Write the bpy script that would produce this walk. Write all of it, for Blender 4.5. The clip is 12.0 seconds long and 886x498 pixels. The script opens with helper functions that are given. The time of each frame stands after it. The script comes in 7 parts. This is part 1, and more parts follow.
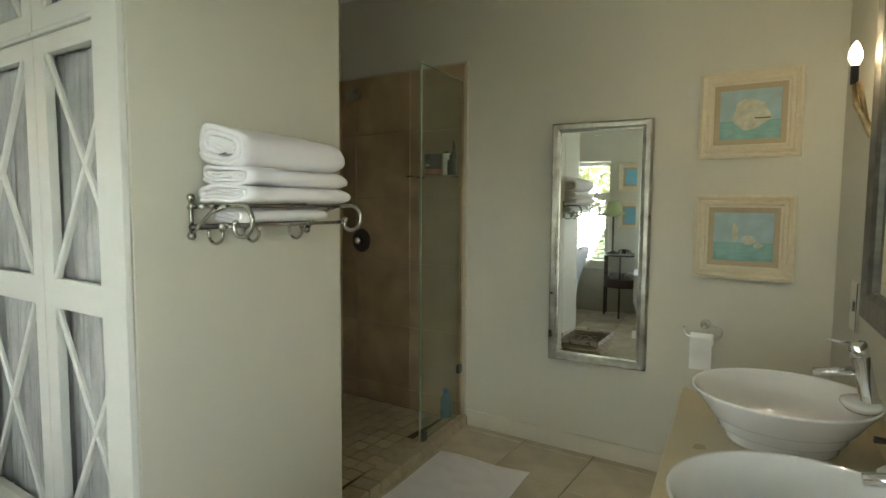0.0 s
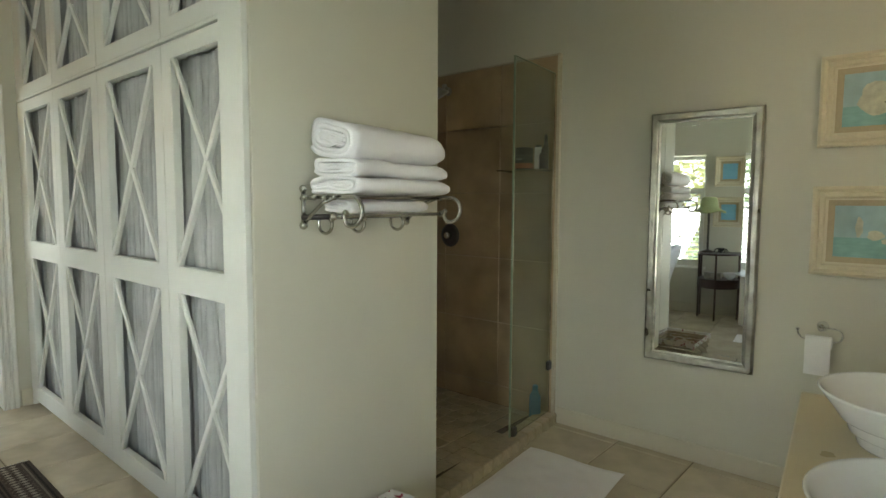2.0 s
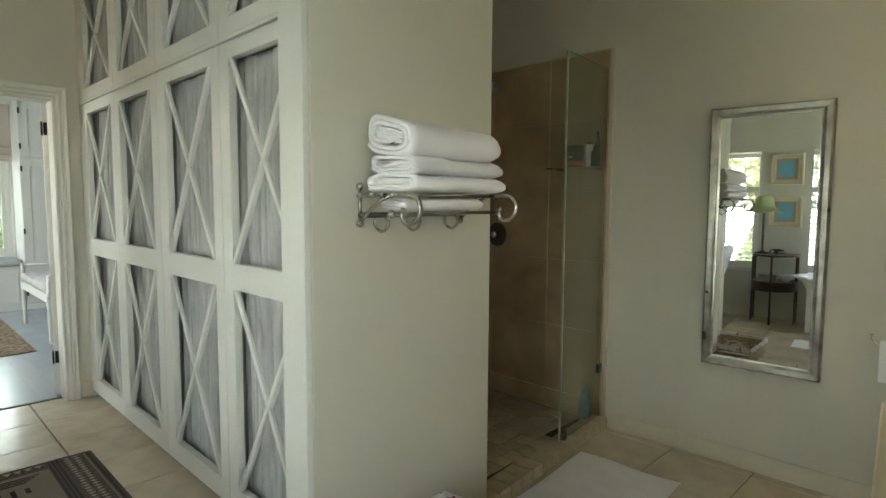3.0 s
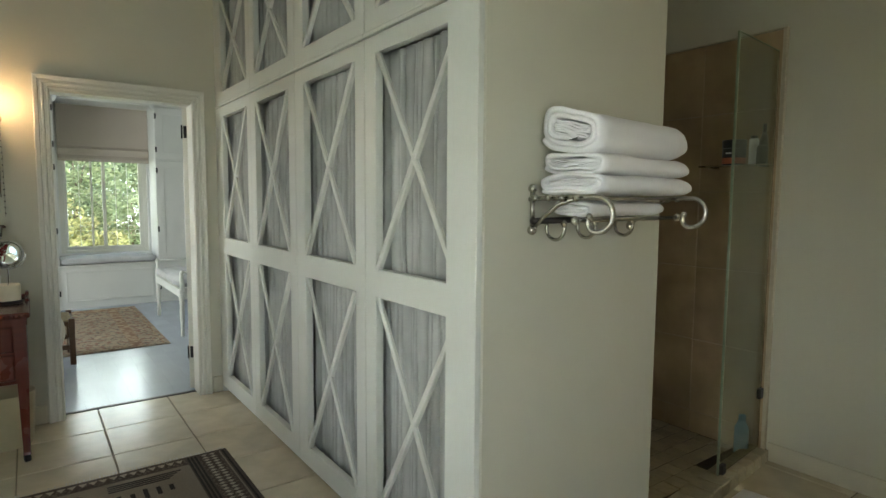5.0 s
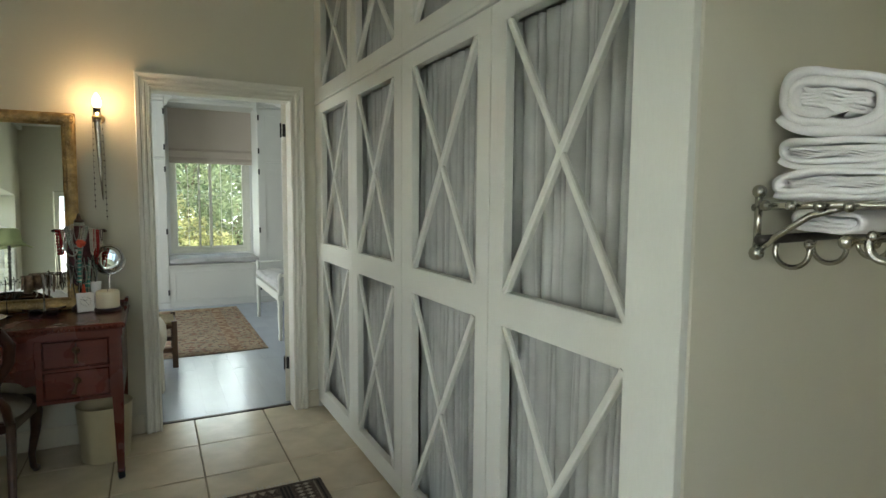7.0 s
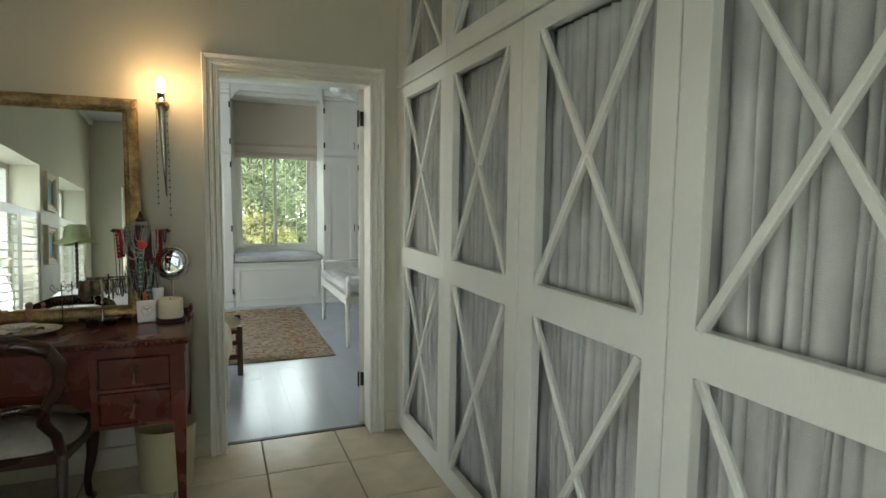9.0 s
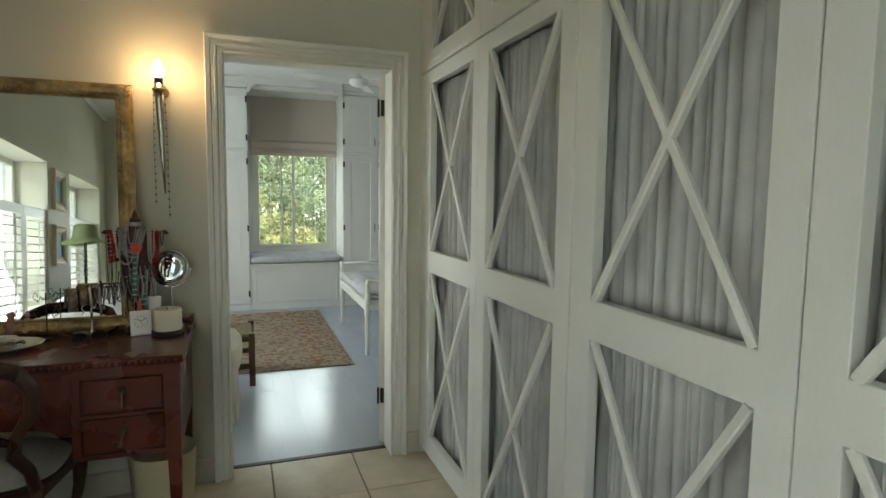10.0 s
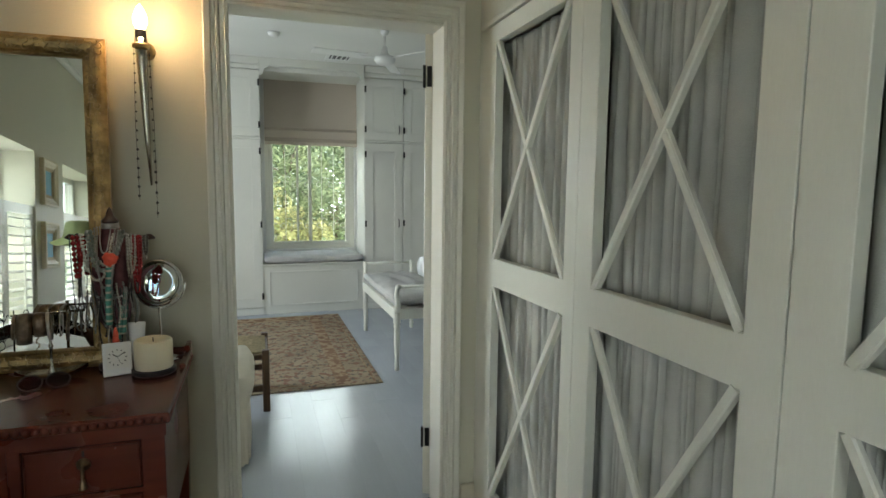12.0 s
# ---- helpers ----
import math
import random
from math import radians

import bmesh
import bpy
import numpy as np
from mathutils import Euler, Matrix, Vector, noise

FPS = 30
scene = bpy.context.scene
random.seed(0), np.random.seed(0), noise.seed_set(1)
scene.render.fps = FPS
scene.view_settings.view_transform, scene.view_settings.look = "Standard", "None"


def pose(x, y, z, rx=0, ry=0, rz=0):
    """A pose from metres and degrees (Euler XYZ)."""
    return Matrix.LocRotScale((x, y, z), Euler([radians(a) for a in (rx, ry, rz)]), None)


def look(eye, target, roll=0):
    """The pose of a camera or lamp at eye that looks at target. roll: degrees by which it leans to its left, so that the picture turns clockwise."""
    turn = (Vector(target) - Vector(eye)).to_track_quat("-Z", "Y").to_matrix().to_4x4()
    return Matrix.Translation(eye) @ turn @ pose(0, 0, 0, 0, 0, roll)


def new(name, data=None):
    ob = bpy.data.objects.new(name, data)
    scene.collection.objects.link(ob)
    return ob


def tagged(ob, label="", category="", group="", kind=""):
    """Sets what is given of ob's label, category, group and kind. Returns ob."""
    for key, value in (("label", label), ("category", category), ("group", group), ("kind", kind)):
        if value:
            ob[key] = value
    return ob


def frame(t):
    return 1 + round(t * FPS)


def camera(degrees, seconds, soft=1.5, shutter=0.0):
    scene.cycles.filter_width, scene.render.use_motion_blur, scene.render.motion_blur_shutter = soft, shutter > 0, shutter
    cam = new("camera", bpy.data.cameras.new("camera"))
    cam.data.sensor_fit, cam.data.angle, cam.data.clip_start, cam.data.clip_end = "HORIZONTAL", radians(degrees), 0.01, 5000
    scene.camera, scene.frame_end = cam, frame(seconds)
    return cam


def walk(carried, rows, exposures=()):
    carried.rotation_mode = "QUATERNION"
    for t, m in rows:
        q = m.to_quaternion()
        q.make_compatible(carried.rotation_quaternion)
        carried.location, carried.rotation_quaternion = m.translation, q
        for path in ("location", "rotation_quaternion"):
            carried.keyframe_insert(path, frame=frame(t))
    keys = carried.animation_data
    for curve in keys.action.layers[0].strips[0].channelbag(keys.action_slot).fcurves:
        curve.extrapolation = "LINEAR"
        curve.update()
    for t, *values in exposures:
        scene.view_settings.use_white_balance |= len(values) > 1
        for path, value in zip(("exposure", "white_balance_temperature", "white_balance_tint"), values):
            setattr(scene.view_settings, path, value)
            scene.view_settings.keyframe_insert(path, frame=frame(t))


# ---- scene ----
cam = camera(75.9, 12.0)
PATH = [
    (0, (5.364, 0.478, 1.407), (4.277, 2.149, 1.251), 0.4),
    (0.5, (5.356, 0.467, 1.394), (4.22, 2.106, 1.241), 0.3),
    (1, (5.347, 0.452, 1.389), (4.155, 2.051, 1.233), 0.3),
    (1.5, (5.323, 0.437, 1.382), (4.075, 1.992, 1.224), 0.3),
    (2, (5.303, 0.429, 1.382), (3.999, 1.936, 1.219), 0.3),
    (2.5, (5.284, 0.428, 1.381), (3.929, 1.89, 1.215), 0.3),
    (3, (5.236, 0.413, 1.376), (3.834, 1.829, 1.211), 0.3),
    (5, (4.92, 0.371, 1.388), (3.31, 1.545, 1.218), 0.4),
    (5.5, (4.816, 0.4, 1.392), (3.157, 1.504, 1.219), 0.4),
    (6, (4.7, 0.438, 1.411), (2.999, 1.475, 1.238), 0.4),
    (6.5, (4.592, 0.473, 1.407), (2.85, 1.44, 1.234), 0.5),
    (7, (4.469, 0.492, 1.403), (2.694, 1.398, 1.231), 0.4),
    (9, (3.93, 0.478, 1.407), (2.079, 1.215, 1.222), 0.7),
    (9.5, (3.759, 0.528, 1.409), (1.894, 1.226, 1.222), 0.7),
    (10, (3.594, 0.562, 1.399), (1.718, 1.231, 1.21), 0.7),
    (10.5, (3.411, 0.561, 1.394), (1.531, 1.217, 1.2), 0.6),
    (11, (3.243, 0.536, 1.392), (1.36, 1.179, 1.194), 0.6),
    (11.5, (3.105, 0.533, 1.384), (1.22, 1.168, 1.18), 0.7),
    (12, (2.922, 0.575, 1.391), (1.035, 1.202, 1.178), 0.6),
]
walk(cam, [(t, look(eye, target, roll)) for t, eye, target, roll in PATH],
     exposures=[(0, 2.58), (3, 2.42), (5, 2.13), (9, 1.93), (12, 1.92)])
# ---- world, sun, large lights, exposure ----
world = bpy.data.worlds.new("sky")
scene.world = world
world.use_nodes = True
wn = world.node_tree
sky = wn.nodes.new("ShaderNodeTexSky")
sky.sky_type = "NISHITA"
sky.sun_disc = False
sky.sun_elevation, sky.sun_rotation = radians(41), radians(8)
wn.links.new(sky.outputs[0], wn.nodes["Background"].inputs[0])
wn.nodes["Background"].inputs[1].default_value = 0.15


def lamp(name, kind, m, power, colour, size=0.1, size_y=None):
    data = bpy.data.lights.new(name, kind)
    data.energy, data.color = power, colour
    if kind == "AREA":
        data.shape, data.size, data.size_y = "RECTANGLE", size, size_y or size
    elif kind == "POINT":
        data.shadow_soft_size = size
    else:
        data.angle = radians(0.6)
    ob = new(name, data)
    ob.matrix_world = m
    return ob


SOUTH = -0.95          # inner face of the window wall of the dressing room
lamp("sun", "SUN", look((1.2, 9.0, 8.0), (0, 0, 0)), 5.0, (1.0, 0.95, 0.86))
DAY = (0.91, 0.955, 1.0)
lamp("window_fill", "AREA", look((3.15, SOUTH - 0.50, 0.95), (2.45, SOUTH + 0.5, 1.70)), 6.3, DAY, 1.0, 0.8)
lamp("window_fill", "AREA", look((5.0, SOUTH - 0.50, 0.95), (4.85, SOUTH + 0.5, 1.85)), 2.8, DAY, 1.3, 0.9)
lamp("window_fill", "AREA", look((6.40, -0.15, 1.35), (4.0, 0.4, 2.10)), 3.4, DAY, 1.0, 1.0)
# Fill lamp added at an unseen south opening to brighten the bedroom.
lamp("window_fill", "AREA", look((-1.7, -1.78, 1.5), (-1.7, 1.0, 1.4)), 15, (0.86, 0.94, 1.0), 1.4, 1.3)
lamp("bulb_light", "POINT", pose(0.815, 0.238, 1.925), 2.3, (1.0, 0.62, 0.30), 0.025)
lamp("bulb_light", "POINT", pose(5.43, 2.78, 1.90), 1.0, (1.0, 0.79, 0.50), 0.02)

# ---- materials ----


def rgb(c):
    return (*c, 1.0)


def material(name, colour, rough=0.5, metal=0.0, var=0.06, grain=40.0, bump=0.05, stain=0.05, stain_scale=1.5,
             tint=None, stretch=(1, 1, 1), coat=0.0, piece=0.0, emit=None, power=0.0, spec=0.5):
    """Principled surface with fine grain, broad stains, bump, and a little difference from piece to piece."""
    m = bpy.data.materials.new(name)
    m.use_nodes = True
    t = m.node_tree
    n, l = t.nodes, t.links
    p = n["Principled BSDF"]
    p.inputs["Roughness"].default_value = rough
    p.inputs["Metallic"].default_value = metal
    p.inputs["Coat Weight"].default_value = coat
    p.inputs["Specular IOR Level"].default_value = spec
    co = n.new("ShaderNodeTexCoord")
    mp = n.new("ShaderNodeMapping")
    mp.inputs["Scale"].default_value = stretch
    l.new(co.outputs["Object"], mp.inputs[0])
    fine = n.new("ShaderNodeTexNoise")
    fine.inputs["Scale"].default_value, fine.inputs["Detail"].default_value = grain, 6
    broad = n.new("ShaderNodeTexNoise")
    broad.inputs["Scale"].default_value, broad.inputs["Detail"].default_value = stain_scale, 4
    l.new(mp.outputs[0], fine.inputs[0])
    l.new(co.outputs["Object"], broad.inputs[0])
    mix = n.new("ShaderNodeMix")
    mix.data_type = "RGBA"
    lo = tuple(max(0, c * (1 - 2 * var)) for c in colour)
    hi = tuple(min(1, c * (1 + 2 * var)) for c in (tint or colour))
    mix.inputs[6].default_value, mix.inputs[7].default_value = rgb(lo), rgb(hi)
    l.new(fine.outputs[0], mix.inputs[0])
    hsv = n.new("ShaderNodeHueSaturation")
    l.new(mix.outputs[2], hsv.inputs["Color"])
    rng = n.new("ShaderNodeMapRange")
    rng.inputs[1].default_value, rng.inputs[2].default_value = 0.3, 0.7
    rng.inputs[3].default_value, rng.inputs[4].default_value = 1 - 2 * stain, 1 + stain
    l.new(broad.outputs[0], rng.inputs[0])
    if piece:
        info = n.new("ShaderNodeObjectInfo")
        r2 = n.new("ShaderNodeMapRange")
        r2.inputs[3].default_value, r2.inputs[4].default_value = 1 - piece, 1 + piece
        l.new(info.outputs["Random"], r2.inputs[0])
        mul = n.new("ShaderNodeMath")
        mul.operation = "MULTIPLY"
        l.new(rng.outputs[0], mul.inputs[0])
        l.new(r2.outputs[0], mul.inputs[1])
        l.new(mul.outputs[0], hsv.inputs["Value"])
    else:
        l.new(rng.outputs[0], hsv.inputs["Value"])
    l.new(hsv.outputs[0], p.inputs["Base Color"])
    r3 = n.new("ShaderNodeMapRange")
    r3.inputs[3].default_value, r3.inputs[4].default_value = max(0.02, rough - 0.08), min(1, rough + 0.1)
    l.new(broad.outputs[0], r3.inputs[0])
    l.new(r3.outputs[0], p.inputs["Roughness"])
    if bump:
        b = n.new("ShaderNodeBump")
        b.inputs["Strength"].default_value, b.inputs["Distance"].default_value = bump, 0.01
        l.new(fine.outputs[0], b.inputs["Height"])
        l.new(b.outputs[0], p.inputs["Normal"])
    if emit:
        p.inputs["Emission Color"].default_value = rgb(emit)
        p.inputs["Emission Strength"].default_value = power
    return m


def glassy(name, colour, rough=0.0, ior=1.45):
    m = bpy.data.materials.new(name)
    m.use_nodes = True
    p = m.node_tree.nodes["Principled BSDF"]
    p.inputs["Base Color"].default_value = rgb(colour)
    p.inputs["Roughness"].default_value = rough
    p.inputs["IOR"].default_value = ior
    p.inputs["Transmission Weight"].default_value = 1.0
    return m


PAINT = material("cream wall paint", (0.598, 0.580, 0.464), 0.6, var=0.015, grain=220, bump=0.04, stain=0.02, spec=0.3)
PAINT_BED = material("white wall paint", (0.74, 0.74, 0.70), 0.6, var=0.015, grain=220, bump=0.04, stain=0.02, spec=0.3)
CEIL = material("white ceiling paint", (0.78, 0.78, 0.74), 0.7, var=0.01, grain=200, bump=0.03, stain=0.02, spec=0.2)
JOINERY = material("white satin paint on wood", (0.655, 0.66, 0.582), 0.38, var=0.02, grain=30, bump=0.04, stain=0.03, stretch=(6, 6, 1))
TRIM = material("ivory gloss paint", (0.72, 0.71, 0.62), 0.32, var=0.012, grain=40, bump=0.015, stain=0.03)
CUPB = material("off-white cupboard paint", (0.66, 0.66, 0.60), 0.42, var=0.02, grain=30, bump=0.03, stain=0.03, stretch=(6, 6, 1))
TILE = material("cream ceramic floor tile", (0.60, 0.525, 0.38), 0.20, spec=0.55, var=0.05, grain=9, bump=0.015, stain=0.07, stain_scale=4, piece=0.05)
GROUT = material("brown tile grout", (0.20, 0.16, 0.10), 0.85, var=0.2, grain=90, bump=0.2)
WETGROUT = material("dark brown wet grout", (0.09, 0.07, 0.045), 0.8, var=0.15, grain=60, bump=0.1)
SHTILE = material("brown shower tile", (0.41, 0.295, 0.165), 0.35, var=0.10, grain=7, bump=0.03, stain=0.14, stain_scale=3, piece=0.06)
MOSAIC = material("tumbled stone floor tile", (0.50, 0.42, 0.27), 0.5, var=0.06, grain=60, bump=0.06, stain=0.05, stain_scale=25, piece=0.11)
SHGROUT = material("dull shower grout", (0.27, 0.22, 0.15), 0.8, var=0.15, grain=60, bump=0.1)
PLANK = material("whitewashed floor board", (0.44, 0.475, 0.52), 0.20, var=0.02, grain=5, bump=0.0, stain=0.025, stain_scale=2.2, stretch=(1, 12, 1), piece=0.006, spec=0.6)
LINEN = material("pale grey linen curtain", (0.46, 0.465, 0.425), 0.9, var=0.05, grain=350, bump=0.15, stain=0.09, stain_scale=5, spec=0.1)
TOWEL = material("white cotton terry", (0.90, 0.88, 0.865), 0.95, var=0.04, grain=420, bump=0.4, stain=0.02, spec=0.1)
CHROME = material("aged chrome", (0.50, 0.485, 0.43), 0.20, 1.0, var=0.06, grain=25, bump=0.01, stain=0.1, stain_scale=20)
BRIGHT = material("bright chrome", (0.80, 0.81, 0.82), 0.06, 1.0, var=0.01, grain=30, bump=0.0, stain=0.02)
DARKMETAL = material("dark bronze metal", (0.10, 0.09, 0.08), 0.4, 0.8, var=0.1, grain=40, bump=0.02)
AGEDBRASS = material("dark aged brass", (0.24, 0.18, 0.10), 0.35, 0.9, var=0.2, grain=50, bump=0.03, stain=0.2, stain_scale=30)
BLACKIRON = material("black iron", (0.02, 0.02, 0.02), 0.5, 0.6, var=0.1, grain=60, bump=0.05)
BRASS = material("worn brass", (0.50, 0.38, 0.20), 0.32, 1.0, var=0.12, grain=60, bump=0.03, stain=0.15, stain_scale=30)
SILVERLEAF = material("distressed silver leaf", (0.40, 0.385, 0.32), 0.30, 0.85, var=0.22, grain=14, bump=0.06, stain=0.20, stain_scale=9)
GILT = material("antique gilt plaster", (0.46, 0.32, 0.14), 0.40, 0.55, var=0.30, grain=40, bump=0.25, stain=0.25, stain_scale=14)
ZINC = material("weathered zinc frame", (0.22, 0.21, 0.18), 0.5, 0.6, var=0.25, grain=30, bump=0.1, stain=0.2, stain_scale=10)
MAHOG = material("polished red mahogany", (0.100, 0.021, 0.011), 0.25, var=0.14, grain=6, bump=0.01, stain=0.06, stain_scale=5, stretch=(9, 1, 9), coat=0.12)
DARKWOOD = material("dark carved wood", (0.045, 0.018, 0.010), 0.28, var=0.3, grain=10, bump=0.03, stain=0.15, stretch=(1, 1, 6), coat=0.2)
STOOLWOOD = material("walnut wood", (0.09, 0.045, 0.02), 0.4, var=0.3, grain=10, bump=0.03, stretch=(8, 8, 1))
CERAMIC = material("white glazed ceramic", (0.87, 0.88, 0.88), 0.07, var=0.004, grain=10, bump=0.0, stain=0.01, coat=0.5)
STONE = material("cream stone counter", (0.60, 0.52, 0.34), 0.3, var=0.02, grain=240, bump=0.0, stain=0.01, stain_scale=3)
UPHOL = material("cream damask upholstery", (0.48, 0.46, 0.40), 0.85, var=0.12, grain=28, bump=0.12, stain=0.06, spec=0.15)
SLIP = material("ivory slipcover cotton", (0.62, 0.58, 0.48), 0.9, var=0.05, grain=260, bump=0.2, stain=0.05, stain_scale=6, spec=0.1)
WHITECLOTH = material("white cotton cover", (0.78, 0.79, 0.80), 0.9, var=0.03, grain=300, bump=0.15, stain=0.04, stain_scale=6, spec=0.1)
GREYCLOTH = material("grey linen cushion cover", (0.47, 0.47, 0.45), 0.9, var=0.06, grain=300, bump=0.2, stain=0.06, stain_scale=8, spec=0.1)
BLIND = material("taupe linen blind", (0.50, 0.435, 0.36), 0.9, var=0.05, grain=300, bump=0.2, stain=0.04, spec=0.1, stretch=(1, 1, 3))
WAX = material("cream candle wax", (0.72, 0.66, 0.47), 0.45, var=0.02, grain=20, bump=0.02, stain=0.03)
BIN = material("cream painted tin", (0.60, 0.54, 0.34), 0.4, var=0.03, grain=30, bump=0.03, stain=0.05)
WICKER = material("grey-brown wicker", (0.36, 0.29, 0.20), 0.7, var=0.3, grain=60, bump=0.3, piece=0.1)
RUSH = material("woven rush", (0.36, 0.29, 0.17), 0.8, var=0.3, grain=50, bump=0.4)
HAT = material("sage green felt shade", (0.40, 0.46, 0.23), 0.9, var=0.05, grain=200, bump=0.1)
BLACKPL = material("black plastic", (0.015, 0.015, 0.016), 0.35, var=0.05)
WHITEPL = material("white plastic", (0.80, 0.80, 0.78), 0.35, var=0.01, bump=0.0)
BLUEPL = material("blue translucent plastic", (0.06, 0.30, 0.45), 0.25, var=0.03)
PAPER = material("white tissue paper", (0.82, 0.81, 0.77), 0.95, var=0.02, grain=150, bump=0.1, spec=0.1)
BULB = material("lit bulb glass", (1, 0.9, 0.7), 0.3, bump=0, emit=(1.0, 0.72, 0.40), power=6)
CREAMFRAME = material("cream painted picture frame", (0.64, 0.57, 0.39), 0.5, var=0.04, grain=70, bump=0.05, stain=0.03, stain_scale=14)
MOUNT = material("buff picture mount", (0.44, 0.36, 0.22), 0.7, var=0.06, grain=120, bump=0.05)
SKYPAINT = material("pale blue painted sky", (0.36, 0.50, 0.50), 0.7, var=0.06, grain=16, bump=0.05, stain=0.08, stain_scale=9)
SEAPAINT = material("turquoise painted sea", (0.24, 0.44, 0.40), 0.7, var=0.10, grain=16, bump=0.05, stain=0.1, stain_scale=9, stretch=(1, 1, 5))
SHELL = material("cream painted shell", (0.56, 0.55, 0.40), 0.8, var=0.08, grain=40, bump=0.1, stain=0.1, stain_scale=20)
BLUEPAINT = material("bright blue painted sky", (0.20, 0.45, 0.60), 0.7, var=0.06, grain=16, bump=0.05)
MIRROR = bpy.data.materials.new("silvered mirror glass")
MIRROR.use_nodes = True
mp_ = MIRROR.node_tree.nodes["Principled BSDF"]
mp_.inputs["Base Color"].default_value = (0.86, 0.89, 0.86, 1)
mp_.inputs["Metallic"].default_value, mp_.inputs["Roughness"].default_value = 1.0, 0.015
GLASS = glassy("clear green shower glass", (0.86, 0.955, 0.85), 0.0, 1.5)
GLASSEDGE = material("ground green glass edge", (0.30, 0.36, 0.24), 0.25, var=0.03, grain=30, bump=0.0)
STEEL = material("dull grey steel", (0.36, 0.34, 0.29), 0.32, 0.9, var=0.08, grain=30, bump=0.01)
SKIRT = material("cream skirting paint", (0.63, 0.59, 0.455), 0.42, var=0.02, grain=40, bump=0.03, stain=0.03)
PANE = glassy("clear window glass", (0.97, 0.99, 0.98), 0.0, 1.10)
LENS = glassy("violet tinted lens", (0.45, 0.36, 0.50), 0.0, 1.3)
LEAF_A = material("sunlit green leaf", (0.31, 0.37, 0.21), 0.5, var=0.3, grain=3, bump=0, piece=0.1, stain=0.2)
LEAF_B = material("yellow-green leaf", (0.44, 0.44, 0.21), 0.5, var=0.3, grain=3, bump=0, piece=0.1, stain=0.2)
LEAF_C = material("deep green leaf", (0.12, 0.17, 0.09), 0.5, var=0.3, grain=3, bump=0, piece=0.1, stain=0.2)
BARK = material("grey-brown bark", (0.16, 0.12, 0.09), 0.9, var=0.3, grain=20, bump=0.6, stretch=(1, 1, 0.2))
LAWN = material("lawn", (0.09, 0.14, 0.035), 0.9, var=0.3, grain=30, bump=0.5, stain=0.2, stain_scale=0.6)
RENDERWALL = material("pale outdoor plaster", (0.68, 0.66, 0.60), 0.8, var=0.04, grain=60, bump=0.15, stain=0.06)
RED = material("red coral beads", (0.30, 0.03, 0.03), 0.25, var=0.2, grain=60, bump=0)
PEARL = material("pearl beads", (0.52, 0.48, 0.40), 0.18, var=0.06, grain=60, bump=0, coat=0.4)
SILVERB = material("grey silver beads", (0.40, 0.39, 0.36), 0.3, 0.7, var=0.15, grain=60, bump=0)
TEAL = material("teal banded ribbon", (0.05, 0.22, 0.17), 0.6, var=0.3, grain=25, bump=0.1)
CORAL = material("orange coral flower", (0.75, 0.10, 0.05), 0.6, var=0.1, grain=60, bump=0.1)
BUST = material("plum patterned fabric", (0.13, 0.05, 0.055), 0.85, var=0.45, grain=45, bump=0.15)
PINKGL = material("rose glass", (0.45, 0.22, 0.20), 0.15, var=0.1, grain=40, bump=0, coat=0.5)
FLORAL = material("rose-sprigged white cotton", (0.70, 0.67, 0.63), 0.9, var=0.05, grain=200, bump=0.15, spec=0.1)

for lf in (LEAF_A, LEAF_B, LEAF_C):
    tn, tl = lf.node_tree.nodes, lf.node_tree.links
    trl, mx = tn.new("ShaderNodeBsdfTranslucent"), tn.new("ShaderNodeMixShader")
    tl.new(tn["Principled BSDF"].inputs["Base Color"].links[0].from_socket, trl.inputs[0])
    mx.inputs[0].default_value = 0.5
    tl.new(tn["Principled BSDF"].outputs[0], mx.inputs[1])
    tl.new(trl.outputs[0], mx.inputs[2])
    tl.new(mx.outputs[0], tn["Material Output"].inputs[0])


def banded(m, colour, scale, threshold, soft=0.04, kind="NOISE", stretch=(1, 1, 1), detail=3):
    """Lays a second colour over a material where a noise or cell pattern passes a threshold."""
    t = m.node_tree
    n, l = t.nodes, t.links
    p = n["Principled BSDF"]
    src = p.inputs["Base Color"].links[0].from_socket
    co, mp = n.new("ShaderNodeTexCoord"), n.new("ShaderNodeMapping")
    mp.inputs["Scale"].default_value = stretch
    l.new(co.outputs["Object"], mp.inputs[0])
    if kind == "NOISE":
        tex = n.new("ShaderNodeTexNoise")
        tex.inputs["Scale"].default_value, tex.inputs["Detail"].default_value = scale, detail
        out = tex.outputs[0]
    elif kind == "WAVE":
        tex = n.new("ShaderNodeTexWave")
        tex.bands_direction = "Z"
        tex.inputs["Scale"].default_value, tex.inputs["Distortion"].default_value = scale, 1.0
        out = tex.outputs[1]
    else:
        tex = n.new("ShaderNodeTexVoronoi")
        tex.inputs["Scale"].default_value = scale
        out = tex.outputs[0]
    l.new(mp.outputs[0], tex.inputs[0])
    r = n.new("ShaderNodeMapRange")
    r.inputs[1].default_value, r.inputs[2].default_value = threshold - soft, threshold + soft
    l.new(out, r.inputs[0])
    mix = n.new("ShaderNodeMix")
    mix.data_type = "RGBA"
    l.new(r.outputs[0], mix.inputs[0])
    l.new(src, mix.inputs[6])
    mix.inputs[7].default_value = rgb(colour)
    l.new(mix.outputs[2], p.inputs["Base Color"])
    return m


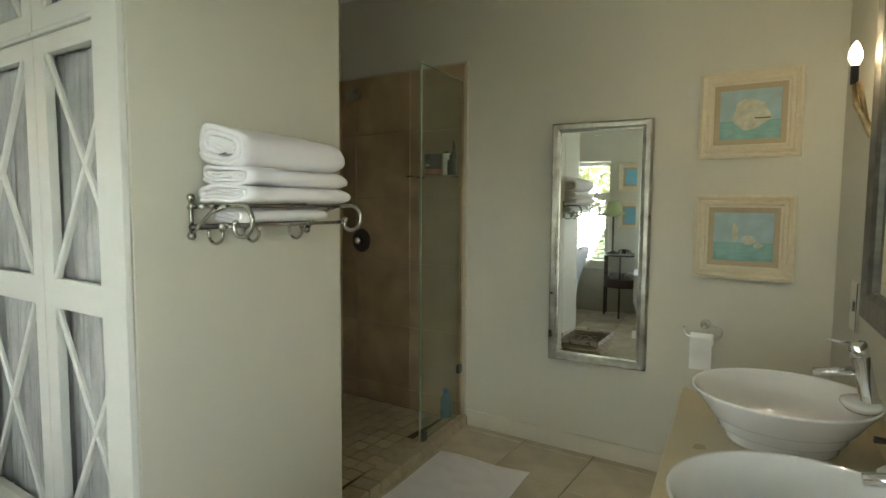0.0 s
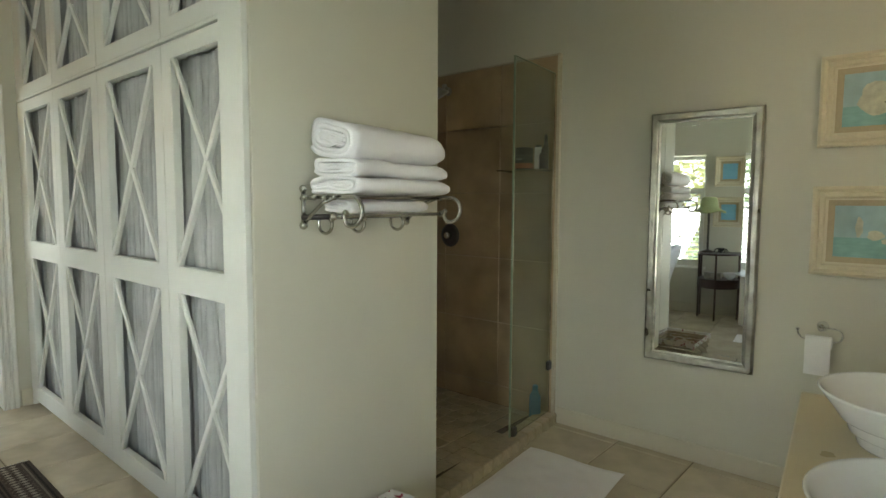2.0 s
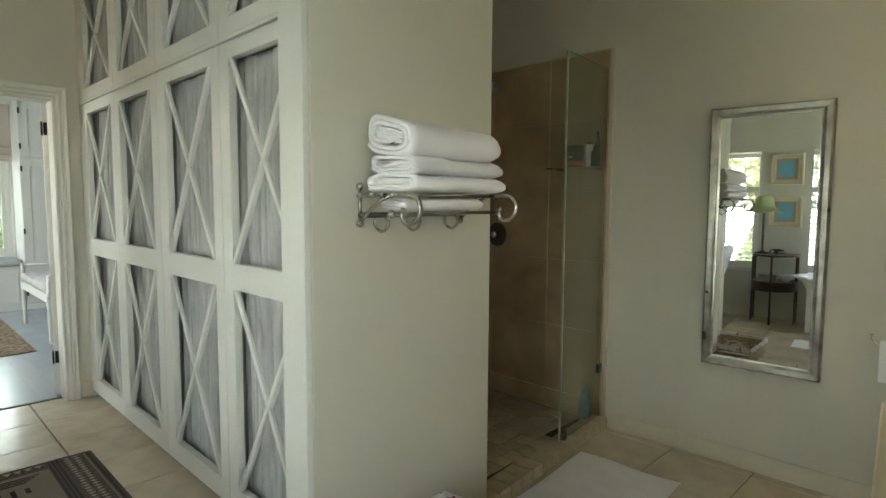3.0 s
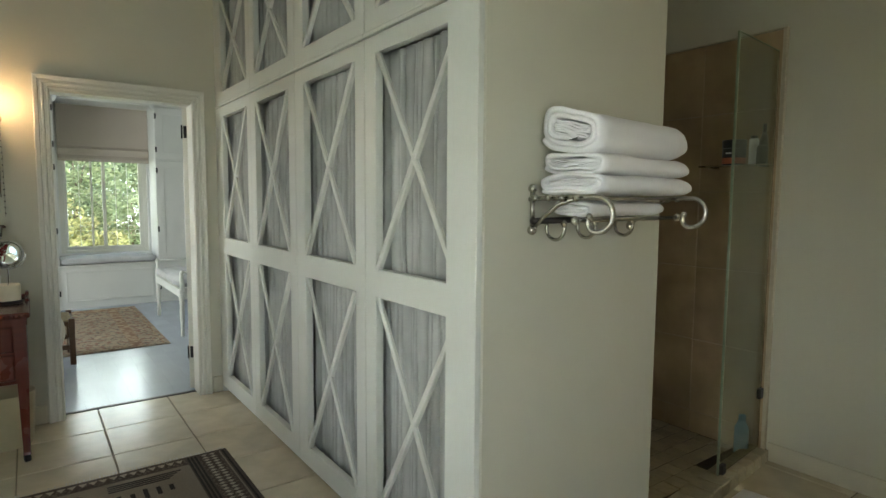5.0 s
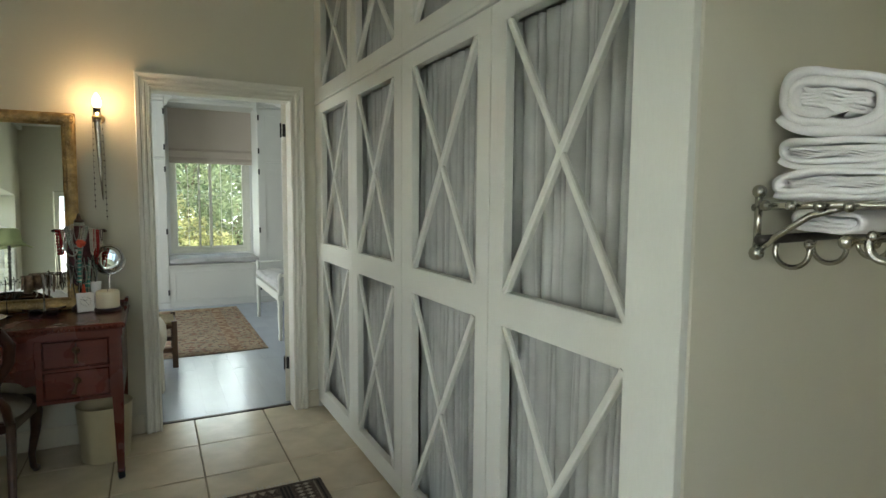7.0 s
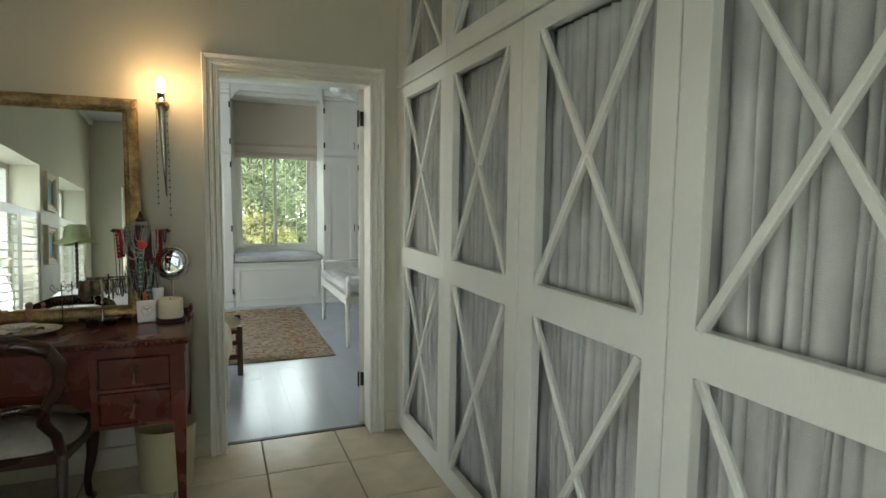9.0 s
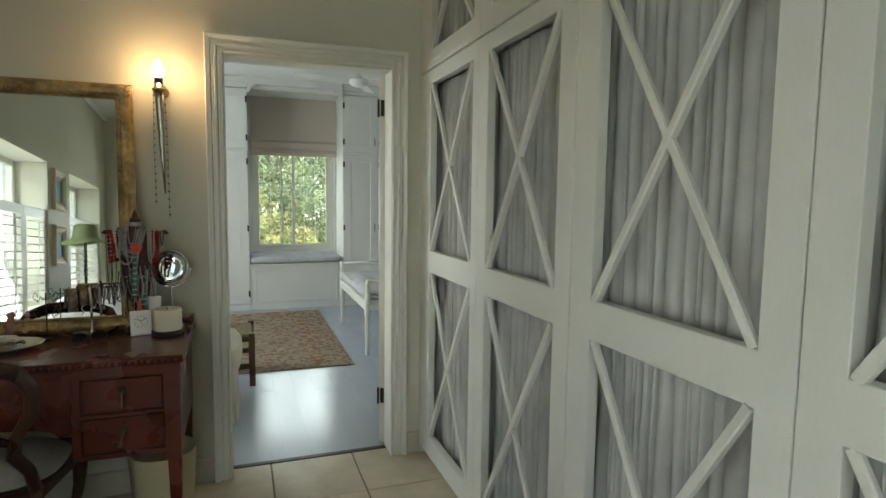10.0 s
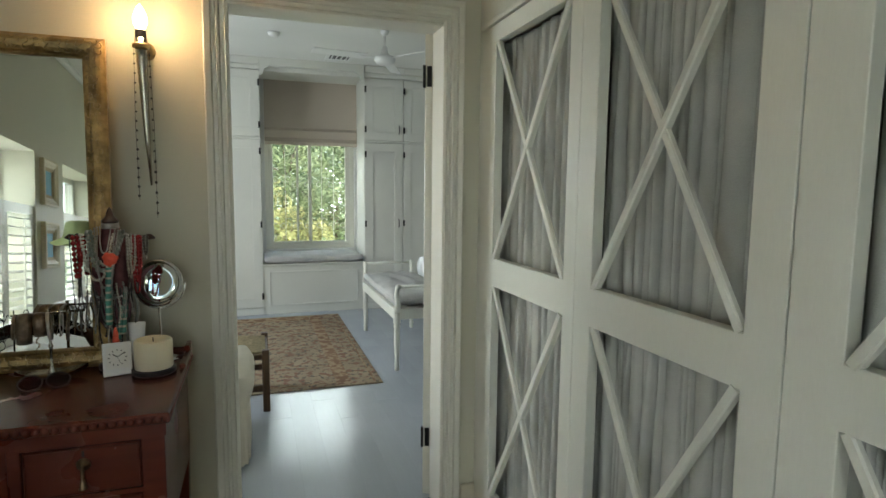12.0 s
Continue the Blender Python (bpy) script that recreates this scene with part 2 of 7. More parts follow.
banded(FLORAL, (0.30, 0.05, 0.08), 34, 0.60, 0.02)
banded(TEAL, (0.42, 0.38, 0.30), 14, 0.78, 0.06, "WAVE")
RUG_GREY = material("charcoal brown wool rug", (0.115, 0.096, 0.080), 0.95, var=0.25, grain=260, bump=0.5, stain=0.1, spec=0.05)
RUG_PALE = material("taupe wool rug field", (0.27, 0.235, 0.185), 0.95, var=0.2, grain=260, bump=0.5, stain=0.1, spec=0.05)
RUG_BORDER = banded(material("patterned rug border", (0.17, 0.145, 0.118), 0.95, var=0.2, grain=260, bump=0.5, spec=0.05),
                    (0.09, 0.072, 0.060), 58, 0.40, 0.08, "CELL")
RUG_CREAM = material("cream wool motif", (0.40, 0.36, 0.29), 0.95, var=0.15, grain=260, bump=0.5, spec=0.05)
RUG_DARK = material("black wool motif", (0.05, 0.045, 0.042), 0.95, var=0.2, grain=260, bump=0.5, spec=0.05)
PERSIAN = banded(banded(material("faded tan wool carpet", (0.36, 0.285, 0.195), 0.95, var=0.14, grain=200, bump=0.4, stain=0.12, stain_scale=4, spec=0.05),
                        (0.25, 0.14, 0.10), 17, 0.56, 0.05, detail=8), (0.15, 0.135, 0.11), 23, 0.60, 0.03, stretch=(1, 1.4, 1), detail=6)
PERSIAN_RED = banded(material("faded rust carpet band", (0.26, 0.155, 0.10), 0.95, var=0.15, grain=200, bump=0.4, stain=0.15, spec=0.05),
                     (0.38, 0.28, 0.18), 13, 0.50, 0.06, detail=5)

# ---- mesh helpers ----


def part(name, bm, mat, parent=None, label="", m=None, smooth=False):
    """Links a bmesh as one mesh object under a thing or a part."""
    me = bpy.data.meshes.new(name)
    bmesh.ops.recalc_face_normals(bm, faces=bm.faces)
    if smooth:
        for f in bm.faces:
            f.smooth = True
    bm.to_mesh(me)
    bm.free()
    me.materials.append(mat)
    ob = new(name, me)
    if parent is not None:
        ob.parent = parent
    if m is not None:
        ob.matrix_basis = m
    if label:
        ob["label"] = label
    return ob


def piece(name, me, parent, m):
    ob = new(name, me)
    ob.parent = parent
    ob.matrix_basis = m
    return ob


def thing(name, label, category, m=Matrix.Identity(4), group=""):
    ob = new(name)
    ob.empty_display_size = 0.1
    ob.matrix_world = m
    return tagged(ob, label, category, group)


def setting(name, bm, mat, label="", m=None):
    return tagged(part(name, bm, mat, None, "", m), label, name.split("_")[0], "", "structure")


def box(bm, lo, hi, bev=0.0, m=None):
    """A box between two corners, with its edges eased."""
    d = [h - l for l, h in zip(lo, hi)]
    c = [(h + l) / 2 for l, h in zip(lo, hi)]
    g = bmesh.ops.create_cube(bm, size=1.0, matrix=Matrix.Translation(c) @ Matrix.Diagonal((*d, 1)))
    vs = g["verts"]
    if bev:
        es = list({e for v in vs for e in v.link_edges})
        r = bmesh.ops.bevel(bm, geom=es, offset=bev, segments=1, affect="EDGES", profile=0.5)
        vs = list({v for f in r["faces"] for v in f.verts})
    if m is not None:
        bmesh.ops.transform(bm, matrix=m, verts=vs)
    return bm


def B(*boxes, bev=0.0):
    bm = bmesh.new()
    for lo, hi in boxes:
        box(bm, lo, hi, bev)
    return bm


def lathe(bm, profile, m=Matrix.Identity(4), seg=24, squash=(1, 1), cap=True):
    """Turns a profile of (radius, height) round z."""
    rings = []
    for r, z in profile:
        rings.append([bm.verts.new(m @ Vector((r * squash[0] * math.cos(2 * math.pi * k / seg), r * squash[1] * math.sin(2 * math.pi * k / seg), z))) for k in range(seg)])
    for a, b in zip(rings, rings[1:]):
        for k in range(seg):
            bm.faces.new((a[k], a[(k + 1) % seg], b[(k + 1) % seg], b[k]))
    if cap:
        for r in (rings[0], rings[-1]):
            if (r[0].co - r[seg // 2].co).length > 1e-5:
                bm.faces.new(r)
    return bm


def tube(bm, pts, radius, seg=8, closed=False):
    """A round bar along points; radius may be a list."""
    pts = [Vector(p) for p in pts]
    n = len(pts)
    rad = radius if isinstance(radius, (list, tuple)) else [radius] * n
    rings = []
    up = None
    for i, p in enumerate(pts):
        a = pts[(i - 1) % n] if (closed or i > 0) else p
        b = pts[(i + 1) % n] if (closed or i < n - 1) else p
        d = (b - a).normalized()
        if up is None:
            up = d.orthogonal().normalized()
        up = (up - d * up.dot(d))
        up = up.normalized() if up.length > 1e-6 else d.orthogonal().normalized()
        s = d.cross(up)
        rings.append([bm.verts.new(p + (up * math.cos(2 * math.pi * k / seg) + s * math.sin(2 * math.pi * k / seg)) * rad[i]) for k in range(seg)])
    pairs = list(zip(rings, rings[1:])) + ([(rings[-1], rings[0])] if closed else [])
    for a, b in pairs:
        for k in range(seg):
            bm.faces.new((a[k], a[(k + 1) % seg], b[(k + 1) % seg], b[k]))
    if not closed:
        bm.faces.new(rings[0])
        bm.faces.new(rings[-1])
    return bm


def arc(centre, r, a0, a1, n=12, plane="xz", squash=1.0):
    out = []
    for i in range(n + 1):
        a = radians(a0 + (a1 - a0) * i / n)
        u, v = r * math.cos(a), r * math.sin(a) * squash
        d = {"xz": (u, 0, v), "yz": (0, u, v), "xy": (u, v, 0)}[plane]
        out.append(tuple(c + e for c, e in zip(centre, d)))
    return out


def ball(bm, c, r, seg=10, squash=(1, 1, 1)):
    bmesh.ops.create_uvsphere(bm, u_segments=seg, v_segments=max(5, seg // 2 + 1), radius=1,
                              matrix=Matrix.Translation(c) @ Matrix.Diagonal((r * squash[0], r * squash[1], r * squash[2], 1)))
    return bm


def cushion(bm, lo, hi, puff=0.5, n=14, seed=0.0, crease=0.006):
    """A soft box: rounded, puffed towards the middle, lightly creased."""
    cx, cy, cz = [(a + b) / 2 for a, b in zip(lo, hi)]
    hx, hy, hz = [(b - a) / 2 for a, b in zip(lo, hi)]
    g = bmesh.ops.create_cube(bm, size=2.0)
    es = list({e for v in g["verts"] for e in v.link_edges})
    bmesh.ops.subdivide_edges(bm, edges=es, cuts=n, use_grid_fill=True)
    for v in bm.verts:
        x, y, z = v.co
        k = ((1 - abs(x) ** 4) * (1 - abs(y) ** 4)) ** 0.5 if abs(x) < 1 and abs(y) < 1 else 0
        zz = z * (1 - puff + puff * k)
        w = noise.noise(Vector((x * 3 + seed, y * 3, z * 2))) * crease * 2
        v.co = Vector((cx + x * hx * (1 - 0.08 * puff * z * z), cy + y * hy * (1 - 0.08 * puff * z * z), cz + zz * hz + w * (1 if z > 0 else 0.3)))
    return bm


def ring_frame(bm, w, h, profile):
    """A mitred frame round a w x h opening in the xz plane, centred at 0. profile: (outward, forward) pairs; forward is -y."""
    cs = [(-1, -1), (1, -1), (1, 1), (-1, 1)]
    loops = []
    for sx, sz in cs:
        loops.append([bm.verts.new((sx * (w / 2 + o), -f, sz * (h / 2 + o))) for o, f in profile])
    n = len(profile)
    for i in range(4):
        a, b = loops[i], loops[(i + 1) % 4]
        for k in range(n):
            bm.faces.new((a[k], a[(k + 1) % n], b[(k + 1) % n], b[k]))
    return bm


def prism(bm, poly, z0, z1, m=Matrix.Identity(4)):
    """A flat outline in xy raised from z0 to z1."""
    a = [bm.verts.new(m @ Vector((x, y, z0))) for x, y in poly]
    b = [bm.verts.new(m @ Vector((x, y, z1))) for x, y in poly]
    n = len(poly)
    bm.faces.new(a)
    bm.faces.new(b)
    for i in range(n):
        bm.faces.new((a[i], a[(i + 1) % n], b[(i + 1) % n], b[i]))
    return bm


def sheet(bm, nx, ny, f):
    """A grid surface from f(u, v), u and v from 0 to 1."""
    g = [[bm.verts.new(f(i / nx, j / ny)) for i in range(nx + 1)] for j in range(ny + 1)]
    for j in range(ny):
        for i in range(nx):
            bm.faces.new((g[j][i], g[j][i + 1], g[j + 1][i + 1], g[j + 1][i]))
    return bm



def lattice(xs, zs, holes, y0, y1, swap=False):
    """A flat frame of one connected mesh: cells of a grid but for the holes (i, j), thick from y0 to y1. swap: stands along y instead of x."""
    bm = bmesh.new()
    vs = {}

    def vert(i, j, k):
        if (i, j, k) not in vs:
            p = (xs[i], (y0, y1)[k], zs[j])
            vs[i, j, k] = bm.verts.new((p[1], p[0], p[2]) if swap else p)
        return vs[i, j, k]

    full = {(i, j) for i in range(len(xs) - 1) for j in range(len(zs) - 1)} - set(holes)
    for i, j in full:
        for k in (0, 1):
            bm.faces.new((vert(i, j, k), vert(i + 1, j, k), vert(i + 1, j + 1, k), vert(i, j + 1, k)))
        for di, dj, a, b in ((-1, 0, (0, 0), (0, 1)), (1, 0, (1, 0), (1, 1)), (0, -1, (0, 0), (1, 0)), (0, 1, (0, 1), (1, 1))):
            if (i + di, j + dj) not in full:
                bm.faces.new((vert(i + a[0], j + a[1], 0), vert(i + b[0], j + b[1], 0), vert(i + b[0], j + b[1], 1), vert(i + a[0], j + a[1], 1)))
    bmesh.ops.recalc_face_normals(bm, faces=bm.faces)
    sharp = [e for e in bm.edges if len(e.link_faces) == 2 and e.calc_face_angle(0) > 1.0]
    bmesh.ops.bevel(bm, geom=sharp, offset=0.0018, segments=1, affect="EDGES")
    return bm

# ---- large structure ----
H1, H2 = 2.87, 2.72           # ceilings: dressing room, bedroom
NORTH = 3.555
SKEW = 5.8
BATH = pose(3.795, 1.315, 0, 0, 0, SKEW)      # the towel wall: y along it, x out into the room


def east(y):
    return 5.46 + 0.1016 * (NORTH - y)


setting("wall_north", B(((2.35, NORTH, -0.05), (5.8, NORTH + 0.2, H1))), PAINT, "cream painted plaster wall behind mirror and pictures")
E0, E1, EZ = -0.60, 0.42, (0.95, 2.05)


def east_block(bm, y0, y1, z0, z1):
    prism(bm, [(east(y1), y1), (east(y0), y0), (east(y0) + 0.2, y0), (east(y1) + 0.2, y1)], z0, z1)


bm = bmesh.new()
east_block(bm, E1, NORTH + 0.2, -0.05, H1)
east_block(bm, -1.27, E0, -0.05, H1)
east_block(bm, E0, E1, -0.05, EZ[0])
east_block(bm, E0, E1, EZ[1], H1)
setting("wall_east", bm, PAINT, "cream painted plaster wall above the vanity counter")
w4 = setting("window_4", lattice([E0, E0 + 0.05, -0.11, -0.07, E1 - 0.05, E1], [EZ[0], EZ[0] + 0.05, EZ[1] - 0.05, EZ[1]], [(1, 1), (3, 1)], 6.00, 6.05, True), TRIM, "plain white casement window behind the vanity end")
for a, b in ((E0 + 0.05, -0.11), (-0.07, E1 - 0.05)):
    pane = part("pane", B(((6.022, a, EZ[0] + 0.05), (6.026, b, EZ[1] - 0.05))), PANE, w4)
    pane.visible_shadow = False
WA, WB, WZ = (2.64, 3.71), (4.38, 5.62), (0.58, 1.96)
S0, S1 = SOUTH - 0.32, SOUTH
setting("wall_south", B(((0.60, S0, -0.05), (WA[0], S1, H1)), ((WA[1], S0, -0.05), (WB[0], S1, H1)), ((WB[1], S0, -0.05), (6.1, S1, H1)),
                        ((WA[0], S0, -0.05), (WA[1], S1, WZ[0])), ((WB[0], S0, -0.05), (WB[1], S1, WZ[0])),
                        ((WA[0], S0, WZ[1]), (WA[1], S1, H1)), ((WB[0], S0, WZ[1]), (WB[1], S1, H1))), PAINT,
        "cream painted wall with two deep shuttered window openings")
D0, D1, DH = 0.488, 1.308, 2.036
setting("wall_west", B(((0.60, S1, -0.05), (0.72, D0, H1)), ((0.60, D1, -0.05), (0.72, 2.24, H1)), ((0.60, D0, DH), (0.72, D1, H1))), PAINT,
        "cream painted wall with an open doorway to the bedroom")
setting("wall_bedroom_east", B(((0.596, -1.9, -0.05), (0.60, D0 - 0.09, H2)), ((0.596, D1 + 0.09, -0.05), (0.60, 4.3, H2)), ((0.596, D0 - 0.09, DH + 0.08), (0.60, D1 + 0.09, H2))), PAINT_BED)
setting("wall_wardrobe_back", B(((0.60, 2.10, -0.05), (3.60, 2.235, H1))), PAINT, "plain wall behind the wardrobe")
bm = B(((-0.128, 0.006, -0.05), (0, 0.935, H1)), bev=0.004)
setting("wall_towel", bm, PAINT, "cream painted end wall beside the shower", BATH)
setting("wall_shower_west", B(((2.35, 2.235, -0.05), (2.49, NORTH, H1))), PAINT)
setting("ceiling", B(((0.60, S0, H1), (6.1, 3.76, H1 + 0.08))), CEIL, "plain white painted ceiling")
bm = B(((2.49, NORTH - 0.05, H1 - 0.055), (5.75, NORTH, H1)), ((0.72, S1, H1 - 0.055), (6.0, S1 + 0.05, H1)), ((0.72, S1 + 0.05, H1 - 0.055), (0.77, 1.44, H1)), bev=0.012)
setting("cornice", bm, CEIL, "slim white ceiling cornice")
setting("baseboard", B(((3.555, NORTH - 0.016, 0), (5.46, NORTH, 0.10)), ((0.72, S1 + 0.016, 0), (0.736, 0.41, 0.115)), ((0.72, 1.393, 0), (0.736, 1.46, 0.115)),
                       ((0.72, S1, 0), (5.85, S1 + 0.016, 0.115)), bev=0.004), SKIRT, "cream painted skirting board")

# bedroom shell
# South wall is out of view; its opening is added for the fill lamp.
setting("wall_bedroom_south", B(((-4.25, -1.9, -0.05), (-2.4, -1.7, H2)), ((-1.0, -1.9, -0.05), (0.6, -1.7, H2)), ((-2.4, -1.9, -0.05), (-1.0, -1.7, 0.8)), ((-2.4, -1.9, 2.1), (-1.0, -1.7, H2))), PAINT_BED)
setting("wall_bedroom_north", B(((-4.25, 4.3, -0.05), (0.6, 4.45, H2))), PAINT_BED)
G0, G1, GZ0, GZ1 = 0.70, 1.735, 0.655, 2.05
setting("wall_bedroom_west", B(((-4.25, -1.9, -0.05), (-4.0, G0, H2)), ((-4.25, G1, -0.05), (-4.0, 4.45, H2)), ((-4.25, G0, -0.05), (-4.0, G1, GZ0)), ((-4.25, G0, GZ1), (-4.0, G1, H2))), PAINT_BED,
        "white painted wall with the garden window")
setting("ceiling_bedroom", B(((-4.25, -1.9, H2), (0.598, 4.45, H2 + 0.08))), CEIL, "plain white bedroom ceiling")

# architrave round the doorway: fluted, mitred at the upper corners
PROFILE = [(0.0, 0.0), (0.0, 0.018), (0.012, 0.024), (0.018, 0.016), (0.032, 0.016), (0.038, 0.026), (0.046, 0.028), (0.052, 0.018), (0.064, 0.018), (0.070, 0.030), (0.090, 0.034), (0.096, 0.030), (0.096, 0.0)]
bm = bmesh.new()
loops = []
for y, z, sy, sz in ((0.504, 0.0, -1, 0), (0.504, DH, -1, 1), (1.295, DH, 1, 1), (1.295, 0.0, 1, 0)):
    loops.append([bm.verts.new((0.722 + f, y + sy * o * 0.88, z + sz * o * 0.85)) for o, f in PROFILE])
for a, b in zip(loops, loops[1:]):
    for k in range(len(PROFILE) - 1):
        bm.faces.new((a[k], a[k + 1], b[k + 1], b[k]))
bm.faces.new(loops[0])
bm.faces.new(loops[-1])
door_frame = setting("door_1", bm, TRIM, "ivory painted doorway with fluted architrave, door open")
part("jamb", B(((0.588, D0, 0), (0.728, D0 + 0.012, DH)), ((0.588, D1 - 0.012, 0), (0.728, D1, DH)), ((0.588, D0 + 0.012, DH - 0.012), (0.728, D1 - 0.012, DH)), bev=0.002), TRIM, door_frame)
part("threshold", B(((0.60, D0 + 0.012, -0.03), (0.632, D1 - 0.012, 0.004)), bev=0.003), DARKMETAL, door_frame, "thin dark metal threshold strip")
HINGE = pose(0.592, 1.299, 0, 0, 0, -27)
leaf = part("door_leaf", B(((-0.785, -0.036, 0.012), (0.0, 0.0, 2.028)), bev=0.003), TRIM, door_frame, "white panelled door standing wide open", HINGE)
for z0, z1 in ((0.15, 0.95), (1.10, 1.90)):
    part("door_panel", B(((-0.67, -0.044, z0), (-0.12, -0.0355, z1)), bev=0.004), TRIM, leaf)
for z in (1.855, 0.283):
    bm = B(((-0.006, -0.026, z - 0.042), (0.003, -0.006, z + 0.042)))
    lathe(bm, [(0.006, z - 0.046), (0.006, z + 0.046)], pose(0.004, -0.038, 0), 8)
    part("hinge", bm, BLACKIRON, leaf, "black iron butt hinge")

# ---- south windows with shutters ----


def shuttered_window(name, x0, x1):
    w = setting(name, B(((x0, S0 + 0.04, WZ[0]), (x0 + 0.05, S0 + 0.09, WZ[1])), ((x1 - 0.05, S0 + 0.04, WZ[0]), (x1, S0 + 0.09, WZ[1])),
                        ((x0 + 0.05, S0 + 0.04, WZ[0]), (x1 - 0.05, S0 + 0.09, WZ[0] + 0.05)), ((x0 + 0.05, S0 + 0.04, WZ[1] - 0.05), (x1 - 0.05, S0 + 0.09, WZ[1])),
                        (((x0 + x1) / 2 - 0.02, S0 + 0.04, WZ[0] + 0.05), ((x0 + x1) / 2 + 0.02, S0 + 0.09, WZ[1] - 0.05)), bev=0.004), TRIM,
                "white casement window half closed by louvred shutters")
    part("window_sill", B(((x0 - 0.04, S0 + 0.09, WZ[0] - 0.03), (x1 + 0.04, S1 + 0.04, WZ[0])), bev=0.006), TRIM, w)
    for a, b in ((x0 + 0.05, (x0 + x1) / 2 - 0.02), ((x0 + x1) / 2 + 0.02, x1 - 0.05)):
        pane = part("pane", B(((a, S0 + 0.062, WZ[0] + 0.05), (b, S0 + 0.066, WZ[1] - 0.05))), PANE, w)
        pane.visible_shadow = False
    top = 1.55
    me = None
    for a, b in ((x0 + 0.005, (x0 + x1) / 2 - 0.003), ((x0 + x1) / 2 + 0.003, x1 - 0.005)):
        y0, y1 = S1 - 0.045, S1 - 0.015
        f = part("shutter", lattice([a, a + 0.05, b - 0.05, b], [WZ[0] + 0.001, WZ[0] + 0.08, top - 0.07, top], [(1, 1)], y0, y1), TRIM, w, "white louvred shutter with open slats")
        part("tilt_rod", B((((a + b) / 2 - 0.006, y1 + 0.018, WZ[0] + 0.1), ((a + b) / 2 + 0.006, y1 + 0.028, top - 0.1))), TRIM, f)
        if me is None:
            bm = bmesh.new()
            lathe(bm, [(0.031, -(b - a - 0.104) / 2), (0.031, (b - a - 0.104) / 2)], pose(0, 0, 0, 0, 90, 0), 10, (0.16, 1.0))
            sl = part("slat", bm, TRIM, f)
            me = sl.data
            bpy.data.objects.remove(sl)
        n = 13
        for k in range(n):
            z = WZ[0] + 0.115 + (top - WZ[0] - 0.22) * k / (n - 1)
            piece("slat", me, f, pose((a + b) / 2, (y0 + y1) / 2, z, -14, 0, 0))
    return w


shuttered_window("window_1", *WA)
shuttered_window("window_2", *WB)

# ---- bedroom garden window with blind, bars and window seat ----
gx = -4.10
w3 = setting("window_3", B(((gx - 0.03, G0, GZ0), (gx + 0.04, G0 + 0.05, GZ1)), ((gx - 0.03, G1 - 0.05, GZ0), (gx + 0.04, G1, GZ1)),
                           ((gx - 0.03, G0 + 0.05, GZ0), (gx + 0.04, G1 - 0.05, GZ0 + 0.05)), ((gx - 0.03, G0 + 0.05, GZ1 - 0.05), (gx + 0.04, G1 - 0.05, GZ1)), bev=0.004), TRIM,
             "white sliding window with scrolled burglar bars, garden beyond")
for a, b, dx in ((G0 + 0.05, 1.228, 0.0), (1.196, G1 - 0.05, 0.026)):
    fr = part("window_frame", B(((gx + dx - 0.012, a, GZ0 + 0.05), (gx + dx + 0.012, a + 0.035, GZ1 - 0.05)), ((gx + dx - 0.012, b - 0.035, GZ0 + 0.05), (gx + dx + 0.012, b, GZ1 - 0.05)),
                                ((gx + dx - 0.012, a + 0.035, GZ0 + 0.05), (gx + dx + 0.012, b - 0.035, GZ0 + 0.085)), ((gx + dx - 0.012, a + 0.035, GZ1 - 0.085), (gx + dx + 0.012, b - 0.035, GZ1 - 0.05)), bev=0.002), TRIM, w3)
    pane = part("pane", B(((gx + dx - 0.002, a + 0.035, GZ0 + 0.085), (gx + dx + 0.002, b - 0.035, GZ1 - 0.085))), PANE, fr)
    pane.visible_shadow = False
part("mullion", B(((gx + 0.005, 1.056, GZ0 + 0.086), (gx + 0.028, 1.080, GZ1 - 0.086)), bev=0.003), TRIM, w3)
part("mullion", B(((gx + 0.040, 1.628, GZ0 + 0.086), (gx + 0.054, 1.650, GZ1 - 0.086)), bev=0.003), TRIM, w3)
for k in range(7):
    y = G0 + 0.09 + k * (G1 - G0 - 0.18) / 6
    bm = bmesh.new()
    tube(bm, [(gx - 0.07, y, GZ0 + 0.02), (gx - 0.07, y, GZ1 - 0.02)], 0.004, 6)
    bar = part("burglar_bar", bm, TRIM, w3)
    for z in (0.95, 1.45):
        bm = bmesh.new()
        for s in (-1, 1):
            tube(bm, arc((gx - 0.07, y + s * 0.03, z + s * 0.03), 0.03, 0, 300, 12, "yz"), 0.0035, 5)
        part("scroll", bm, TRIM, bar)

bm = bmesh.new()
pts = [(1.870, 0.020), (1.872, 0.040), (1.905, 0.050), (1.950, 0.030), (1.955, 0.045), (2.03, 0.058), (2.06, 0.030), (2.065, 0.024), (2.595, 0.016), (2.595, 0.004), (2.06, 0.012), (1.95, 0.014), (1.870, 0.010)]
a = [bm.verts.new((-3.985 + f, G0 + 0.005, z)) for z, f in pts]
b = [bm.verts.new((-3.985 + f, G1 + 0.02, z + 0.0)) for z, f in pts]
for k in range(len(pts)):
    bm.faces.new((a[k], a[(k + 1) % len(pts)], b[(k + 1) % len(pts)], b[k]))
bm.faces.new(a)
bm.faces.new(b)
blind = thing("roman_blind", "taupe linen roman blind drawn half up over the garden window", "blind", pose(0, 0, 0))
part("fabric", bm, BLIND, blind)
part("headrail", B(((-3.995, G0 + 0.005, 2.595), (-3.955, G1 + 0.02, 2.62)), bev=0.003), TRIM, blind)

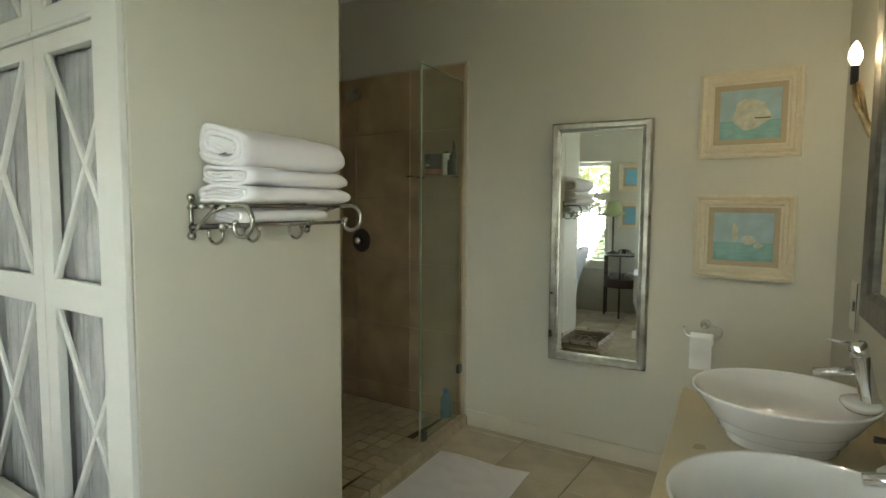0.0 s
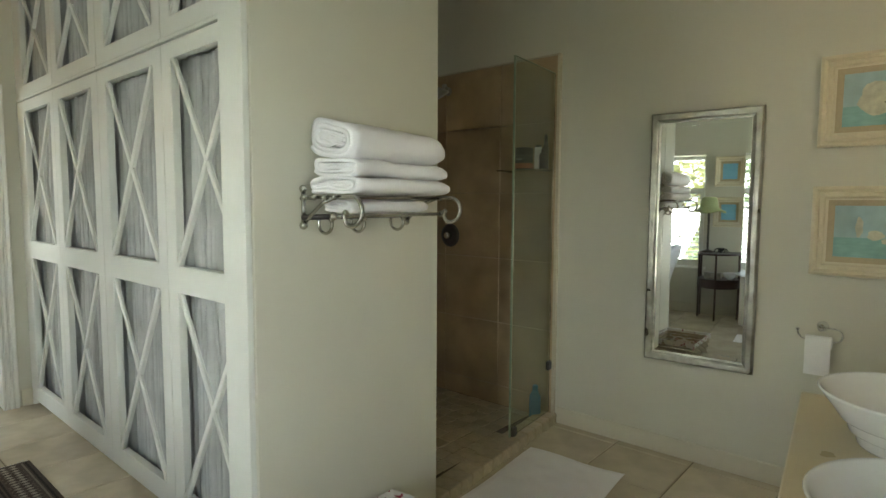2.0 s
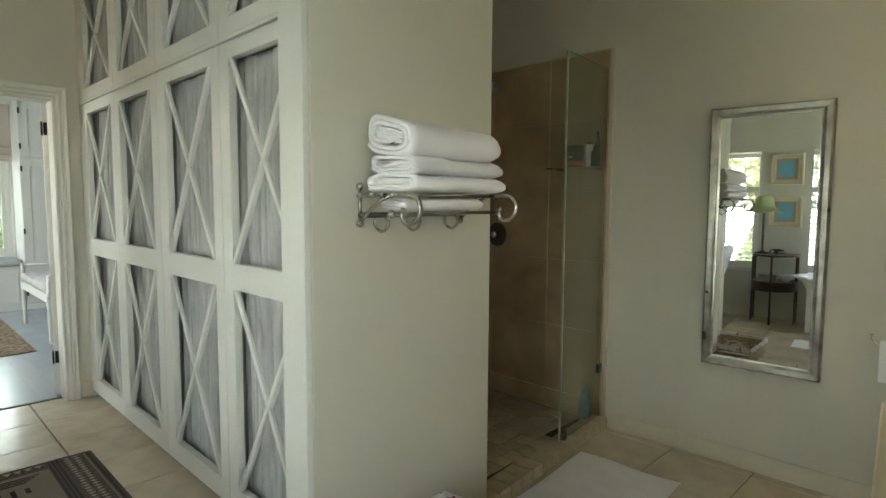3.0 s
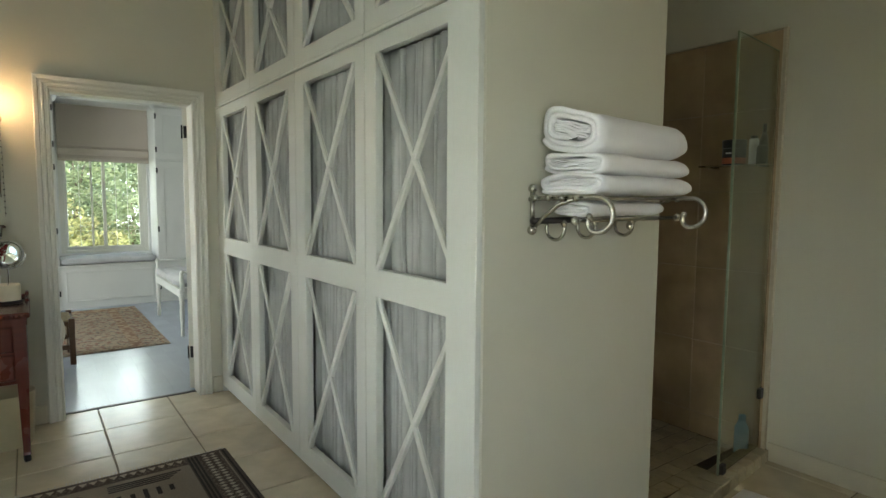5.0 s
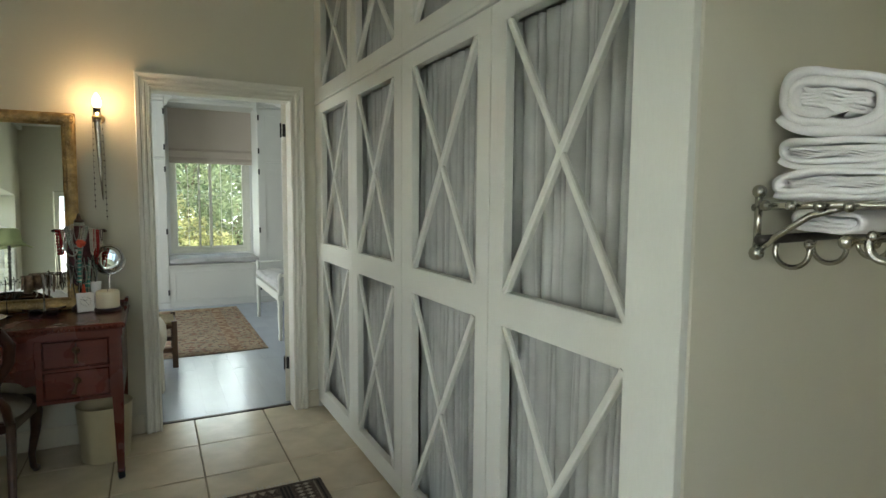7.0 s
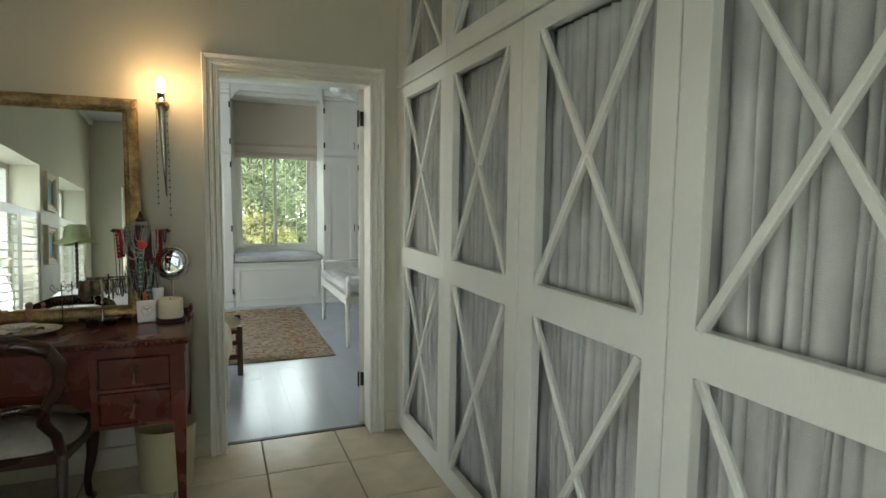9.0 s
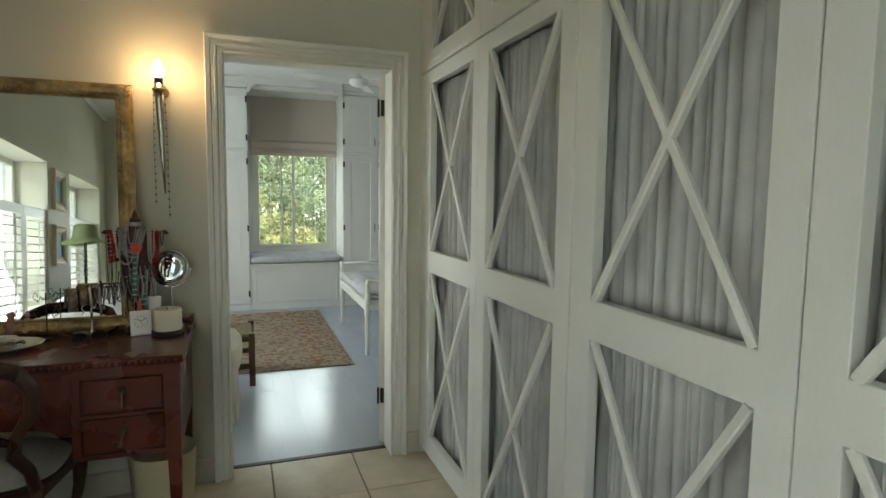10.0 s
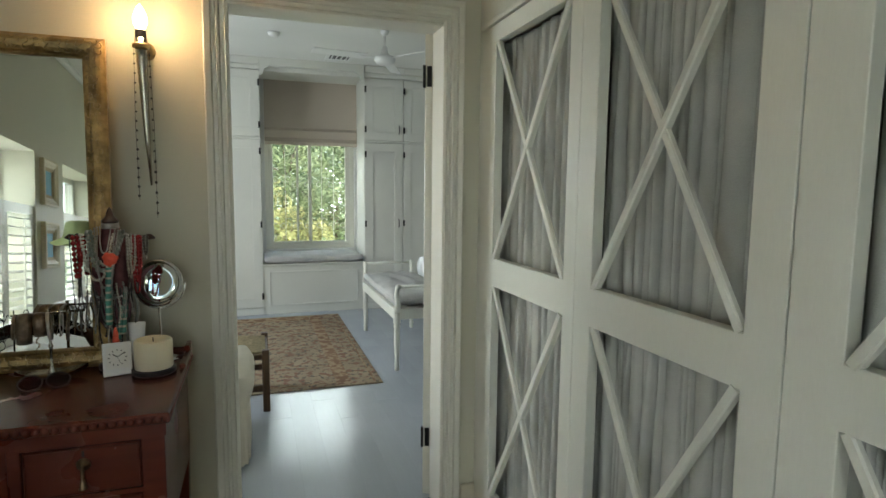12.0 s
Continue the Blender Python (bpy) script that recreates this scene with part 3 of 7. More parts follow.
seat = thing("window_seat", "white panelled built-in window seat below the garden window", "window seat", pose(-3.72, 1.2, 0))
part("front_panel", B(((0.235, -0.555, 0.0), (0.26, 0.55, 0.53)), bev=0.003), CUPB, seat)
part("top", B(((-0.275, -0.555, 0.53), (0.285, 0.55, 0.553)), bev=0.004), CUPB, seat)
part("moulding", B(((0.26, -0.49, 0.09), (0.268, -0.475, 0.47)), ((0.26, 0.47, 0.09), (0.268, 0.485, 0.47)), ((0.26, -0.475, 0.09), (0.268, 0.47, 0.105)), ((0.26, -0.475, 0.455), (0.268, 0.47, 0.47)), bev=0.002), CUPB, seat)
pad = part("seat_cushion", cushion(bmesh.new(), (-3.99, 0.665, 0.553), (-3.43, 1.735, 0.645), 0.35, 16, 3.0, 0.010), GREYCLOTH, None, "", None, True)
tagged(pad, "pale grey padded cushion lying on the window seat", "cushion")

# ---- bedroom cupboards ----


def cupboard(y0, y1, hinge_low, label):
    """A tall two-tier cupboard unit; hinge_low: whether the hinges are on the side of smaller y."""
    c = thing("cupboard", label, "cupboard", pose(-3.45, y0, 0), "bedroom cupboards")
    w = y1 - y0
    part("carcass", B(((-0.54, 0.001, 0.0), (-0.022, w - 0.001, 2.64))), CUPB, c)
    part("plinth", B(((-0.021, 0, 0), (0.004, w, 0.075)), bev=0.003), CUPB, c)
    part("cornice", B(((-0.021, 0, 2.60), (0.02, w, 2.645)), ((-0.021, 0, 2.645), (0.045, w, H2 - 0.001)), bev=0.006), CUPB, c)
    for nm, z0, z1, hz in (("lower_door", 0.085, 1.880, 0.98), ("upper_door", 1.915, 2.59, 2.04)):
        d = part(nm, lattice([0.004, 0.10, w - 0.10, w - 0.004], [z0, z0 + 0.09, z1 - 0.09, z1], [(1, 1)], -0.02, 0.0, True), CUPB, c)
        part("panel", B(((-0.018, 0.10, z0 + 0.09), (-0.008, w - 0.10, z1 - 0.09))), CUPB, d)
        yh = 0.012 if hinge_low else w - 0.012
        for z in ((z0 + 0.12, z1 - 0.12) if z1 - z0 < 1 else (z0 + 0.12, (z0 + z1) / 2, z1 - 0.12)):
            part("hinge", B(((0.0, yh - 0.010, z - 0.035), (0.012, yh + 0.010, z + 0.035)), bev=0.003), BLACKIRON, d)
        yk = w - 0.05 if hinge_low else 0.05
        bm = bmesh.new()
        tube(bm, [(0.0, yk, hz - 0.045), (0.024, yk, hz - 0.035), (0.026, yk, hz), (0.024, yk, hz + 0.035), (0.0, yk, hz + 0.045)], 0.005, 6)
        part("handle", bm, BLACKIRON, d, "black iron pull")
    part("rail", B(((-0.02, 0.0, 1.888), (0.008, w, 1.908)), bev=0.003), CUPB, c)
    return c


for y0, y1, lo in ((1.757, 2.200, True), (2.200, 2.645, True), (2.645, 3.09, True)):
    cupboard(y0, y1, lo, "tall off-white cupboard with panelled doors and black hinges")
for y0, y1, lo in ((0.19, 0.655, False), (-0.275, 0.19, False)):
    cupboard(y0, y1, lo, "tall off-white cupboard with panelled doors beside the window seat")
bm = B(((-4.0, 0.657, 2.60), (-3.50, 1.743, 2.66)), ((-3.50, 0.657, 2.64), (-3.40, 1.743, H2)))
for s, y in ((1, 0.657), (-1, 1.743)):
    prism(bm, [(0, 0), (0.11 * s, 0), (0.09 * s, -0.035), (0.045 * s, -0.06), (0.03 * s, -0.11), (0, -0.13)], 0.004, 0.058, Matrix(((0, 0, 1, -3.45), (1, 0, 0, y), (0, 1, 0, 2.66), (0, 0, 0, 1))))
setting("trim_alcove", bm, CUPB, "off-white pelmet with corbels over the window alcove")

# ---- wardrobe ----
WY = 1.455
SPLITS = [(0.745, 1.490, 0.885, 1.425), (1.490, 2.185, 1.575, 2.095), (2.185, 2.905, 2.292, 2.822), (2.905, 3.664, 2.990, 3.520)]


def batten(bm, x0, z0, x1, z1, y0, y1, w):
    d = Vector((x1 - x0, 0, z1 - z0)).normalized()
    n = Vector((-d.z, 0, d.x)) * w / 2
    q = [Vector((x0, 0, z0)) + n, Vector((x0, 0, z0)) - n, Vector((x1, 0, z1)) - n, Vector((x1, 0, z1)) + n]
    c = [Vector((x0, 0, z0)) + n * 0.72, Vector((x0, 0, z0)) - n * 0.72, Vector((x1, 0, z1)) - n * 0.72, Vector((x1, 0, z1)) + n * 0.72]
    v0 = [bm.verts.new((p.x, y1, p.z)) for p in q]
    v1 = [bm.verts.new((p.x, y0 + 0.004, p.z)) for p in q]
    v2 = [bm.verts.new((p.x, y0, p.z)) for p in c]
    bm.faces.new(v2)
    for s, t in ((v0, v1), (v1, v2)):
        for k in range(4):
            bm.faces.new((s[k], s[(k + 1) % 4], t[(k + 1) % 4], t[k]))


def curtain(x0, x1, z0, z1, seed):
    """A gathered cloth: broad flat folds parted by narrow deep creases, finely pleated along the heading."""
    rnd = random.Random(seed)
    wide = x1 - x0
    cuts = [0.0]
    while cuts[-1] < wide:
        cuts.append(cuts[-1] + rnd.choice((0.016, 0.022, 0.028, 0.034, 0.042, 0.055, 0.070)) * rnd.uniform(0.85, 1.2))
    cuts = [c * wide / cuts[-1] for c in cuts]
    n = len(cuts) - 1
    crease = [rnd.choice((0.020, 0.036, 0.052, 0.066)) for _ in range(n + 1)]
    lean = [rnd.uniform(-0.032, 0.032) for _ in range(n)]
    lift = [rnd.uniform(0.0, 0.018) for _ in range(n)]
    drift = [0.0] + [rnd.uniform(-0.010, 0.010) for _ in range(n - 1)] + [0.0]
    lap = [rnd.uniform(-0.006, 0.006) for _ in range(n + 1)]
    STEPS = (0.0, 0.05, 0.10, 0.18, 0.30, 0.44, 0.58, 0.72, 0.84, 0.91, 0.96)
    rows = 24
    bm = bmesh.new()
    grid = []
    for j in range(rows + 1):
        v = j / rows
        ease = math.sin(min(1.0, (1 - v) * 1.3) * math.pi / 2)
        row = []
        for i in range(n):
            a, b = cuts[i] + drift[i] * (1 - v) ** 1.4, cuts[i + 1] + drift[i + 1] * (1 - v) ** 1.4
            for t in STEPS:
                s = a + (b - a) * t
                near = min(t, 1 - t) * (b - a)
                slope = 1 - math.exp(-near / 0.0045)
                c = crease[i] * (1 - t) + crease[i + 1] * t
                c *= 0.65 + 0.35 * ease + 0.35 * noise.noise(Vector((i * 2.7, v * 2.2, seed)))
                belly = 4 * t * (1 - t)
                d = c * (1 - slope) + lean[i] * (t - 0.5) * ease - (lift[i] + 0.10 * (b - a)) * belly * (0.5 + 0.5 * ease)
                d += 0.0030 * noise.noise(Vector((s * 14, v * 3.5, seed + 4))) + 0.0012 * noise.noise(Vector((s * 50, v * 9, seed + 9)))
                d += 0.0050 * max(0.0, v - 0.72) / 0.28 * math.sin(s * 2 * math.pi / 0.017 + 3 * noise.noise(Vector((s * 20, v * 2, seed))))
                x = x0 + s + (lap[i] * (1 - t) + lap[i + 1] * t) * (1 - slope) * ease
                row.append(bm.verts.new((min(x1, max(x0, x)), WY + 0.080 + d, z0 + (z1 - z0) * v)))
        row.append(bm.verts.new((x1, WY + 0.092, z0 + (z1 - z0) * v)))
        grid.append(row)
    for p, q in zip(grid, grid[1:]):
        for k in range(len(p) - 1):
            bm.faces.new((p[k], p[k + 1], q[k + 1], q[k]))
    return bm


ZU1, ZU2 = 2.105, 2.70
n_seed = 0
for i, (d0, d1, o0, o1) in enumerate(SPLITS):
    wd = thing("wardrobe", ("white wardrobe unit with latticed, pale-curtained doors, beside the bedroom doorway" if i == 0 else
                            "white wardrobe unit with latticed, pale-curtained doors, beside the pilaster" if i == 3 else
                            "white painted wardrobe unit with lattice doors backed by pale curtains"), "wardrobe", Matrix.Identity(4), "wardrobe row")
    part("carcass", B(((d0 + 0.001, WY + 0.115, 0.06), (d0 + 0.018, 2.095, H1 - 0.01)), ((d1 - 0.018, WY + 0.115, 0.06), (d1 - 0.001, 2.095, H1 - 0.01)), ((d0 + 0.018, WY + 0.115, 0.06), (d1 - 0.018, 2.095, 0.08)),
                      ((d0 + 0.018, WY + 0.115, 2.01), (d1 - 0.018, 2.095, 2.03)), ((d0 + 0.018, WY + 0.30, 0.08), (d1 - 0.018, WY + 0.31, 2.01))), JOINERY, wd)
    part("plinth", B(((d0 + 0.001, WY + 0.045, 0.0), (d1 - 0.001, WY + 0.089, 0.06))), JOINERY, wd)
    e0, e1 = d0 + (0.0018 if i != 1 else 0.0006), d1 - (0.0018 if i != 0 else 0.0006)
    door = part("door", lattice([e0, o0, o1, e1], [0.048, 0.150, 1.010, 1.120, 1.942, 2.008], [(1, 1), (1, 3)], WY, WY + 0.034), JOINERY, wd)
    for z0, z1 in ((0.150, 1.010), (1.120, 1.942)):
        for a, b in ((z0, z1), (z1, z0)):
            bm = bmesh.new()
            e = 0.011
            batten(bm, o0 + e, a, o1 - e, b, WY - (0.003 if a < b else 0.0005), WY + 0.014 + (0.003 if a < b else 0), 0.0225)
            part("batten", bm, JOINERY, door)
        n_seed += 1
        part("curtain", curtain(d0 + 0.020, d1 - 0.020, z0 - 0.060, z1 + 0.015, n_seed), LINEN, door, "gathered pale grey linen curtain", None, True)
    up = part("upper_door", lattice([d0 + 0.0018, o0, o1, d1 - 0.0018], [2.034, ZU1, ZU2, 2.80], [(1, 1)], WY, WY + 0.034), JOINERY, wd)
    for a, b in ((ZU1, ZU2), (ZU2, ZU1)):
        bm = bmesh.new()
        batten(bm, o0 + 0.011, a, o1 - 0.011, b, WY - (0.003 if a < b else 0.0005), WY + 0.014 + (0.003 if a < b else 0), 0.0225)
        part("batten", bm, JOINERY, up)
    n_seed += 1
    part("curtain", curtain(d0 + 0.020, d1 - 0.020, ZU1 - 0.060, ZU2 + 0.015, n_seed), LINEN, up, "gathered pale grey linen curtain", None, True)
    part("ledge", B(((d0 + 0.001, WY - 0.008, 2.012), (d1 - 0.001, WY + 0.036, 2.030)), bev=0.003), JOINERY, wd)
    part("cornice", B(((d0 + 0.001, WY - 0.01, 2.805), (d1 - 0.001, WY + 0.036, H1)), bev=0.003), JOINERY, wd)
pil = thing("pilaster", "white painted boxed pilaster closing the wardrobe row", "pilaster", pose(3.664, 1.297, 0))
part("front_board", B(((0, 0, 0.0), (0.131, 0.020, H1 - 0.001)), bev=0.0012), JOINERY, pil)
part("side_board", B(((0.0, 0.0205, 0.0), (0.018, 0.19, H1 - 0.001)), bev=0.002), JOINERY, pil)
setting("trim_wardrobe", B(((0.722, WY + 0.002, 0.0), (0.744, WY + 0.115, H1 - 0.06)), bev=0.002), JOINERY, "narrow white filler strip beside the wardrobe")

# ---- shower ----
curb = setting("floor_shower", prism(bmesh.new(), [(2.49, 2.235), (3.64, 2.235), (3.507, NORTH), (2.49, NORTH)], -0.05, 0.014), WETGROUT, "shower floor of small tumbled stone tiles")
w_sh = setting("wall_shower_tiled", B(((2.49, NORTH - 0.012, 0.0), (3.535, NORTH, 2.275)), ((2.49, 2.236, 0.0), (2.502, NORTH - 0.012, 2.275)), ((2.502, 2.236, 0.0), (3.62, 2.248, 2.275))), SHGROUT, "brown tiled shower walls")
part("tile_edge", B(((3.528, NORTH - 0.026, 0.0), (3.548, NORTH - 0.0005, 2.283)), ((2.502, NORTH - 0.026, 2.275), (3.528, NORTH - 0.0005, 2.283)), bev=0.002), material("pale tile edge strip", (0.50, 0.44, 0.31), 0.65), w_sh)
kerb = setting("trim_kerb", B(((-0.118, 0.94, -0.02), (-0.003, 2.30, 0.058))), SHGROUT, "low tiled shower kerb", BATH)
glass = thing("shower_screen", "frameless clear green-tinted glass shower screen on the kerb", "shower screen", BATH)
sp = part("glass_panel", B(((-0.062, 1.719, 0.068), (-0.052, 2.225, 2.161)), bev=0.0005), GLASS, glass)
part("polished_edge", B(((-0.0625, 1.713, 0.068), (-0.0515, 1.7185, 2.165)), ((-0.0625, 1.719, 2.1615), (-0.0515, 2.225, 2.165))), GLASSEDGE, glass, "pale green polished glass edge")
for y, z in ((2.215, 0.365), (1.76, 0.085)):
    part("clip", B(((-0.072, y - 0.022, z - 0.028), (-0.042, y + 0.022, z + 0.028)), bev=0.004), DARKMETAL, glass, "small dark metal glass clip")
head = thing("shower_fitting", "dull steel shower head on a short wall arm", "shower head", pose(2.66, NORTH - 0.02, 2.16))
bm = tube(bmesh.new(), [(0, 0, 0), (0.02, -0.06, 0.03), (0.05, -0.11, 0.02), (0.07, -0.14, -0.02)], 0.011, 8)
part("arm", bm, STEEL, head)
part("rose", lathe(bmesh.new(), [(0.012, 0.05), (0.02, 0.03), (0.048, 0.0), (0.05, -0.012), (0.046, -0.016)], pose(0.075, -0.16, -0.05, 25, -20, 0), 20), STEEL, head, "", None, True)
part("flange", lathe(bmesh.new(), [(0.03, 0.0), (0.028, 0.012), (0.012, 0.016)], pose(0, 0, 0, 90, 0, 0), 16), STEEL, head)
mixer = thing("shower_mixer", "round dark metal shower mixer plate with a chrome lever", "shower mixer", pose(2.685, NORTH - 0.014, 1.15))
part("plate", lathe(bmesh.new(), [(0.085, 0.0), (0.083, 0.010), (0.06, 0.016), (0.035, 0.018)], pose(0, 0, 0, 90, 0, 0), 28), DARKMETAL, mixer, "", None, True)
part("lever", lathe(bmesh.new(), [(0.026, 0.015), (0.024, 0.05), (0.016, 0.062), (0.010, 0.064)], pose(0, 0, 0, 90, 0, 0), 16), BRIGHT, mixer, "chrome knob", None, True)
sh = thing("corner_shelf", "small glass shelf on the shower wall", "shelf", pose(3.36, NORTH - 0.014, 1.585))
part("glass_plate", B(((-0.19, -0.13, -0.004), (0.16, 0, 0.004)), bev=0.001), GLASS, sh)
for bx_ in (-0.15, 0.11):
    part("bracket", B(((bx_, -0.10, -0.012), (bx_ + 0.015, 0, -0.0045))), CHROME, sh)


def bottle(name, label, x, y, z, profile, mat, cap=None, capmat=BLACKPL):
    b = thing(name, label, "bottle", pose(x, y, z))
    part("body", lathe(bmesh.new(), profile, seg=16), mat, b, "", None, True)
    if cap:
        part("cap", lathe(bmesh.new(), cap, seg=12), capmat, b)
    return b


jar = thing("cosmetic_jar", "wide black jar of hair product with a red label", "jar", pose(3.335, 3.465, 1.589))
part("body", lathe(bmesh.new(), [(0.052, 0), (0.055, 0.005), (0.055, 0.085), (0.052, 0.088)], seg=24), BLACKPL, jar, "", None, True)
part("lid", lathe(bmesh.new(), [(0.056, 0.089), (0.057, 0.130), (0.053, 0.134)], seg=24), BLACKPL, jar)
part("label", lathe(bmesh.new(), [(0.0556, 0.006), (0.0556, 0.038)], seg=24, cap=False), material("red paper label", (0.42, 0.12, 0.06), 0.5), jar, "red paper label")
bm = bmesh.new()
for k in range(4):
    box(bm, (-0.012 + 0.008 * k, -0.0576, 0.058), (-0.007 + 0.008 * k, -0.0566, 0.066 - 0.002 * (k % 2)))
part("print", bm, WHITEPL, jar, "white printed bars")
bottle("shampoo_bottle", "slim white tube of shampoo on the shower shelf", 3.425, 3.485, 1.589, [(0.020, 0), (0.023, 0.01), (0.024, 0.10), (0.022, 0.135)], WHITEPL, [(0.018, 0.136), (0.018, 0.150)], BLACKPL)
bottle("lotion_bottle", "tall dark grey bottle on the shower shelf", 3.468, 3.50, 1.589, [(0.016, 0), (0.019, 0.01), (0.019, 0.13), (0.010, 0.165)], DARKMETAL, [(0.010, 0.166), (0.009, 0.21)])
bottle("lotion_bottle", "short black bottle on the shower shelf", 3.487, 3.445, 1.589, [(0.026, 0), (0.028, 0.01), (0.027, 0.085), (0.020, 0.095)], BLACKPL, [(0.015, 0.096), (0.015, 0.12)])
bottle("shower_gel_bottle", "blue plastic bottle standing on the shower floor", 3.455, 3.45, 0.021, [(0.03, 0), (0.036, 0.01), (0.036, 0.15), (0.016, 0.19)], BLUEPL, [(0.018, 0.191), (0.018, 0.22)], BLUEPL)

# ---- towel rack and towels ----
rack = thing("towel_rack", "aged chrome hotel towel rack with curled ends and hooks", "towel rack", BATH @ pose(0, 0.19, 1.325))
L = 0.52
for y in (0.0, L):
    bm = bmesh.new()
    tube(bm, [(0.010, y, -0.008), (0.010, y, 0.09)], 0.007, 8)
    ball(bm, (0.010, y, -0.018), 0.014, 10)
    ball(bm, (0.010, y, 0.098), 0.013, 10)
    up = part("upright", bm, CHROME, rack, "", None, True)
    bm = bmesh.new()
    pts = [(0.0, y, 0.068), (0.06, y, 0.072), (0.16, y, 0.075), (0.20, y, 0.075)] + arc((0.218, y, 0.030), 0.045, 95, -90, 14, "xz")[1:] + arc((0.216, y, 0.010), 0.025, -95, -215, 8, "xz")[1:]
    tube(bm, pts, 0.0072, 8)
    ball(bm, pts[-1], 0.010, 8)
    part("scroll_arm", bm, CHROME, rack, "", None, True)
    bm = bmesh.new()
    tube(bm, [(0.012, y, -0.015), (0.05, y, 0.02), (0.10, y, 0.055), (0.15, y, 0.07)], 0.006, 8)
    part("brace", bm, CHROME, rack, "", None, True)
for x, z in ((0.03, 0.072), (0.075, 0.072), (0.12, 0.072), (0.165, 0.072)):
    bm = bmesh.new()
    tube(bm, [(x, -0.012, z), (x, L + 0.012, z)], 0.0055, 8)
    for y in (-0.014, L + 0.014):
        ball(bm, (x, y, z), 0.0105, 8)
    part("shelf_bar", bm, CHROME, rack, "", None, True)
bm = tube(bmesh.new(), [(0.165, -0.015, 0.014), (0.165, L + 0.015, 0.014)], 0.0065, 8)
for y in (-0.018, L + 0.018):
    ball(bm, (0.165, y, 0.014), 0.013, 8)
part("front_bar", bm, CHROME, rack, "", None, True)
part("hook_rail", tube(bmesh.new(), [(0.018, -0.01, 0.008), (0.018, L + 0.01, 0.008)], 0.009, 8), DARKMETAL, rack, "dark metal hook rail", None, True)
for y in (0.06, 0.21, 0.42):
    bm = bmesh.new()
    pts = [(0.018, y, 0.008), (0.014, y, -0.012)] + arc((0.045, y, -0.014), 0.031, 190, 380, 12, "xz")
    tube(bm, pts, 0.0052, 8)
    ball(bm, (pts[-1][0], y, pts[-1][2] + 0.004), 0.0095, 8)
    part("hook", bm, CHROME, rack, "", None, True)


def towel(name, y0, y1, z0, depth, height, wraps, folds, th, seed, label, x0=0.012, flop=0.0, sag=0.0):
    """A towel folded thin and then wrapped round itself: thick outer turns, loose thin layers inside, the far end tucked round."""
    path, thick = [], []
    hx, hz = depth / 2 - th / 2, height / 2 - th / 2
    n = int(wraps * 44)
    for i in range(n + 1):
        k = i / 44.0
        a = 2 * math.pi * k + 3.7
        rx, rz = hx - th * 1.02 * k, max(0.004, hz - th * 1.02 * k)
        c, s = math.cos(a), math.sin(a)
        path.append((rx * abs(c) ** 0.50 * (1 if c >= 0 else -1), rz * abs(s) ** 0.72 * (1 if s >= 0 else -1)))
        thick.append(th * 0.47)
    rx, rz = hx - th * 1.05 * wraps - th * 0.4, max(0.004, hz - th * 1.05 * wraps - th * 0.2)
    thin = min(th * 0.5, 2 * rz / folds)
    for m in range(folds):
        zz = rz - 2 * rz * (m + 0.5) / folds
        for q in range(12):
            u = -1 + 2 * q / 11
            u = u if m % 2 == 0 else -u
            path.append((rx * u * (0.97 - 0.10 * ((m * 7 + seed) % 3) / 3), zz + 0.0022 * math.sin(u * 5 + m + seed)))
            thick.append(thin * 0.43)
    out = []
    for px, pz in path:
        w = noise.noise(Vector((px * 13 + seed, pz * 13, seed))) * 0.0055
        out.append((px + w, pz * (1 - 0.22 * sag * px / hx) + w * 0.7 + sag * (0.030 * (px / hx) ** 2 - 0.034 * px / hx) * 0.6 + 0.05 * height * math.sin(px * 17 + seed)))
    path, n = out, len(out) - 1
    bm = bmesh.new()
    ys = 22
    rows = []
    for j in range(ys + 1):
        v = (j / ys) ** 0.8
        end = max(0.0, (v - 0.94) / 0.06)
        sc = max(0.70, math.sqrt(max(0.0, 1 - end ** 2.2)))
        row = []
        for i, (px, pz) in enumerate(path):
            a, b = path[max(0, i - 1)], path[min(n, i + 1)]
            d = Vector((b[0] - a[0], b[1] - a[1]))
            d = d.normalized() if d.length else Vector((1, 0))
            nn = Vector((-d.y, d.x)) * thick[i] * (1 + 0.16 * noise.noise(Vector((i * 0.09, seed, 3.0))))
            jit = (0.010 * noise.noise(Vector((i * 0.07, seed * 3, 1.0))) + (0.004 if thick[i] < th * 0.3 else 0)) * (1 if j == 0 else 0)
            y = y0 + (y1 - y0) * v + jit
            lump = 0.006 * noise.noise(Vector((px * 8, v * 4, seed))) + 0.0025 * noise.noise(Vector((px * 26, v * 15, seed + 2)))
            o = [(px + nn.x, pz + nn.y), (px - nn.x, pz - nn.y)]
            row.append([bm.verts.new((x0 + depth / 2 + q[0] * (0.85 + 0.15 * sc) + 0.4 * lump, y, z0 + height / 2 + (q[1] + height * 0.15) * sc - height * 0.15 + lump - flop * v * v)) for q in o])
        rows.append(row)
    for j in range(ys):
        for i in range(n):
            for k in (0, 1):
                bm.faces.new((rows[j][i][k], rows[j][i + 1][k], rows[j + 1][i + 1][k], rows[j + 1][i][k]))
        for i in (0, n):
            bm.faces.new((rows[j][i][0], rows[j][i][1], rows[j + 1][i][1], rows[j + 1][i][0]))
    for j in (0, ys):
        for i in range(n):
            bm.faces.new((rows[j][i][0], rows[j][i + 1][0], rows[j][i + 1][1], rows[j][i][1]))
    ob = part(name, bm, TOWEL, None, "", BATH, True)
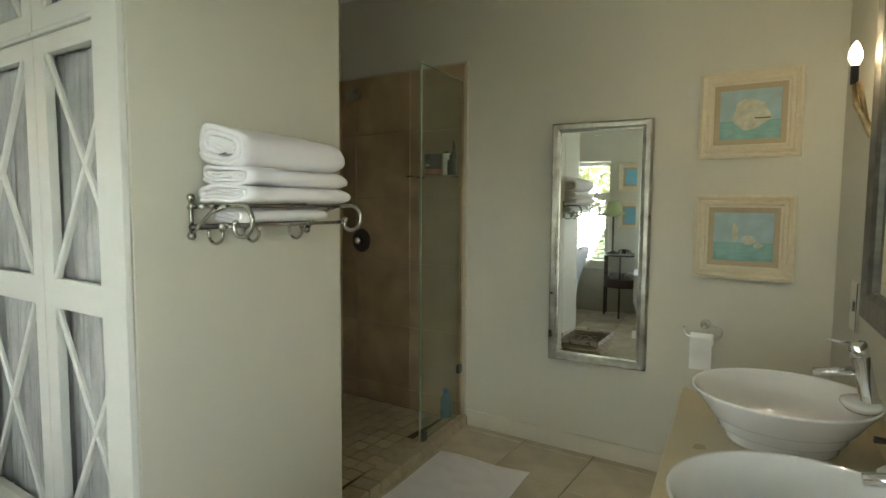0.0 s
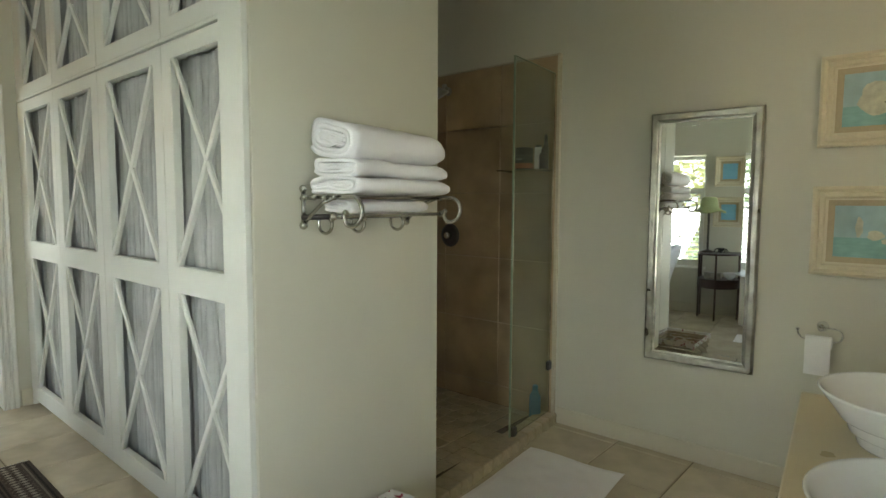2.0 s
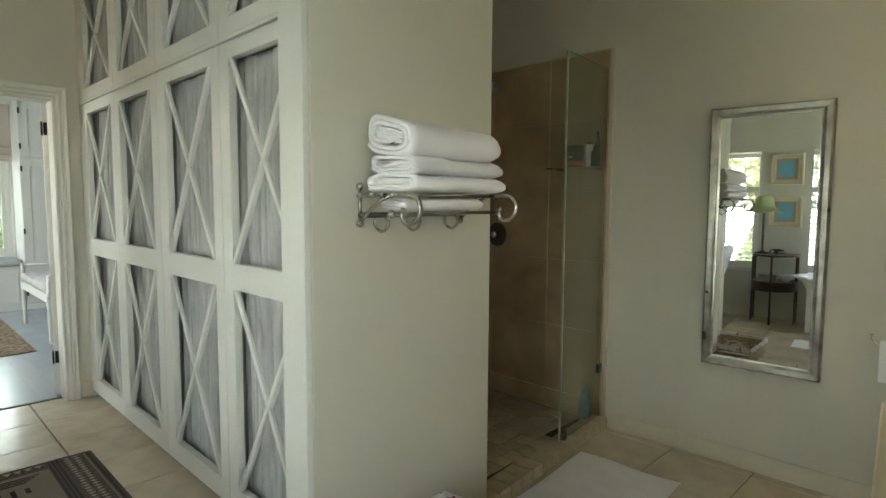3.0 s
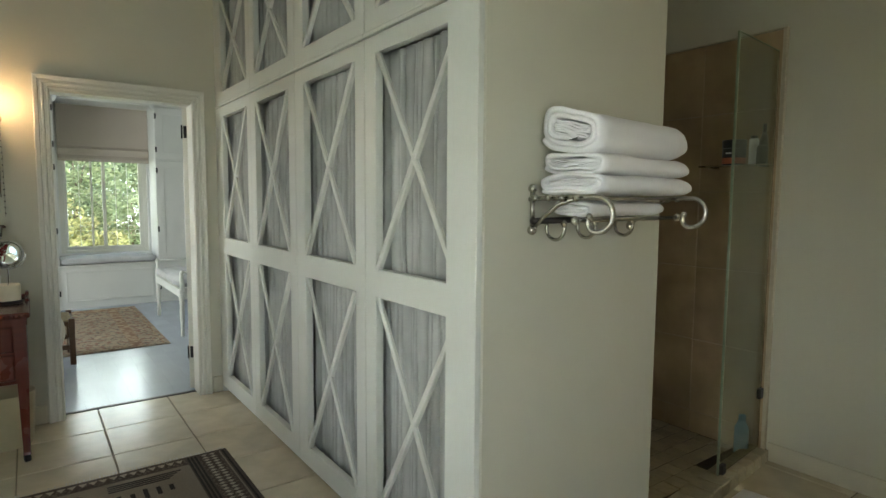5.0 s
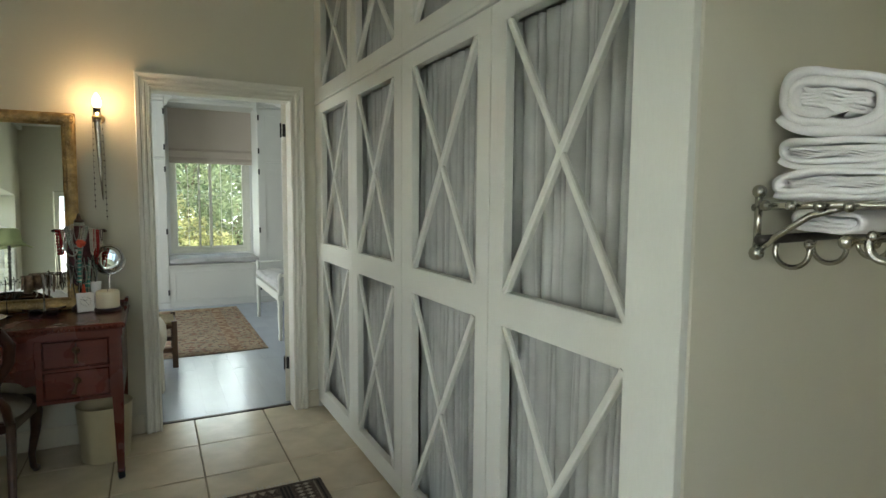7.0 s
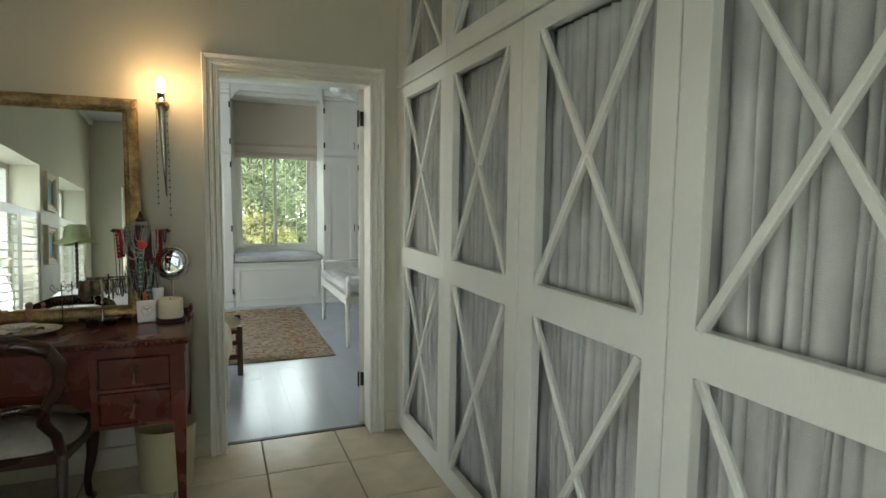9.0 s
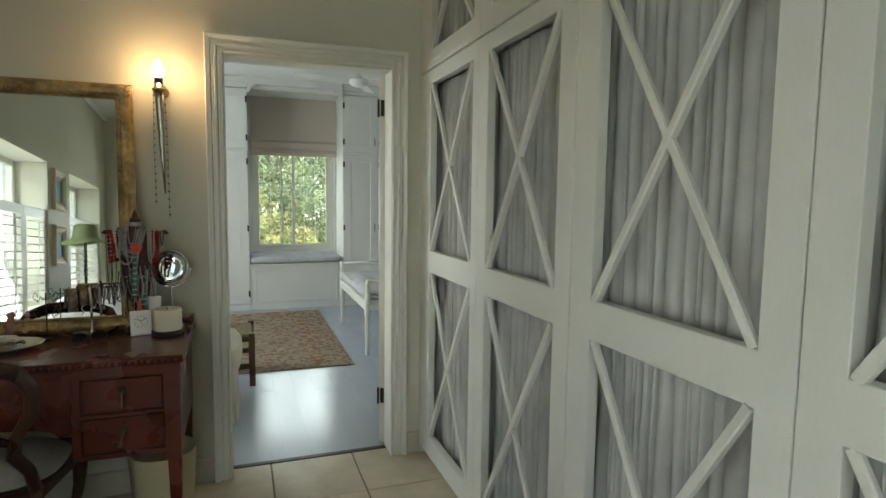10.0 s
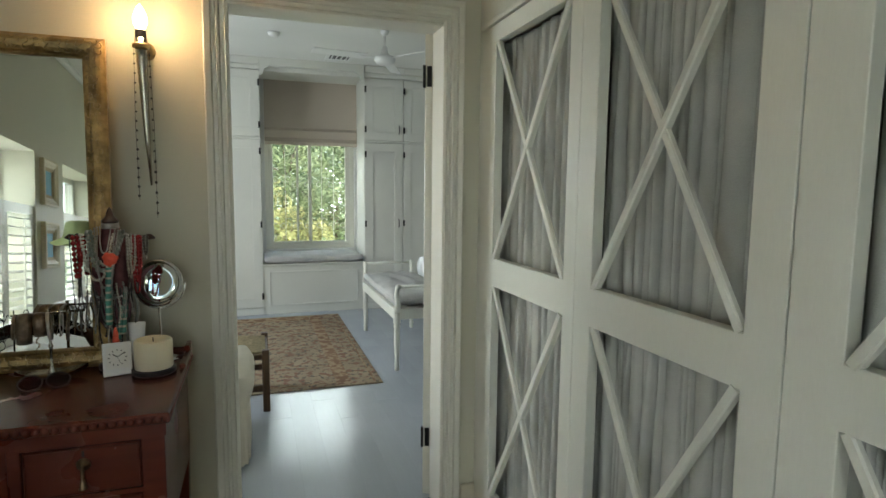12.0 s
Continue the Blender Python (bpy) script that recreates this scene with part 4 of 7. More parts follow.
    return tagged(ob, label, "towel", "", "")


towel("towel", 0.212, 0.715, 1.404, 0.215, 0.064, 1.5, 6, 0.0105, 1.3, "white bath towel folded flat on the rack, bottom of the pile")
towel("towel", 0.222, 0.705, 1.460, 0.208, 0.066, 1.5, 5, 0.0110, 4.1, "white bath towel folded in the middle of the pile", flop=0.004, sag=0.2)
towel("towel", 0.212, 0.695, 1.512, 0.205, 0.124, 2.2, 6, 0.0145, 7.7, "thick white bath towel rolled on top of the pile", flop=0.006, sag=0.8)
towel("hand_towel", 0.25, 0.66, 1.345, 0.13, 0.048, 1.4, 3, 0.009, 2.2, "white hand towel tucked between the rack bars", x0=0.030)
# ---- bathroom wall things ----


def frame_pic(name, label, x, z, w, h, y, facing, blob):
    """A painting in a stepped cream frame on a wall; facing -1: hung on the north wall, 1: on the south wall."""
    rz = 0 if facing < 0 else 180
    p = thing(name, label, "painting", pose(x, y, z, 0, 0, rz))
    bw = 0.062
    part("frame", ring_frame(bmesh.new(), w - 2 * bw, h - 2 * bw, [(0, 0.0), (0, 0.014), (0.010, 0.016), (0.016, 0.026), (0.030, 0.028), (0.034, 0.022), (0.048, 0.034), (0.060, 0.032), (bw, 0.024), (bw, 0.0)]), CREAMFRAME, p)
    iw, ih = w - 2 * bw, h - 2 * bw
    part("mount", ring_frame(bmesh.new(), iw - 0.05, ih - 0.05, [(0, 0.006), (0, 0.010), (0.025, 0.014), (0.025, 0.004)]), MOUNT, p)
    cw, ch = iw - 0.05, ih - 0.05
    part("canvas", B(((-cw / 2, -0.006, -ch * 0.12), (cw / 2, -0.002, ch / 2))), SKYPAINT if facing < 0 else BLUEPAINT, p, "pale blue painted sky")
    part("painted_sea", B(((-cw / 2, -0.006, -ch / 2), (cw / 2, -0.002, -ch * 0.12))), SEAPAINT if facing < 0 else BLUEPAINT, p, "turquoise painted sea")
    if blob:
        bm = bmesh.new()
        for cx, cz, rx, rz2 in blob:
            poly = [(cx + rx * (1 + 0.12 * math.sin(5 * a + cx * 40)) * math.cos(a), -(cz + rz2 * (1 + 0.1 * math.cos(3 * a)) * math.sin(a))) for a in [2 * math.pi * k / 20 for k in range(20)]]
            prism(bm, poly, 0.0062, 0.0072, pose(0, 0, 0, 90, 0, 0))
        part("painted_shell", bm, SHELL, p, "cream painted shell")
    return p


p1 = frame_pic("painting", "painting of a cream scallop shell in a cream frame", 5.09, 1.842, 0.43, 0.405, NORTH, -1, [(0.005, 0.0, 0.078, 0.072)])
p2 = frame_pic("painting", "painting of small shells on a turquoise sea in a cream frame", 5.085, 1.262, 0.43, 0.405, NORTH, -1, [(-0.035, -0.02, 0.014, 0.045), (0.025, 0.015, 0.03, 0.022), (0.065, 0.04, 0.02, 0.012)])
part("painted_stick", B(((0.02, -0.0085, -0.022), (0.085, -0.0075, -0.017))), DARKWOOD, p1)
frame_pic("painting", "blue seascape in a cream frame, hung above another", 3.98, 1.75, 0.335, 0.36, SOUTH, 1, [])
frame_pic("painting", "blue seascape in a cream frame, hung below another", 3.98, 1.26, 0.335, 0.36, SOUTH, 1, [])

wm = thing("wall_mirror", "tall mirror in a distressed silver frame on the cream wall", "mirror", pose(4.390, NORTH - 0.020, 1.195, 0.15, 0, 3.7))
MW, MH = 0.535, 1.325
part("frame", ring_frame(bmesh.new(), MW - 0.105, MH - 0.105, [(0, 0.0), (0, 0.020), (0.010, 0.022), (0.012, 0.030), (0.020, 0.034), (0.042, 0.036), (0.050, 0.030), (0.0525, 0.020), (0.0525, 0.0)]), SILVERLEAF, wm)
part("mirror_glass", B(((-(MW - 0.105) / 2, -0.016, -(MH - 0.105) / 2), ((MW - 0.105) / 2, -0.012, (MH - 0.105) / 2))), MIRROR, wm)
bm = bmesh.new()
ring_frame(bm, MW - 0.15, MH - 0.15, [(0, 0.0162), (0, 0.0175), (0.0215, 0.0168), (0.0215, 0.0160)])
part("bevel", bm, MIRROR, wm)

roll = thing("toilet_roll_holder", "chrome ring toilet roll holder with a nearly used white roll", "toilet roll holder", pose(4.938, NORTH, 0.82))
part("rosette", lathe(bmesh.new(), [(0.024, 0), (0.024, 0.012), (0.014, 0.02), (0.010, 0.05), (0.016, 0.058), (0.0, 0.062)], pose(0, 0, 0, 90, 0, 0), 16), BRIGHT, roll, "", None, True)
bend = arc((0.052, -0.055, -0.030), 0.030, 85, -90, 12, "xz")
part("ring", tube(bmesh.new(), [(0, -0.05, 0.002)] + bend + [(-0.055, -0.055, -0.060), (-0.078, -0.055, -0.055), (-0.090, -0.055, -0.040), (-0.093, -0.055, -0.022)], 0.0042, 8), BRIGHT, roll, "", None, True)
part("knob", ball(bmesh.new(), (-0.093, -0.055, -0.018), 0.0085), BRIGHT, roll)
part("paper_roll", lathe(bmesh.new(), [(0.012, -0.051), (0.027, -0.051), (0.0275, -0.049), (0.0275, 0.049), (0.027, 0.051), (0.012, 0.051)], pose(-0.008, -0.056, -0.066, 0, 90, 0), 28), PAPER, roll, "nearly used white toilet roll", None, False)
part("loose_sheet", sheet(bmesh.new(), 6, 12, lambda u, v: (-0.058 + 0.10 * u, -0.0845 - 0.003 * math.sin(7 * v) + 0.004 * v * u, -0.066 - 0.150 * v)), PAPER, roll, "", None, True)

# ---- vanity ----
VAN = pose(east(2.0), 2.0, 0, 0, 0, SKEW)       # x negative is out from the wall
van = thing("vanity_counter", "cream stone vanity counter with a plain front", "vanity", VAN)
part("worktop", B(((-0.560, -0.72, 0.685), (-0.003, 0.80, 0.725)), bev=0.004), STONE, van)
part("upstand", B(((-0.022, -0.72, 0.726), (-0.003, 0.80, 0.80)), bev=0.003), STONE, van)
part("cabinet", B(((-0.52, -0.70, 0.08), (-0.003, 0.74, 0.684))), CUPB, van, "off-white cabinet front")
part("plinth", B(((-0.48, -0.70, 0.0), (-0.003, 0.74, 0.079))), CUPB, van)


def basin(y, label):
    b = thing("basin", label, "basin", VAN @ pose(-0.268, y, 0.725), "vessel basins")
    prof = [(0.125, 0.0), (0.146, 0.004), (0.150, 0.010), (0.157, 0.036), (0.158, 0.038), (0.168, 0.039), (0.171, 0.042), (0.181, 0.070), (0.182, 0.072), (0.192, 0.073), (0.196, 0.077), (0.216, 0.106), (0.246, 0.144), (0.250, 0.151), (0.247, 0.154), (0.240, 0.150), (0.20, 0.100), (0.14, 0.045), (0.05, 0.030), (0.024, 0.028)]
    part("bowl", lathe(bmesh.new(), prof, seg=56, squash=(0.96, 0.92)), CERAMIC, b, "", None, True)
    part("drain", lathe(bmesh.new(), [(0.024, 0.029), (0.022, 0.034), (0.0, 0.035)], seg=20), BRIGHT, b)
    part("tap_deck", lathe(bmesh.new(), [(0.046, 0.132), (0.060, 0.146), (0.058, 0.153), (0.046, 0.157), (0.0, 0.158)], pose(0.188, 0, 0), 28, (0.85, 1.25)), CERAMIC, b, "", None, True)
    t = thing("basin_tap", "chrome single-lever basin mixer standing on the basin deck", "tap", VAN @ pose(-0.268 + 0.206, y, 0.878), "basin taps")
    part("body", lathe(bmesh.new(), [(0.027, 0), (0.027, 0.006), (0.023, 0.010), (0.023, 0.125)], pose(0, 0, 0, 0, -13, 0), 24), BRIGHT, t, "", None, True)
    part("cap", lathe(bmesh.new(), [(0.0235, 0.128), (0.0245, 0.132), (0.0235, 0.160), (0.018, 0.168), (0, 0.170)], pose(0, 0, 0, 0, -13, 0), 24), BRIGHT, t, "", None, True)
    part("spout", tube(bmesh.new(), [(-0.020, 0, 0.084), (-0.135, 0, 0.068)], [0.014, 0.0115], 14), BRIGHT, t, "", None, True)
    part("lever", tube(bmesh.new(), [(-0.045, 0, 0.155), (-0.105, 0, 0.164)], [0.006, 0.004], 8), BRIGHT, t, "", None, True)


basin(0.385, "white round ribbed ceramic vessel basin on the counter")
basin(-0.33, "white round ribbed ceramic vessel basin on the counter, nearer the windows")
soap = thing("soap_dispenser", "white soap bottle with a black pump", "soap dispenser", VAN @ pose(-0.065, 0.060, 0.725))
part("bottle", lathe(bmesh.new(), [(0.032, 0), (0.036, 0.006), (0.036, 0.09), (0.012, 0.115)], seg=20), WHITEPL, soap, "", None, True)
part("pump", tube(bmesh.new(), [(0, 0, 0.113), (0, 0, 0.16), (-0.045, 0, 0.162)], 0.008, 8), BLACKPL, soap, "black pump")

vm = thing("vanity_mirror", "wall mirror in a weathered zinc frame above the vanity", "mirror", VAN @ pose(-0.003, 0.10, 1.62, 0, 0, -90))
part("frame", ring_frame(bmesh.new(), 1.15, 0.95, [(0, 0), (0, 0.02), (0.02, 0.03), (0.085, 0.035), (0.095, 0.028), (0.095, 0)]), ZINC, vm)
part("mirror_glass", B(((-0.575, -0.012, -0.475), (0.575, -0.008, 0.475))), MIRROR, vm)
sc = thing("wall_sconce", "bronze branch wall sconce with a lit candle bulb", "wall light", VAN @ pose(0, 0.79, 1.68))
part("arm", tube(bmesh.new(), [(-0.003, 0, -0.06), (-0.03, 0, -0.04), (-0.055, 0, 0.02), (-0.075, 0, 0.06), (-0.085, 0.01, 0.13)], [0.014, 0.013, 0.012, 0.010, 0.008], 10), BRASS, sc, "", None, True)
part("arm", tube(bmesh.new(), [(-0.045, 0, 0.0), (-0.06, -0.01, 0.07), (-0.075, -0.012, 0.13)], 0.008, 8), BRASS, sc, "", None, True)
part("candle_sleeve", lathe(bmesh.new(), [(0.012, 0.125), (0.012, 0.185)], pose(-0.085, 0.0, 0), 12), BLACKPL, sc)
part("bulb", lathe(bmesh.new(), [(0.010, 0.186), (0.019, 0.205), (0.019, 0.225), (0.010, 0.25), (0.002, 0.262)], pose(-0.085, 0, 0), 14), BULB, sc, "glowing candle bulb", None, True)
sw = thing("switch_plate", "square chrome switch plate on the cream wall", "switch", VAN @ pose(-0.003, 1.02, 1.05))
part("plate", B(((-0.012, -0.06, -0.09), (0, 0.06, 0.09)), bev=0.003), BRIGHT, sw)
part("rocker", B(((-0.017, -0.02, -0.02), (-0.0122, 0.02, 0.02)), bev=0.002), BRIGHT, sw)

# ---- floor cloths and basket ----
bm = sheet(bmesh.new(), 40, 50, lambda u, v: (3.650 + 0.045 * (1 - v) + 0.535 * u + 0.006 * math.sin(5 * v), 2.40 + 0.715 * v + 0.035 * u + 0.010 * math.sin(7 * u),
                                             0.004 + (0.014 + 0.011 * abs(noise.noise(Vector((u * 3 + v * 2, v * 4, 2)))) + 0.006 * noise.noise(Vector((u * 9, v * 10, 5)))) * min(1, 12 * u, 12 * (1 - u), 12 * v, 12 * (1 - v))))
mat_ = tagged(part("bath_mat", bm, TOWEL, None, "", None, True), "crumpled white cotton bath mat on the tiles", "bath mat")
bk = thing("laundry_basket", "square wicker basket with a rose-sprigged cotton lining", "basket", BATH @ pose(0.215, 0.36, 0.0))
for k in range(11):
    z = 0.012 + k * 0.023
    s = 0.86 + 0.14 * k / 10
    wv = [(0.17 * s, 0.22 * s), (-0.17 * s, 0.22 * s), (-0.17 * s, -0.22 * s), (0.17 * s, -0.22 * s)]
    pts = []
    for i in range(4):
        a, b = Vector(wv[i]), Vector(wv[(i + 1) % 4])
        for j in range(8):
            q = a.lerp(b, (j + 0.5) / 8)
            off = (0.006 if (j + k) % 2 else -0.006)
            nrm = Vector((b - a)).normalized()
            pts.append((q.x + nrm.y * off, q.y - nrm.x * off, z))
    part("weave", tube(bmesh.new(), pts, 0.0115, 6, True), WICKER, bk, "", None, True)
part("base", B(((-0.145, -0.188, 0.0), (0.145, 0.188, 0.010))), WICKER, bk)


def lining(u, v):
    a = u * 4
    i, t = int(a) % 4, a - int(a)
    wv = [(0.172, 0.222), (-0.172, 0.222), (-0.172, -0.222), (0.172, -0.222)]
    q = Vector(wv[i]).lerp(Vector(wv[(i + 1) % 4]), t)
    r = 0.012 * math.sin(u * 70) * (1 if v < 0.5 else 0.6)
    if v < 0.45:
        k, z = 1.05 + r * 0.6, 0.235 + 0.10 * v
    else:
        k, z = 1.06 - 0.42 * (v - 0.45) + r, 0.285 - 0.30 * (v - 0.45) + 0.01 * math.sin(u * 25)
    return (q.x * k, q.y * k, z)


part("lining", sheet(bmesh.new(), 120, 10, lining), FLORAL, bk, "rose-sprigged white cotton lining", None, True)

RX0, RX1, RY0, RY1 = 1.74, 2.90, -0.35, 1.20
rug = thing("persian_rug", "charcoal and taupe patterned wool rug on the tiles", "rug", pose((RX0 + RX1) / 2, (RY0 + RY1) / 2, 0.0))
rw, rl = (RX1 - RX0) / 2, (RY1 - RY0) / 2
part("ground", B(((-rw, -rl, 0.001), (rw, rl, 0.008)), bev=0.002), RUG_GREY, rug)
z1_, z2_, z3_ = 0.0088, 0.0096, 0.0104
for s in (-1, 1):
    # end bands: guard lines, a broad band of paired diamonds, three inner lines
    for ins, wd_, mt in ((0.018, 0.010, RUG_DARK), (0.036, 0.008, RUG_PALE), (0.052, 0.100, RUG_BORDER), (0.160, 0.010, RUG_DARK), (0.178, 0.010, RUG_DARK), (0.196, 0.010, RUG_DARK)):
        a, b = sorted((s * (rl - ins), s * (rl - ins - wd_)))
        part("border", B(((-rw + 0.02, a, 0.0079), (rw - 0.02, b, z1_))), mt, rug)
    bm = bmesh.new()
    for row in (0.082, 0.122):
        for k in range(34):
            x, y = -rw + 0.035 + k * (2 * rw - 0.07) / 33, s * (rl - row)
            prism(bm, [(x - 0.012, y), (x, y - 0.016), (x + 0.012, y), (x, y + 0.016)], 0.0087, z2_)
    part("diamond_row", bm, RUG_CREAM, rug, "rows of small cream diamonds")
    # side bands with a zigzag of triangles
    a, b = sorted((s * (rw - 0.018), s * (rw - 0.085)))
    part("border", B(((a, -rl + 0.20, 0.0079), (b, rl - 0.215, z1_))), RUG_BORDER, rug)
    bm = bmesh.new()
    for k in range(26):
        y = -rl + 0.225 + k * (2 * rl - 0.47) / 25
        prism(bm, [(s * (rw - 0.030), y - 0.018), (s * (rw - 0.030), y + 0.018), (s * (rw - 0.066), y)], 0.0087, z2_)
    part("zigzag", bm, RUG_CREAM, rug, "zigzag of cream triangles")
part("field", B(((-rw + 0.10, -rl + 0.212, 0.0079), (rw - 0.10, rl - 0.212, z1_))), RUG_PALE, rug)
bm = bmesh.new()
for sx in (-1, 1):
    for sy in (-1, 1):
        for k in range(4):
            x = sx * (rw - 0.140 - 0.020 * k)
            y0, y1 = sorted((sy * (rl - 0.26 - 0.02 * k), sy * 0.19))
            box(bm, (x - 0.006, y0, 0.0087), (x + 0.006, y1, z2_))
        for k in range(6):
            x, y, w = sx * (rw - 0.30), sy * (rl - 0.33 - 0.055 * k), 0.030 + 0.010 * (k % 3)
            box(bm, (x - w, y - 0.010, 0.0087), (x + w, y + 0.010, z2_))
for k in range(3):
    c = 0.36 * (k - 1)
    prism(bm, [(0, c + 0.15), (0.14, c), (0, c - 0.15), (-0.14, c)], 0.0087, z2_)
part("motif", bm, RUG_DARK, rug, "dark striped and stepped motifs")
bm = bmesh.new()
for k in range(3):
    c = 0.36 * (k - 1)
    prism(bm, [(0, c + 0.085), (0.08, c), (0, c - 0.085), (-0.08, c)], 0.0095, z3_)
for sx in (-1, 1):
    prism(bm, [(sx * (rw - 0.17) - 0.04, 0), (sx * (rw - 0.17), 0.09), (sx * (rw - 0.17) + 0.04, 0), (sx * (rw - 0.17), -0.09)], 0.0087, z3_)
part("medallion", bm, RUG_BORDER, rug)
rnd = random.Random(5)
for s in (-1, 1):
    bm = bmesh.new()
    for k in range(110):
        y = -rl + 2 * rl * (k + 0.5) / 110 + rnd.uniform(-0.003, 0.003)
        ln = rnd.uniform(0.015, 0.040)
        box(bm, (min(s * rw, s * (rw + ln)), y - 0.003, 0.001), (max(s * rw, s * (rw + ln)), y + 0.003, 0.004))
    tagged(part("fringe", bm, UPHOL, rug, "cream fringe"), kind="stuff")

# ---- dressing table ----
TX0, TX1, TY0, TY1, TZ = 0.745, 1.345, -0.86, 0.355, 0.80
dt = thing("dressing_table", "polished red mahogany dressing table with drop-handle drawers and a beaded edge", "dressing table", pose(0, 0, 0))
part("top", B(((TX0, TY0 + 0.004, TZ - 0.016), (TX1 - 0.004, TY1 - 0.004, TZ)), bev=0.005), MAHOG, dt)
bm = bmesh.new()
box(bm, (TX0 + 0.01, TY0 + 0.008, TZ - 0.030), (TX1 - 0.008, TY1 - 0.008, TZ - 0.0165), 0.003)
for k in range(58):
    y = TY0 + 0.012 + k * (TY1 - TY0 - 0.024) / 57
    ball(bm, (TX1 - 0.008, y, TZ - 0.016), 0.0112, 8, (0.75, 1.0, 1.05))
for k in range(28):
    x = TX0 + 0.02 + k * 0.0212
    for y in (TY0 + 0.003, TY1 - 0.003):
        ball(bm, (x, y + (0.005 if y < 0 else -0.005), TZ - 0.016), 0.0112, 8, (1.0, 0.75, 1.05))
part("beading", bm, MAHOG, dt, "", None, True)
bm = B(((TX0 + 0.02, TY0 + 0.015, 0.735), (TX1 - 0.018, TY1 - 0.015, TZ - 0.0305)))
part("frieze", bm, MAHOG, dt)
for y0, y1 in ((TY0 + 0.02, TY0 + 0.37), (-0.02, TY1 - 0.02)):
    part("pedestal", B(((TX0 + 0.03, y0, 0.435), (TX1 - 0.040, y1, 0.734)), bev=0.002), MAHOG, dt)
    ya, yb = y0 + 0.030, y1 - 0.056
    part("front_frame", lattice([y0, ya, yb, y1], [0.430, 0.448, 0.584, 0.598, 0.728, 0.7345], [(1, 1), (1, 3)], TX1 - 0.0395, TX1 - 0.022, True), MAHOG, dt)
    for z0, z1 in ((0.448, 0.584), (0.598, 0.728)):
        dr = part("drawer", B(((TX1 - 0.0395, ya + 0.003, z0 + 0.003), (TX1 - 0.0255, yb - 0.003, z1 - 0.003)), bev=0.002), MAHOG, dt)
        part("cock_bead", lattice([ya + 0.004, ya + 0.008, yb - 0.008, yb - 0.004], [z0 + 0.004, z0 + 0.008, z1 - 0.008, z1 - 0.004], [(1, 1)], TX1 - 0.0254, TX1 - 0.0205, True), MAHOG, dr)
        yc, zc = (ya + yb) / 2, (z0 + z1) / 2
        part("keyhole", B(((TX1 - 0.0255, yc - 0.003, zc + 0.036), (TX1 - 0.0246, yc + 0.003, zc + 0.052))), BLACKIRON, dr)
        bm = lathe(bmesh.new(), [(0.017, 0), (0.016, 0.004), (0.006, 0.007), (0.006, 0.014), (0, 0.016)], pose(TX1 - 0.0255, yc, zc + 0.016, 0, 90, 0), 16)
        part("rose", bm, AGEDBRASS, dr, "dark brass rose", None, True)
        tilt = 0 if z0 > 0.5 else 24
        bm = lathe(bmesh.new(), [(0.003, 0.0), (0.005, -0.012), (0.0045, -0.030), (0.009, -0.052), (0.011, -0.058), (0.0, -0.060)], pose(TX1 - 0.012, yc, zc + 0.014, -tilt * 0.6, 0, 0), 12)
        part("drop_handle", bm, AGEDBRASS, dr, "dark brass drop handle", None, True)
cd = part("centre_drawer", B(((TX0 + 0.05, TY0 + 0.371, 0.600), (TX1 - 0.040, -0.021, 0.734)), bev=0.003), MAHOG, dt)
bm = bmesh.new()
ap = [(TY0 + 0.371, 0.60), (TY0 + 0.371, 0.525), (TY0 + 0.40, 0.52), (TY0 + 0.43, 0.545), (TY0 + 0.47, 0.555), (-0.25, 0.565), (-0.13, 0.555), (-0.09, 0.545), (-0.06, 0.52), (-0.021, 0.525), (-0.021, 0.60)]
prism(bm, ap, 0, 0.016, Matrix(((0, 0, 1, TX1 - 0.06), (1, 0, 0, 0), (0, 1, 0, 0), (0, 0, 0, 1))))
part("apron", bm, MAHOG, dt)
for x in (TX0 + 0.055, TX1 - 0.045):
    for y in (TY0 + 0.045, TY1 - 0.045, -0.02 + 0.02 if x > 1.2 else None, TY0 + 0.35 if x > 1.2 else None):
        if y is None:
            continue
        outer = y in (TY0 + 0.045, TY1 - 0.045)
        bm = bmesh.new()
        if outer:
            ra, rb = [], []
            for sx, sy in ((-1, -1), (1, -1), (1, 1), (-1, 1)):
                ra.append(bm.verts.new((x + sx * 0.024, y + sy * 0.024, 0.735)))
                rb.append((sx, sy))
            rings = [ra]
            for hw, z in ((0.024, 0.436), (0.0245, 0.425), (0.0235, 0.40), (0.015, 0.055), (0.017, 0.05), (0.017, 0.042)):
                rings.append([bm.verts.new((x + sx * hw, y + sy * hw, z)) for sx, sy in rb])
            for a, b in zip(rings, rings[1:]):
                for k in range(4):
                    bm.faces.new((a[k], a[(k + 1) % 4], b[(k + 1) % 4], b[k]))
            bm.faces.new(rings[0])
            bm.faces.new(rings[-1])
            lg = part("leg", bm, MAHOG, dt)
            part("castor", lathe(bmesh.new(), [(0.0, -0.012), (0.018, -0.012), (0.020, -0.006), (0.020, 0.006), (0.018, 0.012), (0, 0.012)], pose(x, y, 0.0205, 90, 0, 20), 14), BLACKIRON, lg, "black castor", None, True)
            part("castor_stem", B(((x - 0.006, y - 0.006, 0.036), (x + 0.006, y + 0.006, 0.0415))), BLACKIRON, lg)
        else:
            bm.free()
part("side_panel", B(((TX0 + 0.06, TY1 - 0.032, 0.436), (TX1 - 0.06, TY1 - 0.020, 0.733))), MAHOG, dt)
